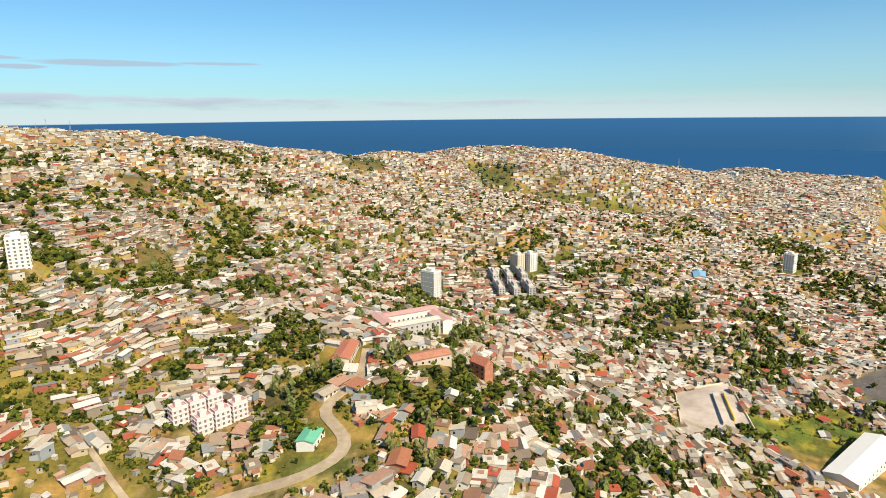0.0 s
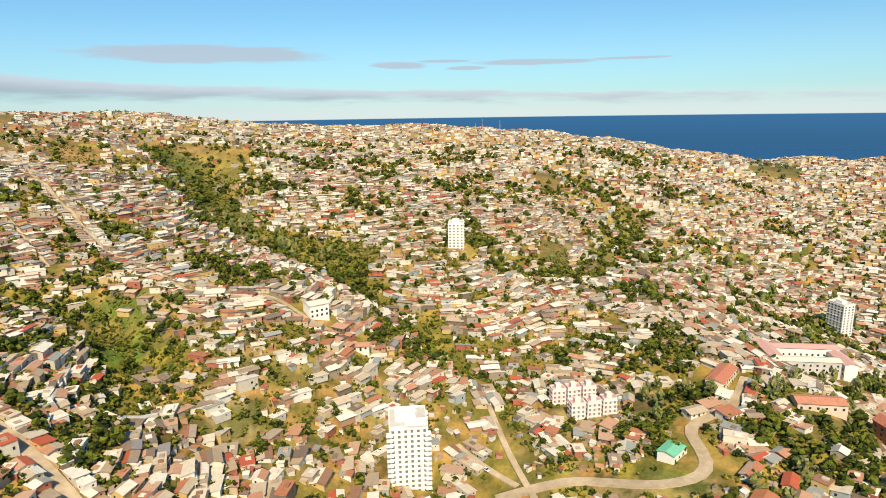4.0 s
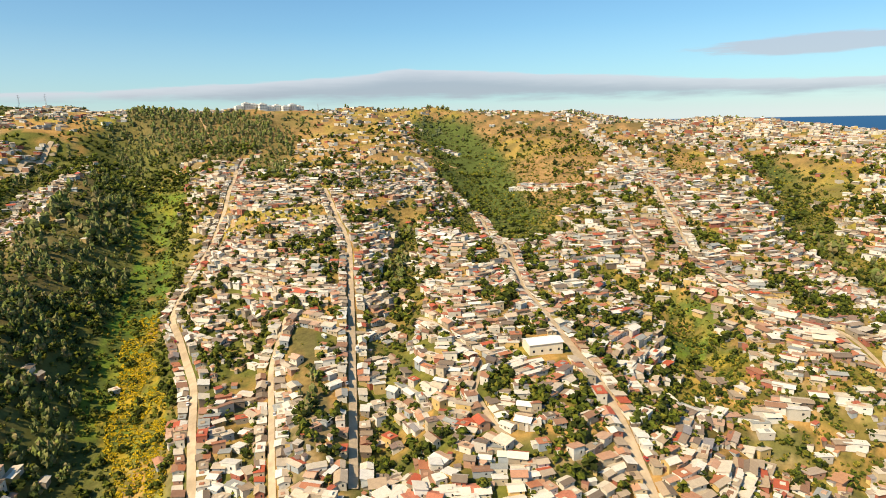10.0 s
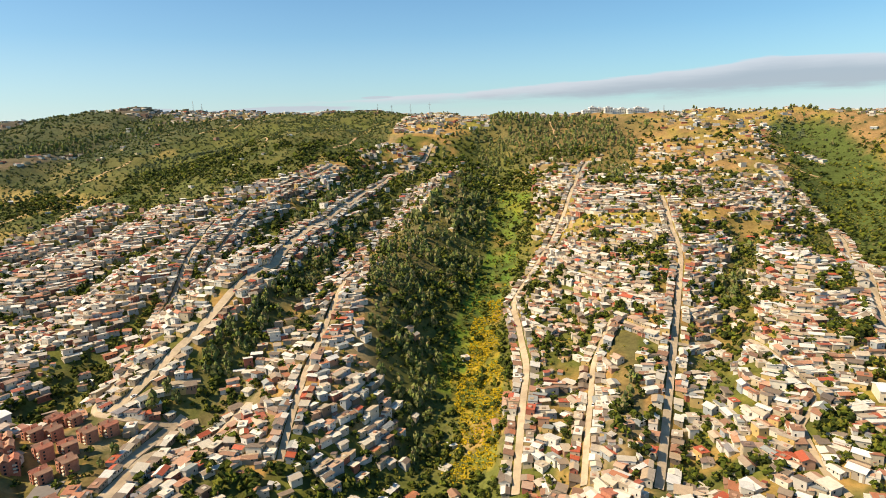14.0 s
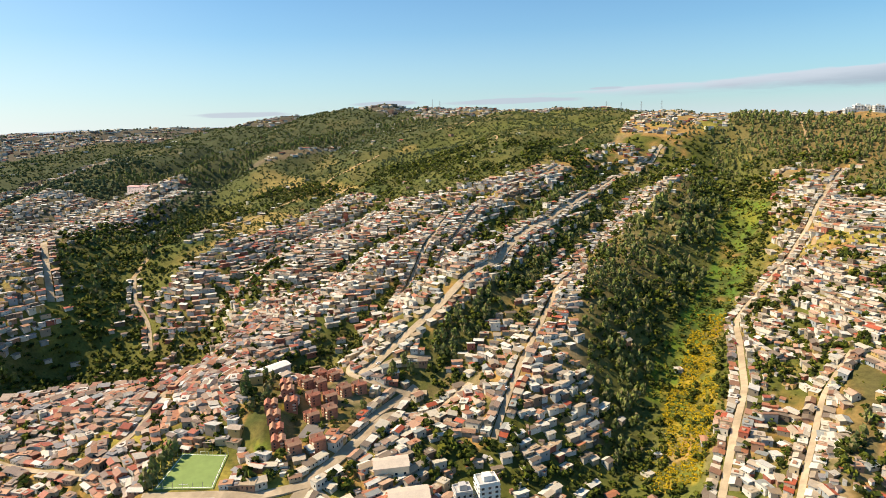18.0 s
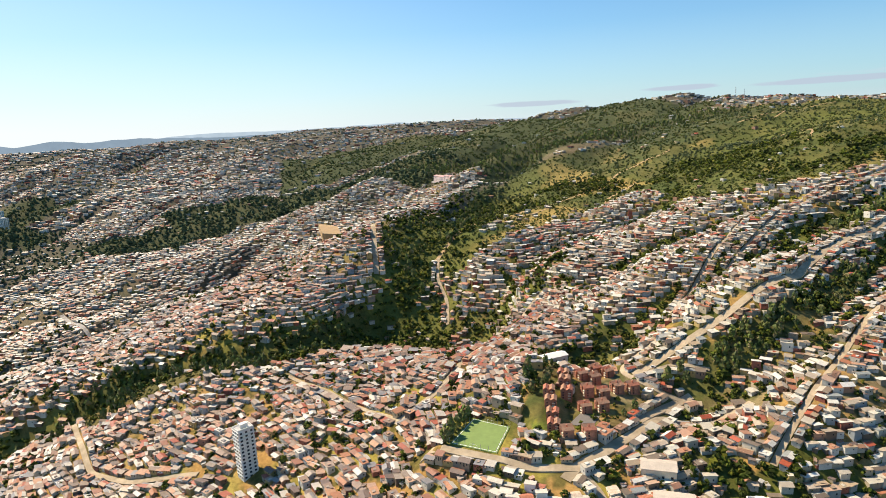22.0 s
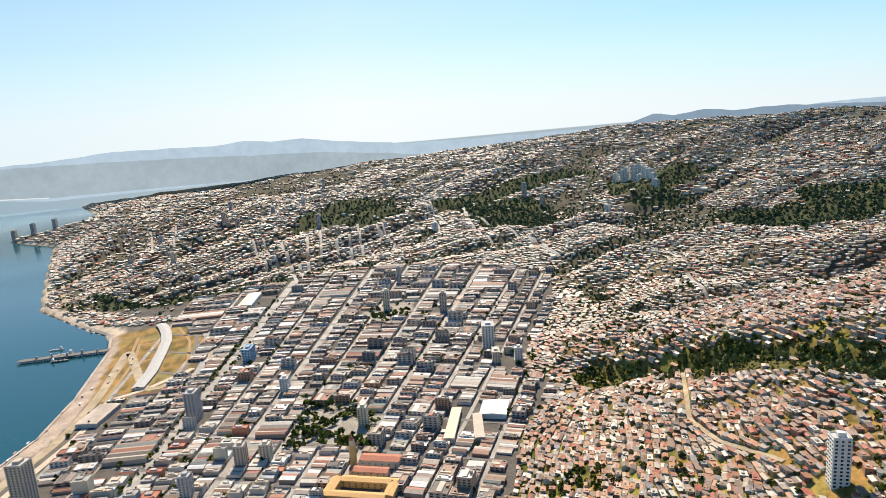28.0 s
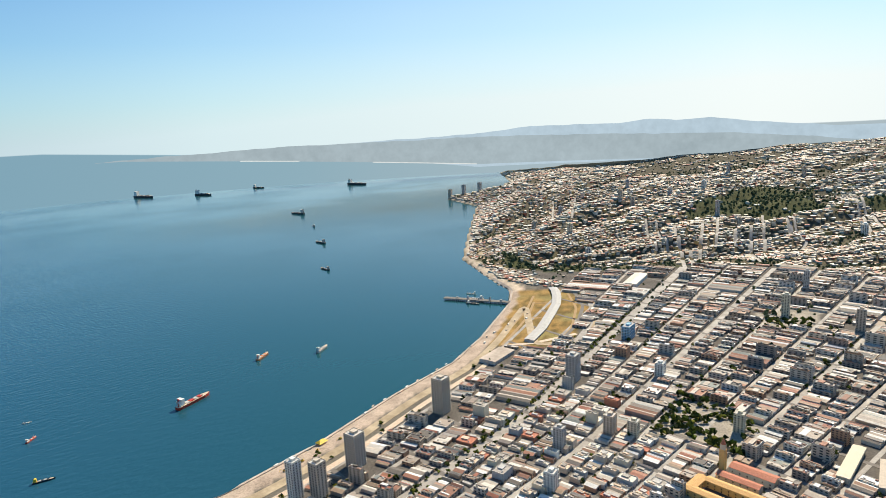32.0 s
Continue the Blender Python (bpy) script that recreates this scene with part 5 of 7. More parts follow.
def build_house(m, wall, roof, label, k, w, d, h):
    """walls, roof, door, windows, plinth; returns the house."""
    t = thing("house", m, label, "house", "hillside houses")
    shape = house_shape(KINDS[k], False)
    scale = np.array([w, d, h])
    for num, name, material in ((0, "body", wall), (1, "roof", roof)):
        s = Shape()
        used = {}
        for faces, ms, out, mo in ((shape.q, shape.mq, s.q, s.mq), (shape.t, shape.mt, s.t, s.mt)):
            for f, fm in zip(faces, ms):
                if fm == num:
                    out.append(tuple(used.setdefault(i, len(used)) for i in f))
                    mo.append(0)
        s.v = [tuple(np.array(shape.v[i]) * scale) for i in sorted(used, key=used.get)]
        part(name, s, material, t)
    pane = Shape().box(-.55, .55, -.06, .06, 0, 1.15).mesh("window", dark_glass)
    sill = Shape().box(-.65, .65, -.12, .12, -.1, 0).mesh("sill", white_m)
    floors = (1.0,) if h < 5 else (0.9, 3.4)
    for z in floors:
        for x, y, a in ((-.28 * w, -d / 2, 0), (.26 * w, -d / 2, 0), (-.25 * w, d / 2, 0), (w / 2, .05 * d, 90), (-w / 2, -.1 * d, 90)):
            if (z < 2 and (x, a) != (.26 * w, 0)) or (z > 2 and y < 0 and a == 0):
                wn_ = part("window", pane, None, t, m=pose(x, y, z, 0, 0, a))
                if a == 0 and y < 0 and x < 0:
                    part("sill", sill, None, wn_)
    part("door", Shape().box(-.48, .48, -.05, .05, 0, 2.05), door_m, t, m=pose(.2 * w, -d / 2, -0.1))
    return t


LOOKS = [(white_m, zinc_m, "white rendered hillside house with a weathered zinc roof"), (cream_m, rust_m, "cream hillside house under a rusty sheet metal roof"),
         (white_m, red_m, "white hillside house with a red tiled roof"), (timber_m, zinc_m, "unpainted timber hillside house with a pale zinc roof"),
         (ochre_m, zinc_m, "ochre painted hillside house with a zinc roof"), (pink_m, rust_m, "faded pink hillside house with a rusty roof"),
         (cream_m, zinc_m, "cream hillside house with a grey metal roof"), (blue_m, zinc_m, "blue painted hillside house with a grey metal roof"),
         (brick_m, red_m, "brick hillside house with a red tiled roof"), (white_m, rust_m, "white hillside house with a patched rusty roof"),
         (cream_m, red_m, "cream walled hillside house with red roof tiles"), (white_m, zinc_m, "two-storey white hillside house with a metal roof")]
MODELS = {}
pick = np.random.default_rng(3)
for k in np.flatnonzero(near):
    look_ = int(pick.choice(12, p=[.22, .07, .1, .06, .05, .04, .17, .02, .03, .06, .06, .12]))
    form = int(kind[k])
    at = pose(bx_[k], by_[k], bz[k] + 0.4, 0, 0, math.degrees(turn[k]))
    if (look_, form) in MODELS:
        copy_thing(MODELS[look_, form], at)
    else:
        wall, roof, label = LOOKS[look_]
        MODELS[look_, form] = build_house(at, wall, roof, label, form, 7.4 - 0.1 * look_, 5.7, 5.4 if look_ in (5, 8, 11) else 3.4)

old = ((bx_ < -230) & (by_ < 330 - .4 * (bx_ + 230)) & (br < 950) & (by_ < 420)) ^ (value_noise(bx_ / 30, by_ / 30, 87) > .86)
for name, m, windows, roof in (("houses_near", (br < 560) & ~near & ~old, True, roofs_m), ("houses_old_quarter", (br < 1300) & ~near & old, True, old_roofs_m),
                               ("houses_middle", (br >= 560) & (br < 900) & ~old, True, roofs_m), ("houses_far", (br >= 1300) | ((br >= 900) & ~old), None, roofs_m)):
    pile = Pile()
    for f in range(4):
        sel = m & (kind == f)
        pile.add(house_shape(KINDS[f], windows), np.c_[bx_[sel], by_[sel], bz[sel] + 0.4], turn[sel], np.c_[wide[sel], deepth[sel], high[sel]])
    tagged(pile.make(name, walls_m, roof, dark_glass), "dense rows of small hillside houses with brown and red roofs" if roof == old_roofs_m else "dense rows of small hillside houses with pale walls and metal roofs", "houses", kind="stuff")
# sheds and lean-tos squeezed in between
k = 20000
r_, a_ = np.sqrt(rng.uniform(235 ** 2, 880 ** 2, k)), rng.uniform(-2.6, 1.6, k)
x, y = -r_ * np.sin(a_), r_ * np.cos(a_)
m = ~inside(x, y, CITY) & ~in_any(x, y, WOODS) & ~in_any(x, y, MEADOWS) & ~in_any(x, y, FOREST) & free_of(x, y, 2) & (street_gap(x, y) > 1.5) & (shore(x, y) > 25) & (ravine_depth(x, y) < 9)
m &= rng.random(k) > .8 * smooth(y, 430, 650) * smooth(x, 120, 380)
x, y = x[m], y[m]
sheds = Pile()
sheds.add(house_shape("shed", False), np.c_[x, y, ground_z(x, y) + .3], rng.uniform(0, 6.3, len(x)), np.c_[rng.uniform(1.6, 4.6, len(x)), rng.uniform(1.5, 3.6, len(x)), rng.uniform(1.6, 2.8, len(x))])
tagged(sheds.make("sheds", walls_m, old_roofs_m, dark_glass), "small sheds and lean-tos with sheet metal roofs", "sheds", kind="stuff")

# ---- the flat town ----
TOWN_OUT = [(-385, -692, 32), (-234, -658, 26), (-172, -630, 18), (-154, -645, 18), (-597, -636, 26), (-915, -298, 28), (-850, -255, 30), (-1102, -431, 18),
            (-1103, -555, 18), (-1296, -597, 14), (-570, -790, 50), (-480, -340, 36), (-520, -345, 28), (-650, -258, 46), (-804, -687, 22), (-1131, -903, 60)]


def block_shape(rows_, cols, clutter):
    """A town building one unit wide, deep and high: 0 walls, 1 roof, 2 glass."""
    s = Shape()
    s.box(-.5, .5, -.5, .5, -.3, 1.0, 0, "bt")
    s.box(-.48, .48, -.48, .48, .93, .955, 1)
    for x0, x1, y0, y1 in ((-.5, .5, -.5, -.47), (-.5, .5, .47, .5), (-.5, -.47, -.47, .47), (.47, .5, -.47, .47)):
        s.box(x0, x1, y0, y1, .95, 1.03, 0, "b")
    for x0, x1, y0, y1, z in clutter:
        s.box(x0, x1, y0, y1, .95, z, 1, "b")
    for r in range(rows_):
        z0 = (r + .3) / rows_ * .93
        z1 = (r + .8) / rows_ * .93
        for c in range(cols):
            a, b = -.5 + (c + .25) / cols, -.5 + (c + .75) / cols
            s.box(a, b, -.506, -.5, z0, z1, 2, "bt234")
            s.box(a, b, .5, .506, z0, z1, 2, "bt124")
            s.box(-.506, -.5, a, b, z0, z1, 2, "bt123")
            s.box(.5, .506, a, b, z0, z1, 2, "bt134")
    return s


lots = []
for (q0, w0), (q1, w1) in zip(AVENUES[:-1], AVENUES[1:]):
    lo, hi = q0 + w0 / 2 + .7, q1 - w1 / 2 - .7
    for s0, s1 in zip(CROSS[:-1], CROSS[1:]):
        # some blocks hold one large hall, the others two rows of narrow buildings back to back
        if rng.random() < .1:
            w = (s1 - s0 - 9) * rng.uniform(.35, .6)
            lots.append((s0 + 4.6 + w / 2, (lo + hi) / 2, w - .4, (hi - lo) * .96, rng.uniform(5, 9), 3))
            first = s0 + 4.6 + w
        else:
            first = s0 + 4.6
        for row in (0, 1):
            s = first
            while s < s1 - 8:
                w = min(rng.choice((rng.uniform(4.5, 8), rng.uniform(8, 14), rng.uniform(14, 24)), p=(.5, .36, .14)), s1 - 4.6 - s)
                d = (hi - lo) / 2 * rng.uniform(0.7, 1.0)
                q = lo + d / 2 if row == 0 else hi - d / 2
                tall = rng.random()
                h = rng.uniform(3.4, 6.6) if tall < .74 else rng.uniform(6.5, 11) if tall < .975 else rng.uniform(14, 22)
                lots.append((s + w / 2, q, w - .3, d, h, (0 if rng.random() < .42 else 1 if w < 15 else 2) if h < 8 else 0))
                s += w
lots = np.array(lots)
roof_kind = lots[:, 5].astype(int)
lx, ly = town(lots[:, 0], lots[:, 1])
stretch = 1 + .00111 * np.clip(lots[:, 0], -250, 1100) * (lots[:, 1] < -320)
lots[:, 3] *= stretch
ok = (rng.random(len(lots)) > .035) & inside(lx, ly, CITY) & (shore(lx, ly) > 58) & ~inside(lx, ly, RAIL) & ~inside(lx, ly, PARK) & ~inside(lx, ly, GARDEN)
for a_, b_, r_ in TOWN_OUT:
    ok &= np.hypot(lx - a_, ly - b_) > r_
lots, lx, ly, roof_kind = lots[ok], lx[ok], ly[ok], roof_kind[ok]
town_turn = np.arctan(lean(lots[:, 1]))
dist = np.hypot(lx + 460, ly + 520)
near_lot = np.zeros(len(lots), bool)
near_lot[np.argsort(dist + 1000 * (roof_kind > 0))[:90]] = True
CLUTTER = [[(-.48, -.1, -.46, .1, 1.06), (.1, .35, .15, .4, 1.04), (.2, .3, -.3, -.2, 1.16)], [(-.48, .48, -.3, -.02, 1.07), (-.3, -.15, .2, .36, 1.13)],
           [(-.4, .4, -.15, .15, 1.06), (-.2, 0, .25, .4, 1.14)], [(-.35, -.2, .2, .35, 1.12), (.2, .3, -.4, .3, 1.05), (0, .1, -.3, -.2, 1.15)]]


def saw_roof(bays):
    """A hall one unit wide, deep and high under several parallel pitched roofs: 0 walls, 1 roof, 2 glass."""
    s = Shape().box(-.5, .5, -.5, .5, -.3, .8, 0, "bt")
    for k in range(bays):
        x0, x1 = -.5 + k / bays, -.5 + (k + 1) / bays
        xm = (x0 + x1) / 2
        for a, b in ((x0, xm), (x1, xm)):
            ring = [(a, -.51, .8), (a, .51, .8), (b, .51, 1.0), (b, -.51, 1.0)]
            s.hexa(ring[::-1] if a < b else ring, [(p, q, r + .02) for p, q, r in (ring[::-1] if a < b else ring)], 1)
        for y in (-.5, .5):
            tri = [(x0, y, .8), (x1, y, .8), (xm, y, .995)]
            s.face(tri if y < 0 else tri[::-1], 0)
        for y in (-.506, .506):
            s.box(xm - .16 / bays, xm + .16 / bays, min(y, y * .98), max(y, y * .98), .25, .62, 2, "bt24")
    return s


pile = Pile()
style = rng.integers(0, 8, len(lots))
for st_ in range(8):
    sel = ~near_lot & (style == st_) & (roof_kind == 0)
    for tall in (0, 1, 2):
        m = sel & (np.digitize(lots[:, 4], (8, 13)) == tall)
        pile.add(block_shape((2, 3, 6)[tall], 3 + st_ % 2, CLUTTER[st_ % 4]), np.c_[lx[m], ly[m], np.full(m.sum(), 5.6)], town_turn[m], lots[m][:, 2:5])
for kind_, bays in ((1, 1), (2, 2), (3, 4)):
    m = ~near_lot & (roof_kind == kind_)
    pile.add(saw_roof(bays), np.c_[lx[m], ly[m], np.full(m.sum(), 5.6)], town_turn[m], lots[m][:, 2:5])
tagged(pile.make("town_buildings", town_walls_m, town_roofs_m, dark_glass), "close-packed low town buildings with patched flat and pitched roofs", "buildings", kind="stuff")

TOWN_LOOKS = [(tan_m, tar_m, "tan low town building with a flat patched roof"), (grey_m, tar_m, "grey concrete town building with a flat roof"),
              (white_m, zinc_m, "white town building with a pale sheet metal roof"), (tan_m, rust_m, "tan town building with a rusty flat roof"),
              (cream_m, tar_m, "cream rendered town building with a patched grey roof"), (grey_m, zinc_m, "grey town building under a pale metal roof"),
              (brick_m, red_m, "brick town building with a dark red roof")]
for k in np.flatnonzero(near_lot):
    s, q, w, d, h = lots[k][:5]
    wall, roof, label = TOWN_LOOKS[(k * 5 + k // 7) % 7]
    t = thing("town_building", pose(lx[k], ly[k], 5.6, 0, 0, math.degrees(town_turn[k])), label, "building", "town buildings")
    part("body", Shape().box(-w / 2, w / 2, -d / 2, d / 2, -1, h, 0, "bt"), wall, t)
    part("roof", Shape().box(-w / 2 + .3, w / 2 - .3, -d / 2 + .3, d / 2 - .3, h - .8, h - .5), roof, t)
    rim = Shape()
    for x0, x1, y0, y1 in ((-w / 2 - .1, w / 2 + .1, -d / 2 - .1, -d / 2 + .25), (-w / 2 - .1, w / 2 + .1, d / 2 - .25, d / 2 + .1), (-w / 2 - .1, -w / 2 + .25, -d / 2 + .25, d / 2 - .25), (w / 2 - .25, w / 2 + .1, -d / 2 + .25, d / 2 - .25)):
        rim.box(x0, x1, y0, y1, h - .9, h + .25)
    part("parapet", rim, wall, t)
    part("roof_shed", Shape().box(-w * .3, w * .12, -d * .34, d * .1, h - .5, h + .9), (tar_m, rust_m, grey_m)[k % 3], t)
    for name, x0, y0 in (("roof_vent", .3, .25), ("water_tank", -.32, -.3)):
        part(name, Shape().tube(w * x0, d * y0, h - .5, h + 1.0, .8, .8), grey_m, t)
    cols = max(2, int(w / 6))
    pane = Shape().box(-.8, .8, -.08, .08, 0, 1.6).mesh("window", dark_glass)
    for f in range(max(1, int(h / 3.6))):
        for c in range(cols):
            for y in (-d / 2, d / 2)[: 2 if f == 0 else 1]:
                part("window", pane, None, t, m=pose(-w / 2 + (c + .5) * w / cols, y, 1.0 + 3.5 * f))

# ---- large buildings ----
def tower(name, x, y, turn_, w, d, floors, wall, label, category="tower block", each=True, storey=2.9, z=None, cols=(4, 3), band=None, group="tower blocks", roof=None, glass=None):
    """A block of flats: body, roof, parapet, lift house, floor bands and windows."""
    z = gz(x, y) if z is None else z
    t = thing(name, pose(x, y, z, 0, 0, turn_), label, category, group)
    h = floors * storey + 1
    part("body", Shape().box(-w / 2, w / 2, -d / 2, d / 2, -6, h, 0, "b"), wall, t)
    rim = Shape()
    for x0, x1, y0, y1 in ((-w / 2, w / 2, -d / 2, -d / 2 + .4), (-w / 2, w / 2, d / 2 - .4, d / 2), (-w / 2, -w / 2 + .4, -d / 2 + .4, d / 2 - .4), (w / 2 - .4, w / 2, -d / 2 + .4, d / 2 - .4)):
        rim.box(x0, x1, y0, y1, h, h + 1)
    part("parapet", rim, wall, t)
    part("lift_house", Shape().box(-w * .2, w * .2, -d * .2, d * .25, h, h + 3.2), wall, t)
    part("roof_deck", Shape().box(-w / 2 + .4, w / 2 - .4, -d / 2 + .4, d / 2 - .4, h, h + .15), roof or grey_m, t)
    glass = glass or dark_glass
    pw, pd = w / cols[0] * .42, d / cols[1] * .42
    a = Shape().box(-pw / 2, pw / 2, -.1, .1, 0, 1.5).mesh("window", glass)
    b = Shape().box(-.1, .1, -pd / 2, pd / 2, 0, 1.5).mesh("window", glass)
    slab = Shape().box(-w / 2 - .35, w / 2 + .35, -d / 2 - .35, d / 2 + .35, 0, .35).mesh("floor_band", band or wall)
    joined = Pile()
    for f in range(floors):
        zf = f * storey + 1.1
        if each or f % 2 == 0:
            part("floor_band", slab, None, t, m=pose(0, 0, zf + 1.65))
        for sgn in (-1, 1):
            for c in range(cols[0]):
                m = pose(-w / 2 + (c + .5) * w / cols[0], sgn * d / 2, zf)
                if each:
                    part("window", a, None, t, m=m)
                else:
                    joined.add(Shape().box(-pw / 2, pw / 2, -.1, .1, 0, 1.5), [m.translation], np.zeros(1), [(1, 1, 1)])
            for c in range(cols[1]):
                m = pose(sgn * w / 2, -d / 2 + (c + .5) * d / cols[1], zf)
                if each:
                    part("window", b, None, t, m=m)
                else:
                    joined.add(Shape().box(-.1, .1, -pd / 2, pd / 2, 0, 1.5), [m.translation], np.zeros(1), [(1, 1, 1)])
    if not each:
        ob = joined.make("glazing", dark_glass)
        ob.parent = t
        tagged(ob, kind="stuff")
    return t


tall_tower = tower("tower_block", 330, 150, 20, 23, 20, 14, white_m, "tall white tower block among hillside houses", z=83, cols=(7, 6), glass=shaded_glass)
part("penthouse", Shape().box(-4, 5, -3, 7, 41.6, 45.4), white_m, tall_tower)
part("water_tank", Shape().tube(6.5, -3, 41.6, 44.2, 2.2, 2.2, n=14), white_m, tall_tower)
part("roof_step", Shape().box(-11.5, -4, -10, 2, 41.6, 43.2), white_m, tall_tower)
for k in range(13):
    for x0, y0 in ((-11.5, -10), (11.5, -10), (-11.5, 10)):
        part("corner_balcony", Shape().box(-1.7, 1.7, -1.7, 1.7, 0, 1.0), white_m, tall_tower, m=pose(x0, y0, 2.7 + 2.9 * k))
tower("tower_block", 622, 190, 10, 17, 15, 9, white_m, "white tower block high on a crowded slope", z=152, cols=(5, 4), glass=shaded_glass)
tower("tower_block", -405, 72, 5, 10, 12, 13, white_m, "slim white tower block with blue-green end wall", z=104, cols=(3, 3), band=white_m)
tower("tower_block", -391, -697, 15, 18, 18, 17, tan_m, "tall cream seafront tower block", z=5.6, cols=(4, 4), band=cream_m)
tower("tower_block", -234, -660, 15, 17, 17, 14, tan_m, "brown concrete seafront tower block", z=5.6, cols=(4, 4), band=grey_m)
tower("tower_block", -172, -632, 15, 14, 13, 14, tan_m, "tan seafront tower block", each=False, z=5.6, cols=(3, 3))
tower("tower_block", -152, -648, 15, 12, 12, 15, white_m, "white and grey striped seafront tower block", each=False, z=5.6, cols=(3, 3), band=grey_m)
tower("tower_block", -597, -640, 15, 20, 15, 14, grey_m, "grey concrete tower block in the flat town", each=False, z=5.6, cols=(5, 3))
tower("office_block", -915, -298, 14, 30, 20, 13, white_m, "wide pale grey office block above low roofs", "office block", z=5.6, cols=(7, 4), each=False, band=grey_m)
tower("office_block", -850, -272, 14, 26, 12, 6, cream_m, "cream office block with dark window bands", "office block", z=5.6, cols=(6, 3), each=False)
tower("office_block", -850, -236, 14, 12, 12, 8, white_m, "small white office block", "office block", z=5.6, cols=(3, 3), each=False)
tower("tower_block", -1102, -431, 14, 15, 14, 13, tan_m, "brown tower block in the flat town", z=5.6, each=False)
tower("tower_block", -1103, -555, 14, 13, 13, 14, cream_m, "slim cream tower block near the square", z=5.6, each=False)
tower("tower_block", -1296, -597, 14, 11, 11, 15, grey_m, "slim dark grey tower block", z=5.6, each=False)
tower("office_block", -804, -690, 14, 28, 14, 8, blue_m, "blue-grey glass office block", "office block", z=5.6, cols=(7, 3), each=False, band=white_m)
for x, y, f, w, m_ in ((-502, -502, 9, 14, tan_m), (-519, -480, 7, 12, cream_m), (-430, -520, 10, 11, grey_m), (-360, -470, 8, 13, white_m), (-700, -560, 7, 16, white_m), (-620, -400, 8, 12, cream_m)):
    tower("town_tower", x, y, 14, w, 12, f, m_, "mid-rise block rising over low town roofs", "tower block", z=5.6, each=False, cols=(3, 3))
for x, y, f, w, m_ in ((-1847, -1467, 13, 16, tan_m), (-1862, -1423, 13, 16, tan_m), (-2053, -1391, 12, 20, grey_m), (-1949, -1145, 17, 13, grey_m), (-1900, -1044, 11, 24, tan_m), (-1939, -1007, 11, 24, tan_m),
                       (-1926, -697, 10, 34, white_m), (-1252, -1137, 10, 16, grey_m), (-1495, -1569, 9, 20, tan_m), (-1441, -1362, 11, 14, cream_m), (-1796, -1712, 9, 18, grey_m), (-2201, -1337, 9, 34, white_m),
                       (-2931, -1269, 16, 20, tan_m), (-2372, -460, 18, 18, grey_m), (-2235, -372, 14, 20, tan_m), (-1994, -132, 12, 22, white_m), (-1960, -120, 8, 30, white_m), (-2204, -1404, 9, 24, cream_m),
                       (-2100, -2540, 16, 24, grey_m), (-2040, -2600, 17, 22, grey_m), (-1990, -2655, 14, 22, tan_m), (-2700, -1500, 16, 20, grey_m), (-3050, -1800, 16, 22, tan_m), (-2500, -1900, 14, 20, grey_m)):
    tower("tower_block", x, y, 25, w, 15, f, m_, "distant apartment tower on a built-up hill", each=False, cols=(4, 3))
for x, y, f in ((-2596, -115, 12), (-2575, -85, 16), (-2561, -70, 18), (-2535, -40, 20), (-2525, -15, 17), (-2480, 0, 13), (-2419, 12, 12), (-2370, 20, 9), (-2323, 28, 10), (-2450, -25, 8)):
    tower("tower_block", x, y, 30, 24, 18, f, white_m, "white tower in a cluster of hilltop flats", each=False, group="hilltop cluster of white towers")
# west side
tower("tower_block", 738, -194, 30, 20, 14, 11, white_m, "white block of flats beside dark trees", cols=(5, 3), each=False)
tower("tower_block", 815, -352, 15, 15, 14, 8, cream_m, "cream tower block with pale end walls", each=False)
tower("tower_block", 812, -370, 15, 15, 14, 8, white_m, "white tower block in a pair", each=False)
tower("tower_block", 728, -774, 20, 15, 14, 9, white_m, "white tower block over low houses", each=False)
tower("tower_block", 1520, -1470, 20, 26, 16, 7, white_m, "white tower on the far hill before the sea", each=False)
for k in range(6):
    x, y = 752 + 46 * (k % 2) - 5.5 * (k // 2), -292 - 14 * (k % 2) - 18.5 * (k // 2)
    tower("slab_block", x, y, -16.4, 42, 8, 4, grey_m, "dark grey slab block in a terrace of flats", "apartment block", each=False, cols=(9, 2), group="terrace of slab blocks", roof=zinc_m)
for k, (x, y) in enumerate(((421, 76), (425, 66.5), (429, 57), (404, 63), (408, 53.5), (412, 44))):
    tower("apartment_block", x, y, -67, 9.0, 7.0, 4, pink_m, "pale pink apartment block in a stepped row", "apartment block", z=gz(x, y) - 2, cols=(3, 2), group="pink apartment blocks", each=True, roof=rose_m, glass=pale_glass)


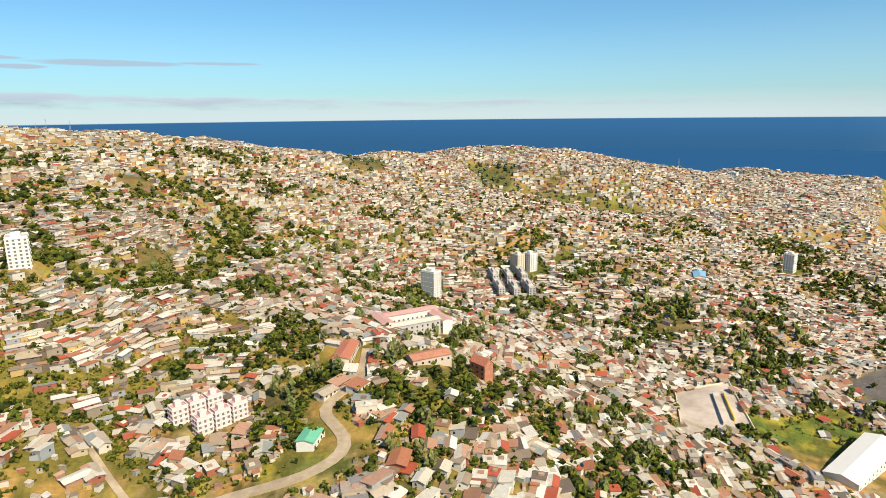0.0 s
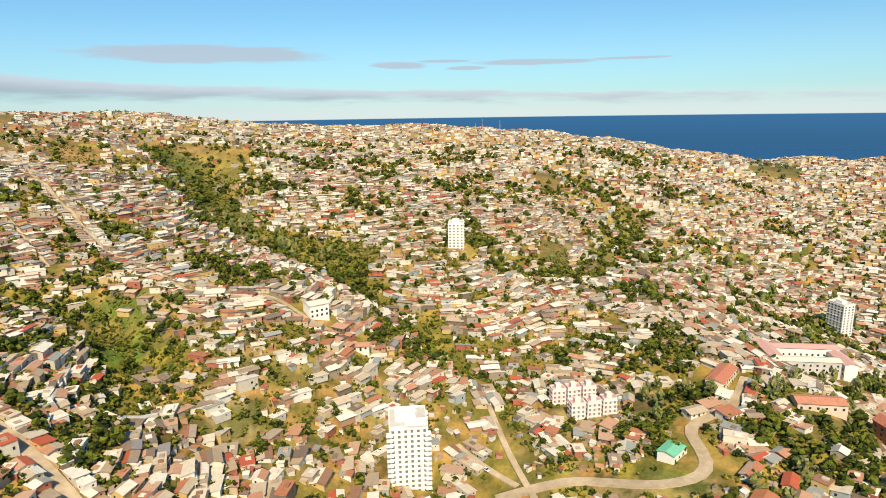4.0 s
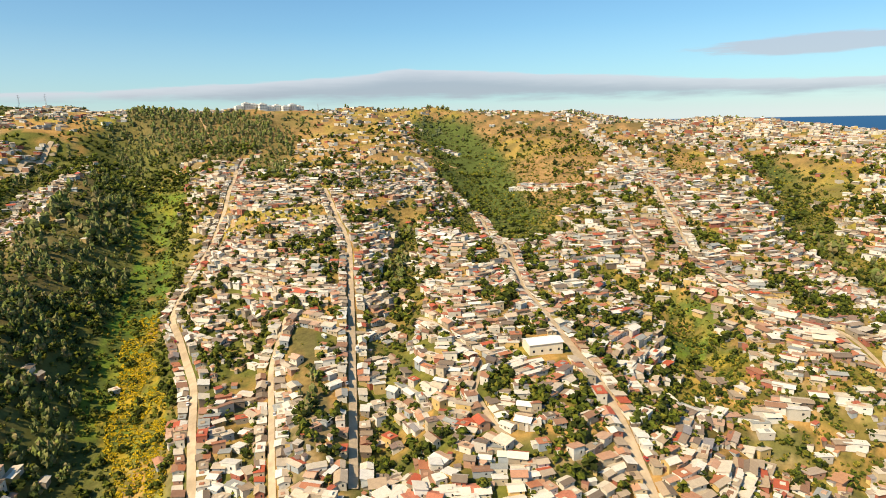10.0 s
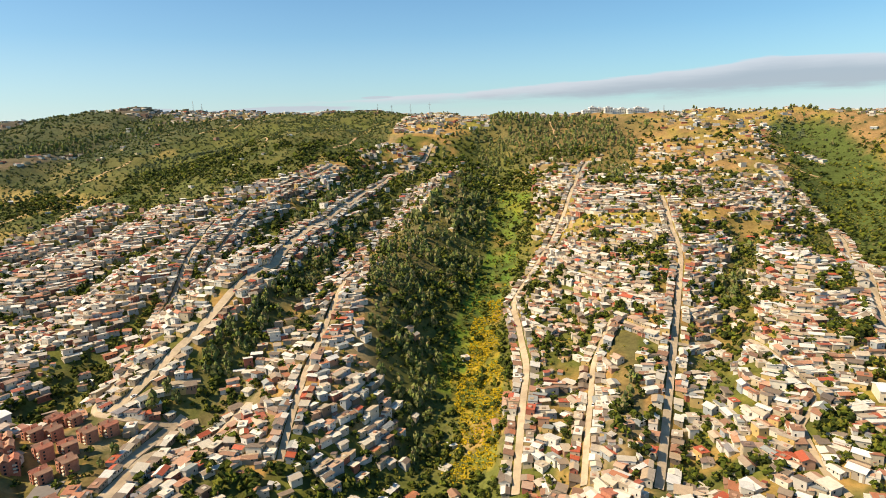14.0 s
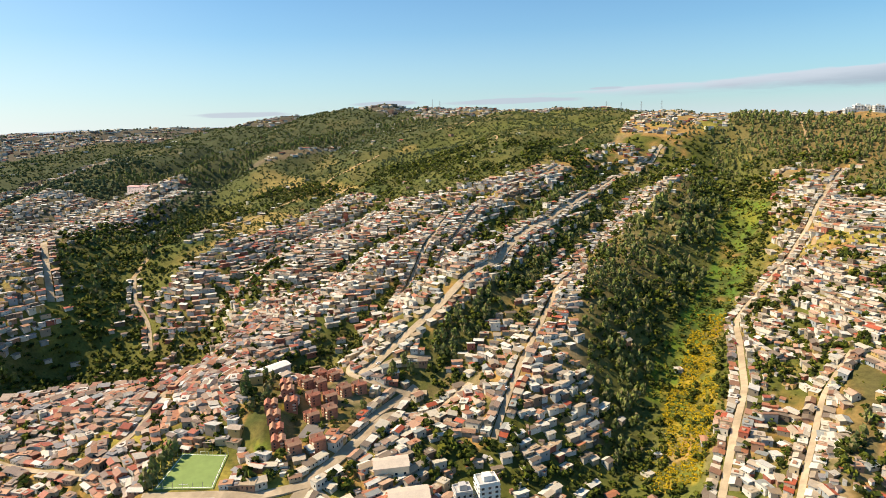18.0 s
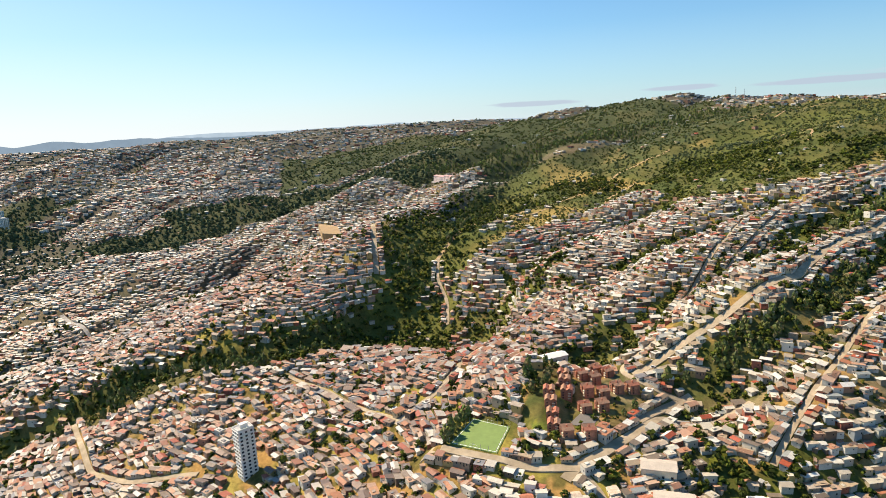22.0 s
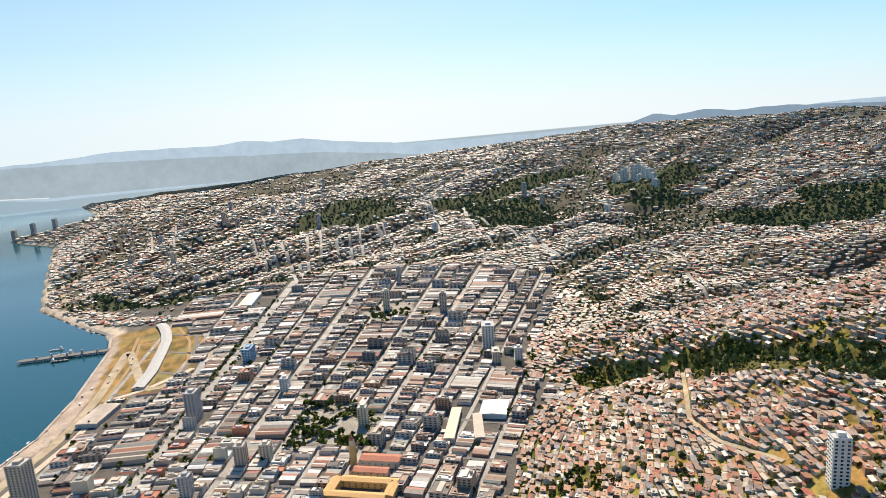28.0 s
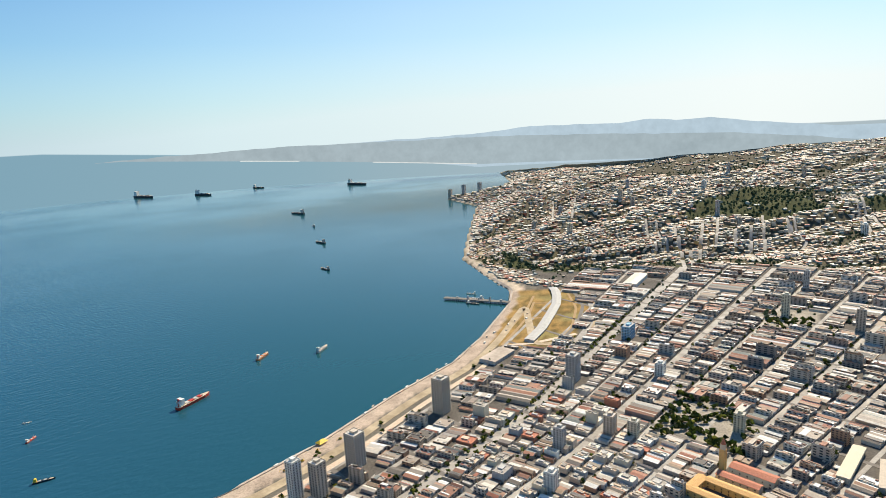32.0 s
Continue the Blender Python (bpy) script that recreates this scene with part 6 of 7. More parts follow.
def hall(name, x, y, turn_, w, d, h, wall, roof, label, category, z=None, ridge=0.25, windows=0):
    """A long hall with a pitched roof."""
    t = thing(name, pose(x, y, gz(x, y) if z is None else z, 0, 0, turn_), label, category)
    s, r = Shape(), Shape()
    top = h + d * ridge / 2
    s.box(-w / 2, w / 2, -d / 2, d / 2, -5, h, 0, "b")
    for x0 in (-w / 2, w / 2):
        s.face([(x0, -d / 2, h), (x0, d / 2, h), (x0, 0, top)])
    part("body", s, wall, t)
    for sg in (-1, 1):
        y0 = sg * (d / 2 + .6)
        r = Shape().hexa([(-w / 2 - .5, y0, h - .1), (w / 2 + .5, y0, h - .1), (w / 2 + .5, 0, top + .1), (-w / 2 - .5, 0, top + .1)],
                         [(-w / 2 - .5, y0, h + .25), (w / 2 + .5, y0, h + .25), (w / 2 + .5, 0, top + .45), (-w / 2 - .5, 0, top + .45)])
        part("roof_slope", r, roof, t)
    pane = Shape().box(-.7, .7, -.1, .1, 0, 1.5).mesh("window", dark_glass)
    for f in range(max(1, int(h / 3.4))):
        for k in range(windows):
            for sg in (-1, 1):
                part("window", pane, None, t, m=pose(-w / 2 + (k + .5) * w / windows, sg * d / 2, 1 + 3.3 * f))
    return t


hall("school_wing", 508, -94, -83, 46, 9, 8, grey_m, zinc_m, "grey school wing with open galleries", "school", z=99, windows=10)
hall("school_wing", 541, -101, -83, 50, 10, 10, white_m, rose_m, "white school wing with a faded rose roof", "school", z=95, windows=12)
hall("school_wing", 523, -73, 7, 30, 9, 9, white_m, rose_m, "white school end wing with a rose roof", "school", z=99, windows=7)
hall("school_wing", 528, -124, 7, 32, 9, 9, white_m, rose_m, "long white school wing facing a yard", "school", z=94, windows=7)
hall("red_roofed_block", 450, -28, -25, 32, 11, 7.5, cream_m, red_m, "long cream block under a red tiled roof", "building", windows=8)
hall("red_roofed_block", 428, -79, -85, 28, 12, 4.5, tan_m, brick_m, "broad hall with a rust-red roof beside trees", "building", windows=6)
hall("church", 420, -114, 20, 14, 8, 11, brick_m, red_m, "small red brick church with a steep roof", "church", ridge=1.0, windows=3)
hall("warehouse", 330, -375, -72, 82, 22, 9, white_m, white_m, "long white warehouse with a pale roof", "warehouse", windows=10)
hall("green_roofed_house", 356, 12, -30, 14, 9, 5, white_m, mint_m, "white house with a bright green roof", "house", windows=3)
hall("warehouse", 211, 335, -10, 22, 12, 6, cream_m, white_m, "cream workshop with a pale sheet roof", "warehouse", windows=4)
hall("hall_building", 410, 240, -40, 14, 11, 9, white_m, zinc_m, "white three-storey block on a slope", "building", windows=4)
hall("blue_roofed_hall", 720, -590, -40, 34, 16, 7, white_m, blue_m, "white hall with a bright blue roof", "building", windows=5)
hall("school_wing", -1230, 910, -8, 62, 20, 12, pink_m, rose_m, "long pale pink building on a ridge", "building", windows=10)
hall("school_wing", -1180, 895, -8, 40, 16, 14, pink_m, rose_m, "pale pink hall at the end of a ridge", "building", windows=6)
hall("shed", -307, 297, 75, 22, 10, 5, grey_m, white_m, "open shed with a white curved roof under a bare cliff", "shed", windows=3)
hall("villa", -152, 225, 35, 22, 14, 7, cream_m, tan_m, "large cream villa with a tan hipped roof", "house", windows=5)
hall("villa", -172, 240, 35, 20, 12, 6, cream_m, tan_m, "low cream house with a tan roof", "house", windows=4)
hall("station_hall", -580, -788, 15, 62, 30, 7, grey_m, quay_m, "broad low hall with a pale flat roof by the quay", "hall", z=5.0, ridge=0.05, windows=8)
hall("depot", -1131, -903, 20, 105, 30, 9, white_m, zinc_m, "long pale depot below the hill", "depot", z=6, ridge=0.1, windows=14)
shed_line = [(-670, -802), (-732, -830), (-813, -879), (-868, -914), (-912, -951), (-945, -985), (-962, -1008)]
rail_shed = thing("rail_shed", pose(0, 0, 5.6), "very long curved grey rail shed on dry ground", "shed")
for k, ((x0, y0), (x1, y1)) in enumerate(zip(shed_line, shed_line[1:])):
    u = Vector((x1 - x0, y1 - y0, 0)).normalized()
    n_ = Vector((-u.y, u.x, 0)) * 8.5
    a_, b_ = Vector((x0, y0, 0)), Vector((x1, y1, 0))
    part("wall", Shape().hexa([tuple(p) for p in (a_ + n_, a_ - n_, b_ - n_, b_ + n_)], [tuple(p + Vector((0, 0, 4.4))) for p in (a_ + n_, a_ - n_, b_ - n_, b_ + n_)][:4], 0, "bt"), grey_m, rail_shed)
    m_ = n_ * 1.15
    for sg in (-1, 1):
        low = [a_ + m_ * sg + Vector((0, 0, 4.2)), b_ + m_ * sg + Vector((0, 0, 4.2)), b_ + Vector((0, 0, 5.8)), a_ + Vector((0, 0, 5.8))]
        low = low if sg < 0 else low[::-1]
        part("roof_slope", Shape().hexa([tuple(p) for p in low], [tuple(p + Vector((0, 0, .3))) for p in low]), grey_m, rail_shed)
for x, y, a_, w in ((-461, -341, 94, 66), (-489, -336, 94, 64), (-474, -372, 4, 28), (-477, -307, 4, 26)):
    hall("convent_wing", x, y, a_, w, 10, 8, ochre_m, clay_m, "ochre convent wing with an orange tiled roof", "convent", z=5.6, windows=9 if w > 40 else 4)
hall("convent_church", -531, -340, 94, 46, 15, 9, cream_m, red_m, "long convent church under a dark red roof", "church", z=5.6, windows=6)
hall("convent_church", -509, -345, 94, 44, 11, 7, tan_m, red_m, "low convent hall with a red tiled roof", "church", z=5.6, windows=6)
bell = thing("bell_tower", pose(-527, -372, 5.6, 0, 0, 4), "ochre bell tower of a convent church", "bell tower")
part("shaft", Shape().box(-3, 3, -3, 3, 0, 24), ochre_m, bell)
part("belfry", Shape().box(-2.4, 2.4, -2.4, 2.4, 24, 30), cream_m, bell)
part("spire", Shape().tube(0, 0, 30, 37, 2.8, .2, n=8), red_m, bell)
for x, y, a_, w, d, m_, label in ((-676, -239, 5, 40, 34, white_m, "broad white sheet-roofed market hall"), (-628, -282, 8, 80, 12, cream_m, "long cream hall with a pale roof"), (-626, -249, 16, 62, 11, tan_m, "long tan hall with a flat roof")):
    hall("market_hall", x, y, a_, w, d, 7, m_, m_, label, "hall", z=5.6, ridge=.06, windows=7)

# white buildings and masts along the crest
for k in range(9):
    x, y = 155 + k * 15, 1318 + 6 * (k % 3)
    tower("crest_block", x, y, 10, 15, 12, 2 + k % 2, white_m, "white apartment block along the crest", "apartment block", each=False, cols=(3, 3), group="white blocks on the crest", z=gz(x, y) + 1)
tank = thing("water_tower", pose(750, 1067, gz(750, 1067)), "white water tower on a ridge", "water tower")
part("shaft", Shape().tube(0, 0, -2, 12, 2.2, 2.0), white_m, tank)
part("tank", Shape().tube(0, 0, 12, 17, 4.6, 4.8, n=12), white_m, tank)


def mast(x, y, h, label, arms):
    t = thing("lattice_mast", pose(x, y, gz(x, y)), label, "mast", "masts on the skyline")
    for a, b in ((-1, -1), (1, -1), (1, 1), (-1, 1)):
        w = h * .05
        part("leg", Shape().hexa([(a * w - .15, b * w - .15, -1), (a * w + .15, b * w - .15, -1), (a * w + .15, b * w + .15, -1), (a * w - .15, b * w + .15, -1)],
                                 [(a * .3 - .1, b * .3 - .1, h), (a * .3 + .1, b * .3 - .1, h), (a * .3 + .1, b * .3 + .1, h), (a * .3 - .1, b * .3 + .1, h)]), steel_m, t)
    for k in range(4):
        w = h * .05 * (1 - (k + .6) / 5) + .3
        part("brace", Shape().box(-w, w, -w, w, h * (k + .6) / 5, h * (k + .6) / 5 + .25), steel_m, t)
    for k in range(arms):
        part("crossarm", Shape().box(-4 + k, 4 - k, -.15, .15, h * (.72 + .12 * k), h * (.72 + .12 * k) + .3), steel_m, t)


for x, y, h, arms in ((1508, 330, 26, 0), (1515, 290, 24, 0), (1495, 345, 18, 0), (-880, 1690, 34, 0), (-860, 1700, 28, 0), (-244, 1555, 28, 3), (-300, 1600, 26, 3), (-190, 1500, 28, 3), (-346, 1643, 26, 3), (785, 1040, 22, 0), (1400, -1150, 30, 0), (330, 1400, 22, 0)):
    mast(x, y, h, "steel lattice mast on the skyline" if not arms else "power line pylon on the ridge", arms)

# ---- brick estate, playing field ----
BRICKS = [(-273, 271, 38), (-265, 263, 38), (-257, 256, 38), (-262, 243, 40), (-254, 236, 40), (-246, 229, 40), (-236, 219, 40), (-225, 219, -35), (-216, 230, -35), (-240, 255, -28), (-233, 265, -28),
          (-250, 270, -30), (-243, 279, -30), (-242, 294, -25), (-236, 304, -25), (-268, 285, -20), (-260, 290, -20), (-274, 309, -15), (-265, 312, -15)]
for k, (x, y, a0) in enumerate(BRICKS):
    z = max(gz(x, y), 150.5)
    h = 7.4 if k % 3 else 6.4
    t = thing("brick_apartments", pose(x, y, z, 0, 0, a0) @ Matrix.Scale(.84, 4), "red brick apartment block with gabled tile roofs", "apartment block", "brick estate")
    part("body", Shape().box(-4.6, 4.6, -3.6, 3.6, -7, h, 0, "b"), brick_m, t)
    part("bay", Shape().box(-4.9, -.6, -4.7, -3.6, -7, h + .5, 0, "b"), brick_m, t)
    part("bay", Shape().box(.9, 4.9, 3.6, 4.6, -7, h + .3, 0, "b"), brick_m, t)
    for x0, x1, rise in ((-5.1, -.1, 2.1), (-.1, 5.1, 1.6)):
        xm = (x0 + x1) / 2
        for a, b in ((x0, xm), (x1, xm)):
            ring = [(a, -5.0, h + .4), (a, 4.9, h + .4), (b, 4.9, h + .4 + rise), (b, -5.0, h + .4 + rise)]
            ring = ring[::-1] if a < b else ring
            part("roof_slope", Shape().hexa(ring, [(p, q, r + .3) for p, q, r in ring]), clay_tiles_m if (k + (x0 > -1)) % 3 else red_m, t)
        gable = Shape()
        for y0 in (-3.6, 3.6):
            tri = [(x0 + .4, y0, h), (x1 - .4, y0, h), (xm, y0, h + rise)]
            gable.face(tri if y0 < 0 else tri[::-1])
        part("gable", gable, brick_m, t)
    part("chimney", Shape().box(-.6, .3, -.5, .5, h, h + 3.2), brick_m, t)
    pane = Shape().box(-.6, .6, -.1, .1, 0, 1.2).mesh("window", dark_glass)
    rail = Shape().box(-1.1, 1.1, -.5, .5, 0, .9).mesh("balcony", cream_m)
    for f in range(3):
        zf = .5 + 2.3 * f
        for x0, y0, a in ((-2.7, -4.7, 0), (3.4, -3.6, 0), (-3.2, 3.6, 0), (2.8, 4.6, 0), (4.6, -1.2, 90), (-4.6, 1.0, 90)):
            part("window", pane, None, t, m=pose(x0, y0, zf, 0, 0, a))
        part("balcony", rail, None, t, m=pose(2.3, -4.0, zf - .7))
        part("balcony", rail, None, t, m=pose(-1.2, 4.0, zf - .7))


def sheet(name, ring, material, label, category, lift=0.6, level=None):
    """A flat yard or field with a rim of earth under it."""
    z = max(gz(x, y) for x, y in ring) + lift if level is None else level
    v = [(x, y, z) for x, y in ring] + [(x, y, z - 14) for x, y in ring]
    n = len(ring)
    bm = bmesh.new()
    vs = [bm.verts.new(p) for p in v]
    bm.faces.new(vs[:n])
    for k in range(n):
        bm.faces.new((vs[k], vs[n + k], vs[n + (k + 1) % n], vs[(k + 1) % n]))
    bmesh.ops.recalc_face_normals(bm, faces=bm.faces)
    me = bpy.data.meshes.new(name)
    bm.to_mesh(me)
    me.materials.append(material)
    return tagged(new(name, me), label, category, kind="structure"), z


FIELD = [(-292, 197), (-265, 207), (-246, 177), (-276, 163)]
_, field_z = sheet("playing_field", FIELD, turf_m, "green artificial turf football pitch", "sports field", level=147.4)
fx, fy = [sum(p[k] for p in FIELD) / 4 for k in (0, 1)]
lines = Shape()
for k in range(4):
    (x0, y0), (x1, y1) = FIELD[k], FIELD[(k + 1) % 4]
    d = math.hypot(x1 - x0, y1 - y0)
    nx, ny = -(y1 - y0) / d * .2, (x1 - x0) / d * .2
    p = [(fx + (a - fx) * .93, fy + (b - fy) * .93) for a, b in ((x0, y0), (x1, y1))]
    lines.hexa([(p[0][0] - nx, p[0][1] - ny, field_z), (p[1][0] - nx, p[1][1] - ny, field_z), (p[1][0] + nx, p[1][1] + ny, field_z), (p[0][0] + nx, p[0][1] + ny, field_z)],
               [(p[0][0] - nx, p[0][1] - ny, field_z + .03), (p[1][0] - nx, p[1][1] - ny, field_z + .03), (p[1][0] + nx, p[1][1] + ny, field_z + .03), (p[0][0] + nx, p[0][1] + ny, field_z + .03)])
tagged(new("trim", lines.mesh("trim", line_m)), "white painted pitch lines", "markings", kind="structure")
for (x0, y0), (x1, y1) in ((FIELD[0], FIELD[1]), (FIELD[2], FIELD[3])):
    mx, my = (x0 + x1) / 2 * .94 + fx * .06, (y0 + y1) / 2 * .94 + fy * .06
    t = thing("goal", pose(mx, my, field_z, 0, 0, math.degrees(math.atan2(y1 - y0, x1 - x0))), "white football goal on green turf", "goal", "football goals")
    part("crossbar", Shape().box(-2.5, 2.5, -.06, .06, 2.0, 2.12), line_m, t)
    for a in (-2.5, 2.5):
        part("post", Shape().box(a - .06, a + .06, -.06, .06, 0, 2.1), line_m, t)
fence = thing("fence", pose(0, 0, field_z), "tall mesh fence round a football pitch", "fence")
for k in range(4):
    (x0, y0), (x1, y1) = FIELD[k], FIELD[(k + 1) % 4]
    for f in range(6):
        part("post", Shape().box(-.08, .08, -.08, .08, -1, 4), steel_m, fence, m=pose(x0 + (x1 - x0) * f / 6, y0 + (y1 - y0) * f / 6, 0))
sheet("pavement", COURT, quay_m, "walled paved yard with parked cars", "yard", 0.4, 29.4)
yard = thing("yard_wall", pose(0, 0, 29.4), "pale rendered walls round a paved yard", "wall")
yard_a, yard_b, yard_c, yard_d = [Vector(p) for p in COURT]


def in_yard(u, v):
    return tuple((yard_a.lerp(yard_b, u)).lerp(yard_d.lerp(yard_c, u), v))


for k, ((x0, y0), (x1, y1)) in enumerate([(COURT[k], COURT[(k + 1) % 4]) for k in range(4)] + [(in_yard(.62, .22), in_yard(.6, .86)), (in_yard(.8, .24), in_yard(.78, .8)), (in_yard(.62, .22), in_yard(.78, .23))]):
    u_ = Vector((x1 - x0, y1 - y0, 0)).normalized()
    n_ = Vector((-u_.y, u_.x, 0)) * .35
    a_, b_ = Vector((x0, y0, -1)), Vector((x1, y1, -1))
    ring = [tuple(p) for p in (a_ + n_, a_ - n_, b_ - n_, b_ + n_)]
    part("wall", Shape().hexa(ring, [(p[0], p[1], 1.3 if k < 4 else 2.6) for p in ring]), yellow_m if k == 5 else cream_m if k < 4 else grey_m, yard)
sheet("pavement", [(-235, 233), (-222, 240), (-228, 256), (-240, 250)], asphalt_m, "grey car park inside a brick estate", "car park", 0.3)
sheet("dirt_pitch", [(-985, 432), (-930, 440), (-850, 405), (-885, 388)], dirt_m, "bare earth football ground on a ridge", "sports field", 1.0)
sheet("pavement", [(-1140, -450), (-1200, -470), (-1215, -410), (-1150, -395)], quay_m, "pale paved square", "square", 0.3)

# white and grey block at the foot of the terraces
tower("apartment_block", -118, 254, 40, 12, 11, 6, white_m, "white block of flats with grey flat roof", "apartment block", z=122, cols=(3, 3))
tower("apartment_block", -130, 247, 40, 10, 9, 4, grey_m, "low grey block joined to white flats", "apartment block", z=123, cols=(3, 2))

# ---- pier ----
pier = thing("pier", pose(-790, -1080, 0, 0, 0, math.degrees(math.atan2(-134, 71))), "long dark concrete pier on piles", "pier")
L_ = 156
part("deck", Shape().box(-L_ / 2, L_ / 2, -7, 7, 3.4, 4.6), asphalt_m, pier)
for k in range(16):
    for sgn in (-5, 5):
        part("pile", Shape().tube(-L_ / 2 + 5 + k * 9.5, sgn, -6, 3.4, .7, .7, n=6), hull_dark, pier)
for k in range(5):
    part("crane_stub", Shape().box(-60 + k * 26, -57 + k * 26, -2, 2, 4.6, 9 + 3 * (k % 2)), steel_m, pier)

# ---- machines and stacks on the quay ----
for k, (x, y, a0) in enumerate(((-190, -712, 20), (-215, -722, 50), (-165, -706, -15), (-250, -728, 15))):
    t = thing("excavator", pose(x, y, gz(x, y), 0, 0, a0), "yellow excavator working on the quay", "excavator", "quay machines")
    for sg in (-1.1, 1.1):
        part("track", Shape().box(-2, 2, sg - .35, sg + .35, 0, .9), hull_dark, t)
    part("body", Shape().box(-1.8, 1.4, -1.2, 1.2, .9, 2.4), yellow_m, t)
    part("cabin", Shape().box(0, 1.5, .1, 1.1, 2.4, 3.4), dark_glass, t)
    part("boom", Shape().hexa([(1.2, -.3, 1.6), (1.7, -.3, 1.6), (1.7, .1, 1.6), (1.2, .1, 1.6)], [(4.6, -.2, 4.6), (5.0, -.2, 4.4), (5.0, 0, 4.4), (4.6, 0, 4.6)]), yellow_m, t)
    part("arm", Shape().hexa([(4.6, -.2, 4.6), (5.0, -.2, 4.4), (5.0, 0, 4.4), (4.6, 0, 4.6)], [(6.2, -.2, 1.0), (6.5, -.2, 1.0), (6.5, 0, 1.0), (6.2, 0, 1.0)]), yellow_m, t)
tent = thing("marquee", pose(-228, -736, gz(-228, -736), 0, 0, 15), "bright yellow marquee at the water's edge", "tent")
part("canopy", Shape().hexa([(-7, -5, 3), (7, -5, 3), (7, 5, 3), (-7, 5, 3)], [(-3, -.5, 6), (3, -.5, 6), (3, .5, 6), (-3, .5, 6)]), yellow_m, tent)
for sx in (-6.5, 6.5):
    for sy in (-4.5, 4.5):
        part("pole", Shape().tube(sx, sy, 0, 3, .12, .12, n=6), steel_m, tent)
for k in range(26):
    q = 150 + 26 * k
    x, y = -q * .958 - 20, -702 - q * .27 + 14 * (k % 3 == 0)
    t = thing("container", pose(x, y, gz(x, y), 0, 0, 16 + 6 * (k % 4)), "rust-red container on the quay" if k % 2 else "white container on the quay", "container", "quay containers")
    part("box", Shape().box(-3, 3, -1.2, 1.2, .1, 2.6), rust_m if k % 2 else white_m, t)
    part("door", Shape().box(3, 3.06, -1.1, 1.1, .2, 2.5), grey_m, t)

# ---- trees ----
def clumps(n, spread, high, low, size, seed, flat=0.8, sides=3):
    """A ragged crown of many small leaf clumps."""
    g = np.random.default_rng(seed)
    s = Shape()
    base = np.array([(math.cos(k * math.tau / sides), math.sin(k * math.tau / sides), 0) for k in range(sides)] + [(0, 0, 1), (0, 0, -1)], float)
    faces = [(k, (k + 1) % sides, sides) for k in range(sides)] + [((k + 1) % sides, k, sides + 1) for k in range(sides)]
    for _ in range(n):
        while True:
            p = g.uniform(-1, 1, 3)
            if 0.25 < p @ p < 1:
                break
        c = np.array([p[0] * spread, p[1] * spread, low + (p[2] + 1) / 2 * (high - low)])
        c[:2] *= 1 - 0.45 * max(0, p[2])
        a, b = g.uniform(0, math.tau), g.uniform(-.7, .7)
        r = np.array([[math.cos(a), -math.sin(a), 0], [math.sin(a), math.cos(a), 0], [0, 0, 1]]) @ np.array([[1, 0, 0], [0, math.cos(b), -math.sin(b)], [0, math.sin(b), math.cos(b)]])
        v = (base * g.uniform(.7, 1.3, (sides + 2, 1)) * size * (1, 1, flat)) @ r.T + c
        k = len(s.v)
        s.v += [tuple(q) for q in v]
        s.t += [tuple(k + i for i in f) for f in faces]
        s.mt += [0] * len(faces)
    return s


def trunk(h, r, limbs, seed):
    g = np.random.default_rng(seed)
    s = Shape().tube(0, 0, -1.5, h, r, r * .45, n=7)
    for _ in range(limbs):
        a, z = g.uniform(0, math.tau), h * g.uniform(.5, .85)
        d = h * g.uniform(.2, .35)
        x, y = math.cos(a) * d, math.sin(a) * d
        w = r * .3
        s.hexa([(-w, -w, z), (w, -w, z), (w, w, z), (-w, w, z)], [(x - w * .4, y - w * .4, z + d), (x + w * .4, y - w * .4, z + d), (x + w * .4, y + w * .4, z + d), (x - w * .4, y + w * .4, z + d)])
    return s


# places: woods, ravines, gaps among houses, the town square
tx = []
for lo, hi, gap in ((-1, 230, 8.0), (230, 700, 6.5), (700, 1200, 8.5), (1200, 2200, 13.0), (2200, 3800, 20.0)):
    k = int(hi / gap)
    gi, gj = np.meshgrid(np.arange(-k, k + 1), np.arange(-k, k + 1), indexing="ij")
    x = gi * gap + rng.uniform(-.5, .5, gi.shape) * gap
    y = gj * gap + rng.uniform(-.5, .5, gi.shape) * gap
    m = (np.hypot(x, y) > lo) & (np.hypot(x, y) <= hi)
    tx.append(np.c_[x[m], y[m], np.full(m.sum(), gap)])
t0 = np.concatenate(tx)
x, y, gap = t0.T
built = in_any(x, y, BUILT) | in_any(x, y, CORE)
wood, deep, grass = in_any(x, y, WOODS) & ~built, ravine_depth(x, y) * (1 - .7 * built), in_any(x, y, MEADOWS)
heath = in_any(x, y, HEATH)
heath &= ~in_any(x, y, CORE)
east_far = (x < -600) & (np.hypot(x, y) > 1500)
far_town = np.hypot(x, y) > 1200
p = np.where(grass, 0.12, np.where(heath, np.where(east_far, .3, 0.3 * (value_noise(x / 130, y / 130, 51) > .68)), np.where(wood, np.where(x * x + y * y < 1.2e6, .42 * (value_noise(x / 26, y / 26, 52) > .34), .92), np.where(deep > 12, np.where(far_town, .7, 0.34), np.where(far_town, 0.03, np.where(x > 220, .11, .07))))))
scarp = (line_gap(x, y, CITY + CITY[:1]) < 60) & ~inside(x, y, CITY) & (x < -900) & (y < -740) & (value_noise(x / 140, y / 140, 61) > .3)
p = np.where(in_any(x, y, FOREST), .5 * (value_noise(x / 20, y / 20, 53) > .3), p)
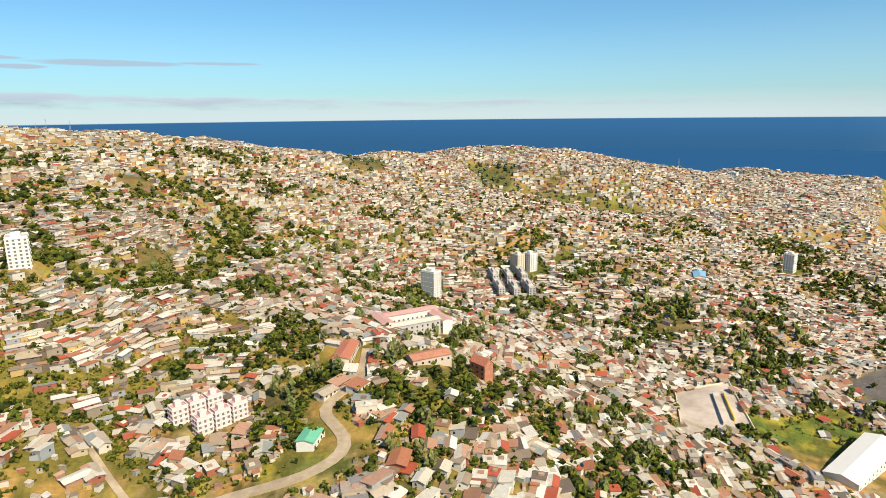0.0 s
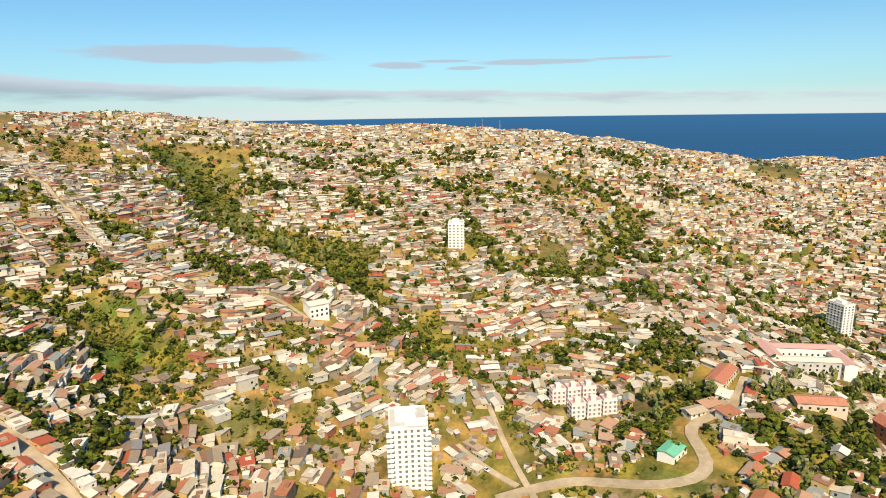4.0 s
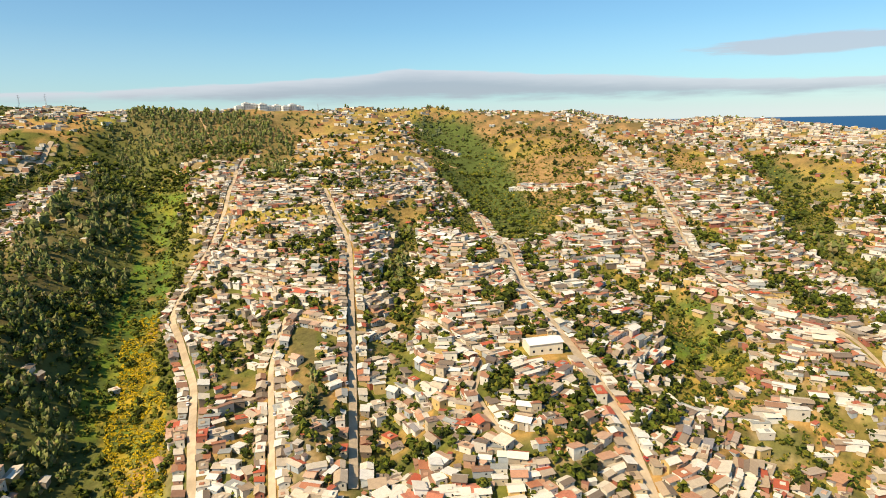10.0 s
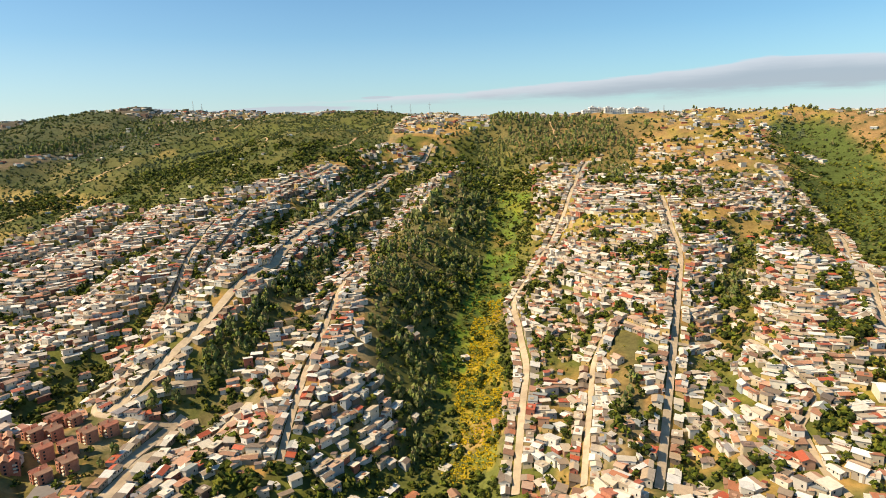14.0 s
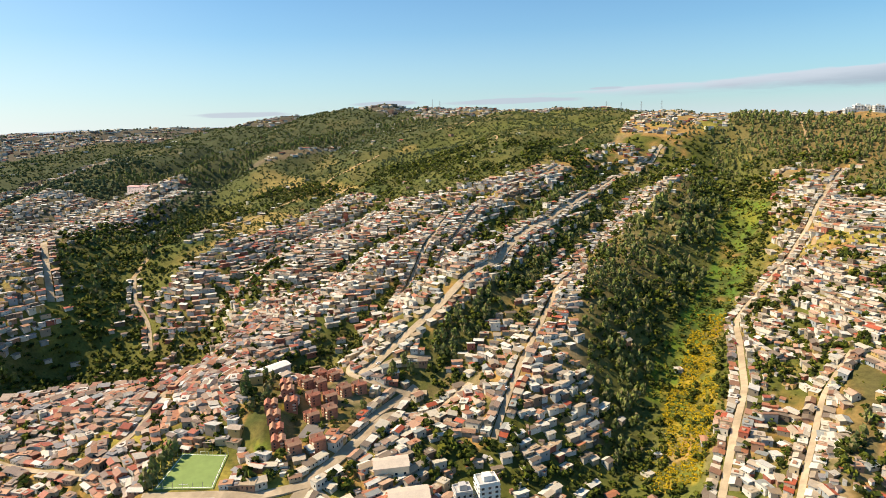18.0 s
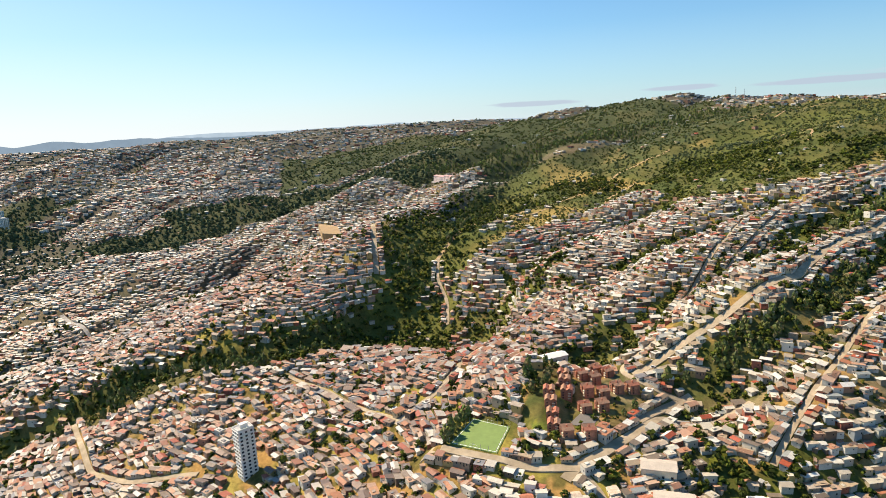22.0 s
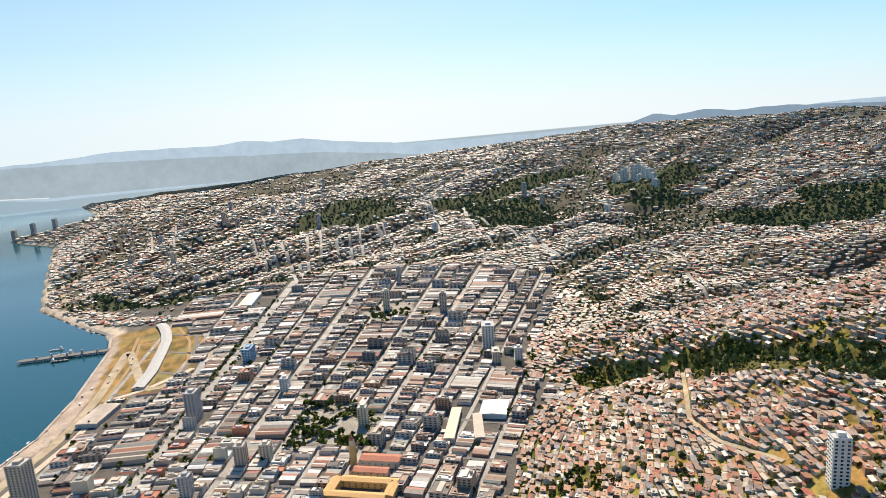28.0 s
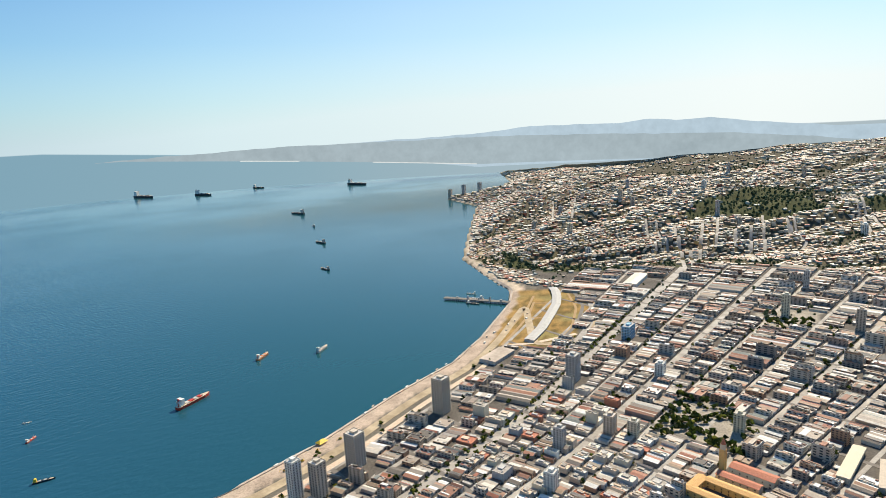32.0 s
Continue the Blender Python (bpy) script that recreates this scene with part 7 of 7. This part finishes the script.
p = np.where(scarp, .7, p) * np.where(in_any(x, y, CORE), .5, 1.0) * np.where((x > 200) & wood, .32, 1.0)
side, grown = green_gaps(x, y)
p = np.maximum(p, .27 * grown * (1 - .5 * grass))
p = np.where(inside(x, y, CITY), np.where(inside(x, y, PARK) | inside(x, y, GARDEN), 0.4, 0.03), p)
m = (rng.random(len(x)) < p) & (shore(x, y) > 30) & free_of(x, y, -5) & (street_gap(x, y) > np.where((x > 305) & (x < 400) & (y > -45) & (y < 112), 9, 2.5)) & ~inside(x, y, RAIL)
hsize = np.clip(gap / 6.5, 1, 1.7)
wx, wy, ws, in_wood = x[m], y[m], hsize[m], (wood | heath | in_any(x, y, FOREST) | ((grown > .5) & (hash01(x, y, 9) > .45)))[m]
# spare plots among the houses
g_ = np.flatnonzero(gone & (clear_of > 3) & ~in_town)
g_ = g_[(rng.random(len(g_)) > .85 * np.maximum(dry_k[g_], in_any(hx[g_], hy[g_], MEADOWS))) & (rng.random(len(g_)) < np.where(hr[g_] < 1300, .12 + .5 * np.maximum(thicket[g_], deep_h[g_] > 9), 0.08))]
ax_ = np.r_[wx, hx[g_]]
ay_ = np.r_[wy, hy[g_]]
ws = np.where(inside(wx, wy, PARK) | inside(wx, wy, GARDEN), 1.9, ws)
asz = np.r_[ws, np.maximum(hg[g_] / 9.5, 1) * (1 + .35 * thicket[g_])]
aw = np.r_[in_wood, np.zeros(len(g_), bool)]
# the tree-lined avenue and the row beside the pitch
for k in range(9):
    ax_, ay_, asz, aw = np.append(ax_, -297 + 2.2 * k), np.append(ay_, 196 - 4.2 * k), np.append(asz, 1.0), np.append(aw, True)
for k in range(110):
    s_, q_ = -200 + k * 8.5, -604 + (-7 if k % 2 else 7)
    ax_, ay_, asz, aw = np.append(ax_, town(s_, q_)[0]), np.append(ay_, town(s_, q_)[1]), np.append(asz, 1.25), np.append(aw, False)
for q_ in (-553, -460, -367, -318, -222):
    for s_ in np.arange(-260, 900, 17.0):
        if value_noise(np.array(s_ / 90), np.array(q_ / 10), 97) > .42:
            x_, y_ = town(float(s_), q_ + (3.2 if s_ % 2 else -3.2))
            if inside(np.array(x_), np.array(y_), CITY):
                ax_, ay_, asz, aw = np.append(ax_, x_), np.append(ay_, y_), np.append(asz, rng.uniform(.8, 1.3)), np.append(aw, False)
# ragged rows of tall trees along the crest
CREST = [(-330, 1660), (-47, 1500), (125, 1495), (340, 1420), (545, 1240), (800, 1135), (1060, 1095), (1280, 1030)]
for (cx, cy), (dx, dy) in zip(CREST, CREST[1:]):
    for k in range(95):
        f_ = rng.random()
        x_, y_ = cx + (dx - cx) * f_ + rng.normal(0, 9), cy + (dy - cy) * f_ + rng.normal(0, 22)
        if value_noise(np.array(x_ / 60), np.array(y_ / 60), 91) > .42:
            ax_, ay_, asz, aw = np.append(ax_, x_), np.append(ay_, y_), np.append(asz, rng.uniform(.5, 1.15)), np.append(aw, True)
# planting round the pitch and the brick flats
for k in range(150):
    a_, r_ = rng.uniform(0, math.tau), rng.uniform(17, 48)
    x_, y_ = -258 + r_ * math.cos(a_), 222 + 1.5 * r_ * math.sin(a_)
    if math.hypot(x_ + 269, y_ - 186) > 27 and min(math.hypot(x_ - a, y_ - b) for a, b, _ in BRICKS) > 9 and street_gap(np.array(x_), np.array(y_)) > 2:
        ax_, ay_, asz, aw = np.append(ax_, x_), np.append(ay_, y_), np.append(asz, .75), np.append(aw, False)
az_ = ground_z(ax_, ay_)
ar = np.hypot(ax_, ay_)
ah = asz * np.where(aw, rng.uniform(5, 14, len(ar)) * np.where(in_any(ax_, ay_, HEATH), .5, 1.0) * np.where(ar > 850, .62, 1.0), rng.uniform(2.4, 6.5, len(ar)))
at_ = rng.uniform(0, math.tau, len(ar))
lone = np.zeros(len(ar), bool)
view = np.degrees(np.arctan2(-ax_, ay_))
lone[np.argsort(ar + 2000 * ((view > 75) | (view < -150)) + 2000 * (ar < 262))[:150]] = True

TREES = []
for k in range(5):
    tall = k in (1, 3)
    t = thing("tree", pose(0, 0, -200), "tall dark gum tree with a ragged crown" if tall else "rounded green garden tree on a slope", "tree", "hillside trees")
    part("trunk", trunk(.5, .035, 4, k), bark_m, t)
    part("crown", clumps(95, .22 if tall else .42, 1.0, .28, .085 if tall else .105, 40 + k, sides=4), wood_leaf_m if tall else leaf_m, t)
    TREES.append(t)
used = [0] * 5
for k in np.flatnonzero(lone):
    f = (1, 3)[k % 2] if aw[k] else (0, 2, 4)[k % 3]
    m = pose(ax_[k], ay_[k], az_[k], 0, 0, math.degrees(at_[k]))
    s = float(ah[k])
    if used[f]:
        t = copy_thing(TREES[f], m)
    else:
        t = TREES[f]
        t.matrix_basis = m
    used[f] += 1
    t.scale = (s, s, s)

wild, garden, distant = Pile(), Pile(), Pile()
slim = aw & (ay_ > 950) & (ar < 1800) & ~in_any(ax_, ay_, HEATH)
near_t = [clumps(n_, .24, 1.0, .05, q_, 60 + k, 1.4 - .2 * (k % 2)) for n_, q_ in ((18, .14), (9, .2)) for k in range(3)]
near_g = [clumps(n_, .48 + .08 * (k % 2), 1.0, .06, q_, 63 + k) for n_, q_ in ((11, .3), (5, .42)) for k in range(3)]
far_t = [clumps(3, .3, 1.0, .1, .42, 66, 1.2), clumps(3, .4, .95, .1, .44, 67)]
for k in range(3):
    m = ~lone & (np.arange(len(ar)) % 3 == k)
    for pile, crowns, sort in ((wild, near_t, aw), (garden, near_g, ~aw)):
        for crown, sel in ((crowns[k], m & sort & (ar < 620)), (crowns[3 + k], m & sort & (ar >= 620) & ((ar < 1200) | slim))):
            pile.add(crown, np.c_[ax_, ay_, az_ - .3][sel], at_[sel], np.repeat(ah[sel][:, None], 3, 1))
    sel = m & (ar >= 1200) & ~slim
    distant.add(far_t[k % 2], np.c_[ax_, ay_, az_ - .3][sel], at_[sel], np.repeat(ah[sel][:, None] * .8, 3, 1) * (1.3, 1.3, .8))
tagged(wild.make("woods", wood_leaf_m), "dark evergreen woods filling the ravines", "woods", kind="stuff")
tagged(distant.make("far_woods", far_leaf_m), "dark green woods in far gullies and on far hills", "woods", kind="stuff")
tagged(garden.make("garden_trees", leaf_m), "green garden trees and hedges among houses", "trees", kind="stuff")
# bushes on the dry slopes
k = 30000
r_, a_ = np.sqrt(rng.uniform(240 ** 2, 950 ** 2, k)), rng.uniform(-2.55, 1.6, k)
x, y = -r_ * np.sin(a_), r_ * np.cos(a_)
deep, grass = ravine_depth(x, y), in_any(x, y, MEADOWS)
m = (rng.random(k) < np.where(grass, .8, np.where(deep > 6, .85, .6))) & ~inside(x, y, CITY) & free_of(x, y, 2) & (street_gap(x, y) > 1.5) & (shore(x, y) > 30)
x, y = x[m], y[m]
z, h = ground_z(x, y), rng.uniform(.8, 2.7, m.sum())
kx, ky = np.random.default_rng(5).uniform(-320, 720, 30000), np.random.default_rng(6).uniform(200, 900, 30000)
km = in_any(kx, ky, MEADOWS) & (np.random.default_rng(8).random(30000) < .55) & free_of(kx, ky, 2) & (street_gap(kx, ky) > 1.5)
wx_, wy_ = np.random.default_rng(15).uniform(150, 720, 34000), np.random.default_rng(16).uniform(-150, 620, 34000)
wm = (np.random.default_rng(17).random(34000) < smooth(value_noise(wx_ / 22, wy_ / 22, 88), .3, .62)) & free_of(wx_, wy_, 2) & (street_gap(wx_, wy_) > 1.5) & ~inside(wx_, wy_, CITY)
x, y = np.r_[x, kx[km], wx_[wm]], np.r_[y, ky[km], wy_[wm]]
z, h = ground_z(x, y), np.r_[h, rng.uniform(.9, 2.6, km.sum()), rng.uniform(.9, 3.1, wm.sum())]
bushes = Pile()
for k, s in enumerate((clumps(3, .6, .9, 0, .55, 71), clumps(3, .9, .8, 0, .55, 72))):
    sel = np.arange(len(x)) % 2 == k
    bushes.add(s, np.c_[x, y, z][sel], rng.uniform(0, 6, sel.sum()), np.repeat(h[sel][:, None], 3, 1))
tagged(bushes.make("bushes", bush_m), "low green and yellow-flowering bushes on dry slopes", "bushes", kind="stuff")
# yellow broom in flower: thick on one ravine side, scattered over the dry slopes
g_ = np.random.default_rng(23)
fx_, fy_ = g_.uniform(-60, 950, 60000), g_.uniform(200, 1100, 60000)
thick = in_any(fx_, fy_, [MEADOWS[k] for k in (7, 9, 16)]) & (value_noise(fx_ / 14, fy_ / 14, 93) > .36)
loose = (value_noise(fx_ / 40, fy_ / 40, 94) > .72) & ~in_any(fx_, fy_, WOODS)
fm = (thick | (loose & (g_.random(60000) < .16))) & free_of(fx_, fy_, 2) & (street_gap(fx_, fy_) > 1.5)
fx_, fy_ = fx_[fm], fy_[fm]
tx_, ty_ = g_.uniform(-42, -4, 2600), g_.uniform(318, 580, 2600)
tm = in_any(tx_, ty_, [MEADOWS[k] for k in (7, 9, 16)]) & (value_noise(tx_ / 14, ty_ / 14, 93) > .36)
fx_, fy_ = np.r_[fx_, tx_[tm]], np.r_[fy_, ty_[tm]]
broom = Pile()
broom.add(clumps(5, .75, .8, 0, .42, 83), np.c_[fx_, fy_, ground_z(fx_, fy_)], g_.uniform(0, 6, len(fx_)), np.repeat(g_.uniform(.9, 2.0, len(fx_))[:, None], 3, 1))
tagged(broom.make("broom", broom_m), "bright yellow flowering broom on sunny slopes", "bushes", kind="stuff")
# low scrub over the heath
g_ = np.random.default_rng(19)
k = 90000
r_, a_ = 500 * (2900 / 500) ** g_.random(k), g_.uniform(-1.2, 1.9, k)
x, y = -r_ * np.sin(a_), r_ * np.cos(a_)
m = in_any(x, y, HEATH) | (in_any(x, y, WOODS) & (g_.random(k) < .5)) | ((y > 500) & (x > 150) & (x < 1150) & ((ravine_depth(x, y) > 7) | (g_.random(k) < .12)) & (r_ < 1500))
m &= (shore(x, y) > 40) & (street_gap(x, y) > 2)
x, y, r_ = x[m], y[m], r_[m]
h = g_.uniform(1.2, 3.2, len(x)) * np.clip(r_ / 900, 1, 2.4)
scrub = Pile()
for k, s in enumerate((clumps(2, .7, .7, 0, .6, 81), clumps(3, .9, .8, 0, .5, 82))):
    sel = np.arange(len(x)) % 2 == k
    scrub.add(s, np.c_[x, y, ground_z(x, y)][sel], g_.uniform(0, 6, sel.sum()), np.repeat(h[sel][:, None], 3, 1))
tagged(scrub.make("scrub", scrub_m), "low green and olive scrub over the hills", "scrub", kind="stuff")

# ---- ships ----
def ship(x, y, head, length, hull, label, name="cargo_ship", house=white_m):
    """hull, deck, wheelhouse, funnel, mast, cargo hatches."""
    t = thing(name, pose(x, y, 0, 0, 0, head), label, "ship", "ships at anchor in the bay")
    w, h = length * .17, length * .075
    s = Shape()
    prof = [(-.5, .36), (-.42, .5), (.3, .5), (.42, .3), (.5, .02)]
    low = [(px_ * length, k * py_ * w * .85, -h * .5) for k in (1,) for px_, py_ in prof]
    n = len(prof)
    rings = []
    for zz, f in ((-h * .5, .8), (h, 1.0)):
        rings.append([(a * length * (1 if zz > 0 else .97), b * w * f, zz) for a, b in prof] + [(a * length * (1 if zz > 0 else .97), -b * w * f, zz) for a, b in prof[::-1]])
    s.v = rings[0] + rings[1]
    k = 2 * n
    for i in range(k):
        s.q.append((i, i + k, (i + 1) % k + k, (i + 1) % k))
        s.mq.append(0)
    part("hull", s, hull, t)
    deck = Shape()
    for i in range(n - 1):
        a, b, c, d = rings[1][i], rings[1][i + 1], rings[1][k - 2 - i], rings[1][k - 1 - i]
        deck.face([(p[0], p[1] * .97, p[2] - .2) for p in (a, d, c, b)])
    part("deck", deck, rust_m, t)
    part("wheelhouse", Shape().box(-length * .44, -length * .3, -w * .36, w * .36, h, h + length * .13), house, t)
    part("bridge", Shape().box(-length * .4, -length * .31, -w * .48, w * .48, h + length * .13, h + length * .17), house, t)
    part("funnel", Shape().tube(-length * .43, 0, h, h + length * .19, length * .02, length * .018), hull, t)
    part("mast", Shape().tube(length * .28, 0, h, h + length * .17, .25, .12, n=6), steel_m, t)
    for k_ in range(4):
        part("hatch", Shape().box(-length * .24 + k_ * length * .125, -length * .14 + k_ * length * .125, -w * .32, w * .32, h - .2, h + length * .02), hull if k_ % 2 else grey_m, t)
    return t


ship(-940, -4780, 115, 190, hull_dark, "long dark cargo ship at anchor far out")
ship(-1253, -4466, 115, 150, hull_dark, "dark cargo ship anchored near the horizon")
ship(-2193, -3979, 112, 165, hull_dark, "dark loaded cargo ship off the far shore")
ship(-1690, -4560, 112, 110, hull_dark, "small dark cargo ship far out in the bay")
ship(-1212, -2886, -75, 95, hull_dark, "dark freighter seen end on", house=grey_m)
ship(-1074, -2442, -110, 42, hull_dark, "small dark vessel at anchor", house=grey_m)
ship(-910, -2063, -85, 62, hull_dark, "dark grey coaster at anchor", house=grey_m)
ship(-716, -1658, -85, 44, hull_dark, "dark tug at anchor", house=grey_m)
ship(-301, -1105, -142, 40, hull_orange, "orange supply boat with white wheelhouse", "supply_boat")
ship(-396, -1059, -145, 40, grey_m, "pale grey patrol boat at anchor", "patrol_boat")
ship(-148, -998, -155, 62, hull_red, "red coastal tanker at anchor", "tanker")
ship(57, -1036, -130, 21, hull_red, "small red pilot boat", "pilot_boat")
ship(56, -899, 170, 24, hull_dark, "tugboat with a yellow wheelhouse", "tugboat", yellow_m)
ship(56, -1103, 170, 12, white_m, "small white motor launch", "launch")
ship(-922, -1150, 30, 14, hull_dark, "small dark fishing boat near the pier", "fishing_boat")

ship(-800, -1093, -62, 38, grey_m, "grey naval launch moored beside the pier", "patrol_boat")
ship(-772, -1071, 118, 30, hull_dark, "dark tug moored beside the pier", "tugboat")
ship(-822, -1135, -62, 26, white_m, "white workboat moored beside the pier", "workboat")

# rocks along the sea wall
rocks = Pile()
pts, turns, sizes = [], [], []
for (x0, y0), (x1, y1) in zip(coast_line, coast_line[1:]):
    d = math.hypot(x1 - x0, y1 - y0)
    for k in range(int(d / 2.2)):
        f = rng.random()
        o = rng.uniform(-4, 3)
        pts.append((x0 + (x1 - x0) * f - V[0] * o, y0 + (y1 - y0) * f - V[1] * o, rng.uniform(-.2, 1.2)))
        turns.append(rng.uniform(0, 6))
        sizes.append(rng.uniform(.8, 2.6, 3))
rocks.add(clumps(1, .01, .01, 0, 1.0, 90, sides=5), pts, np.array(turns), sizes)
tagged(rocks.make("shore_rocks", rock_m), "dark boulders along the sea wall", "rocks", kind="stuff")

# ---- cars ----
CARS = []
for k, paint in enumerate(CAR_PAINTS):
    t = thing("car", pose(0, 0, -100), ("white", "grey", "red", "black")[k] + " car parked on a street", "car", "parked cars")
    part("body", Shape().hexa([(-2.1, -.85, .3), (2.1, -.85, .3), (2.1, .85, .3), (-2.1, .85, .3)], [(-2.05, -.82, .85), (2.0, -.82, .8), (2.0, .82, .8), (-2.05, .82, .85)]), paint, t)
    part("cabin", Shape().hexa([(-1.6, -.78, .85), (1.0, -.78, .82), (1.0, .78, .82), (-1.6, .78, .85)], [(-1.2, -.62, 1.42), (.35, -.62, 1.42), (.35, .62, 1.42), (-1.2, .62, 1.42)]), dark_glass, t)
    part("roof", Shape().box(-1.2, .35, -.62, .62, 1.42, 1.47), paint, t)
    for a in (-1.3, 1.3):
        for b in (-.75, .75):
            w_ = Shape().tube(0, 0, -.1, .1, .32, .32, n=8)
            part("wheel", w_, hull_dark, t, m=pose(a, b, .32, 90))
    CARS.append(t)
placed = [False] * 4
spots_ = []
for w, line in STREETS[:24]:
    for (x0, y0), (x1, y1) in zip(line, line[1:]):
        d = math.hypot(x1 - x0, y1 - y0)
        if math.hypot(x0, y0) < 560:
            for _ in range(int(d / 45)):
                f, o = rng.random(), rng.choice((-1, 1)) * (w / 2 - 1.4)
                spots_.append((x0 + (x1 - x0) * f - (y1 - y0) / d * o, y0 + (y1 - y0) * f + (x1 - x0) / d * o, math.degrees(math.atan2(y1 - y0, x1 - x0))))
for k in range(12):
    spots_.append((450 - 6.0 * k, -320 - 1.2 * k, 30))
for k, (x0, y0, a0) in enumerate(spots_[:52]):
    f = (0, 1, 0, 2, 1, 3)[k % 6]
    zc = max(gz(x0 + a, y0 + b) for a in (-3, 0, 3) for b in (-3, 0, 3)) + .5
    if inside(np.array(x0), np.array(y0), COURT):
        zc = 29.42
    m = pose(x0, y0, zc, 0, 0, a0)
    if placed[f]:
        copy_thing(CARS[f], m)
    else:
        CARS[f].matrix_basis = m
        placed[f] = True

# ---- far hills beyond the land ----
def ridge_line(name, crest, dist, foot, label, material):
    """A far range of hills: a thick wall with an uneven crest; crest and foot by heading."""
    n = 240
    v = []
    az0, az1 = crest[0][0], crest[-1][0]
    for k in range(n + 1):
        h = az0 + (az1 - az0) * k / n
        a = radians(h)
        low = float(np.interp(h, *zip(*foot)))
        top = float(np.interp(h, *zip(*crest))) + 9 * float(value_noise(np.array(h / 1.1), np.array(0.5), 31) - .5) + 4 * float(value_noise(np.array(h / .4), np.array(0.5), 32) - .5)
        for d, z in ((dist - 40, low), (dist, max(top, low + 1)), (dist + 30, low)):
            v.append((-d * math.sin(a), d * math.cos(a), z))
    q = [(3 * k + b, 3 * k + 3 + b, 3 * k + 4 + b, 3 * k + 1 + b) for k in range(n) for b in (0, 1)]
    tagged(new(name, np_mesh(name, v, q, [], [material])), label, "hills", kind="structure")


# ranges glow in painted haze tones, paler or bluer by heading
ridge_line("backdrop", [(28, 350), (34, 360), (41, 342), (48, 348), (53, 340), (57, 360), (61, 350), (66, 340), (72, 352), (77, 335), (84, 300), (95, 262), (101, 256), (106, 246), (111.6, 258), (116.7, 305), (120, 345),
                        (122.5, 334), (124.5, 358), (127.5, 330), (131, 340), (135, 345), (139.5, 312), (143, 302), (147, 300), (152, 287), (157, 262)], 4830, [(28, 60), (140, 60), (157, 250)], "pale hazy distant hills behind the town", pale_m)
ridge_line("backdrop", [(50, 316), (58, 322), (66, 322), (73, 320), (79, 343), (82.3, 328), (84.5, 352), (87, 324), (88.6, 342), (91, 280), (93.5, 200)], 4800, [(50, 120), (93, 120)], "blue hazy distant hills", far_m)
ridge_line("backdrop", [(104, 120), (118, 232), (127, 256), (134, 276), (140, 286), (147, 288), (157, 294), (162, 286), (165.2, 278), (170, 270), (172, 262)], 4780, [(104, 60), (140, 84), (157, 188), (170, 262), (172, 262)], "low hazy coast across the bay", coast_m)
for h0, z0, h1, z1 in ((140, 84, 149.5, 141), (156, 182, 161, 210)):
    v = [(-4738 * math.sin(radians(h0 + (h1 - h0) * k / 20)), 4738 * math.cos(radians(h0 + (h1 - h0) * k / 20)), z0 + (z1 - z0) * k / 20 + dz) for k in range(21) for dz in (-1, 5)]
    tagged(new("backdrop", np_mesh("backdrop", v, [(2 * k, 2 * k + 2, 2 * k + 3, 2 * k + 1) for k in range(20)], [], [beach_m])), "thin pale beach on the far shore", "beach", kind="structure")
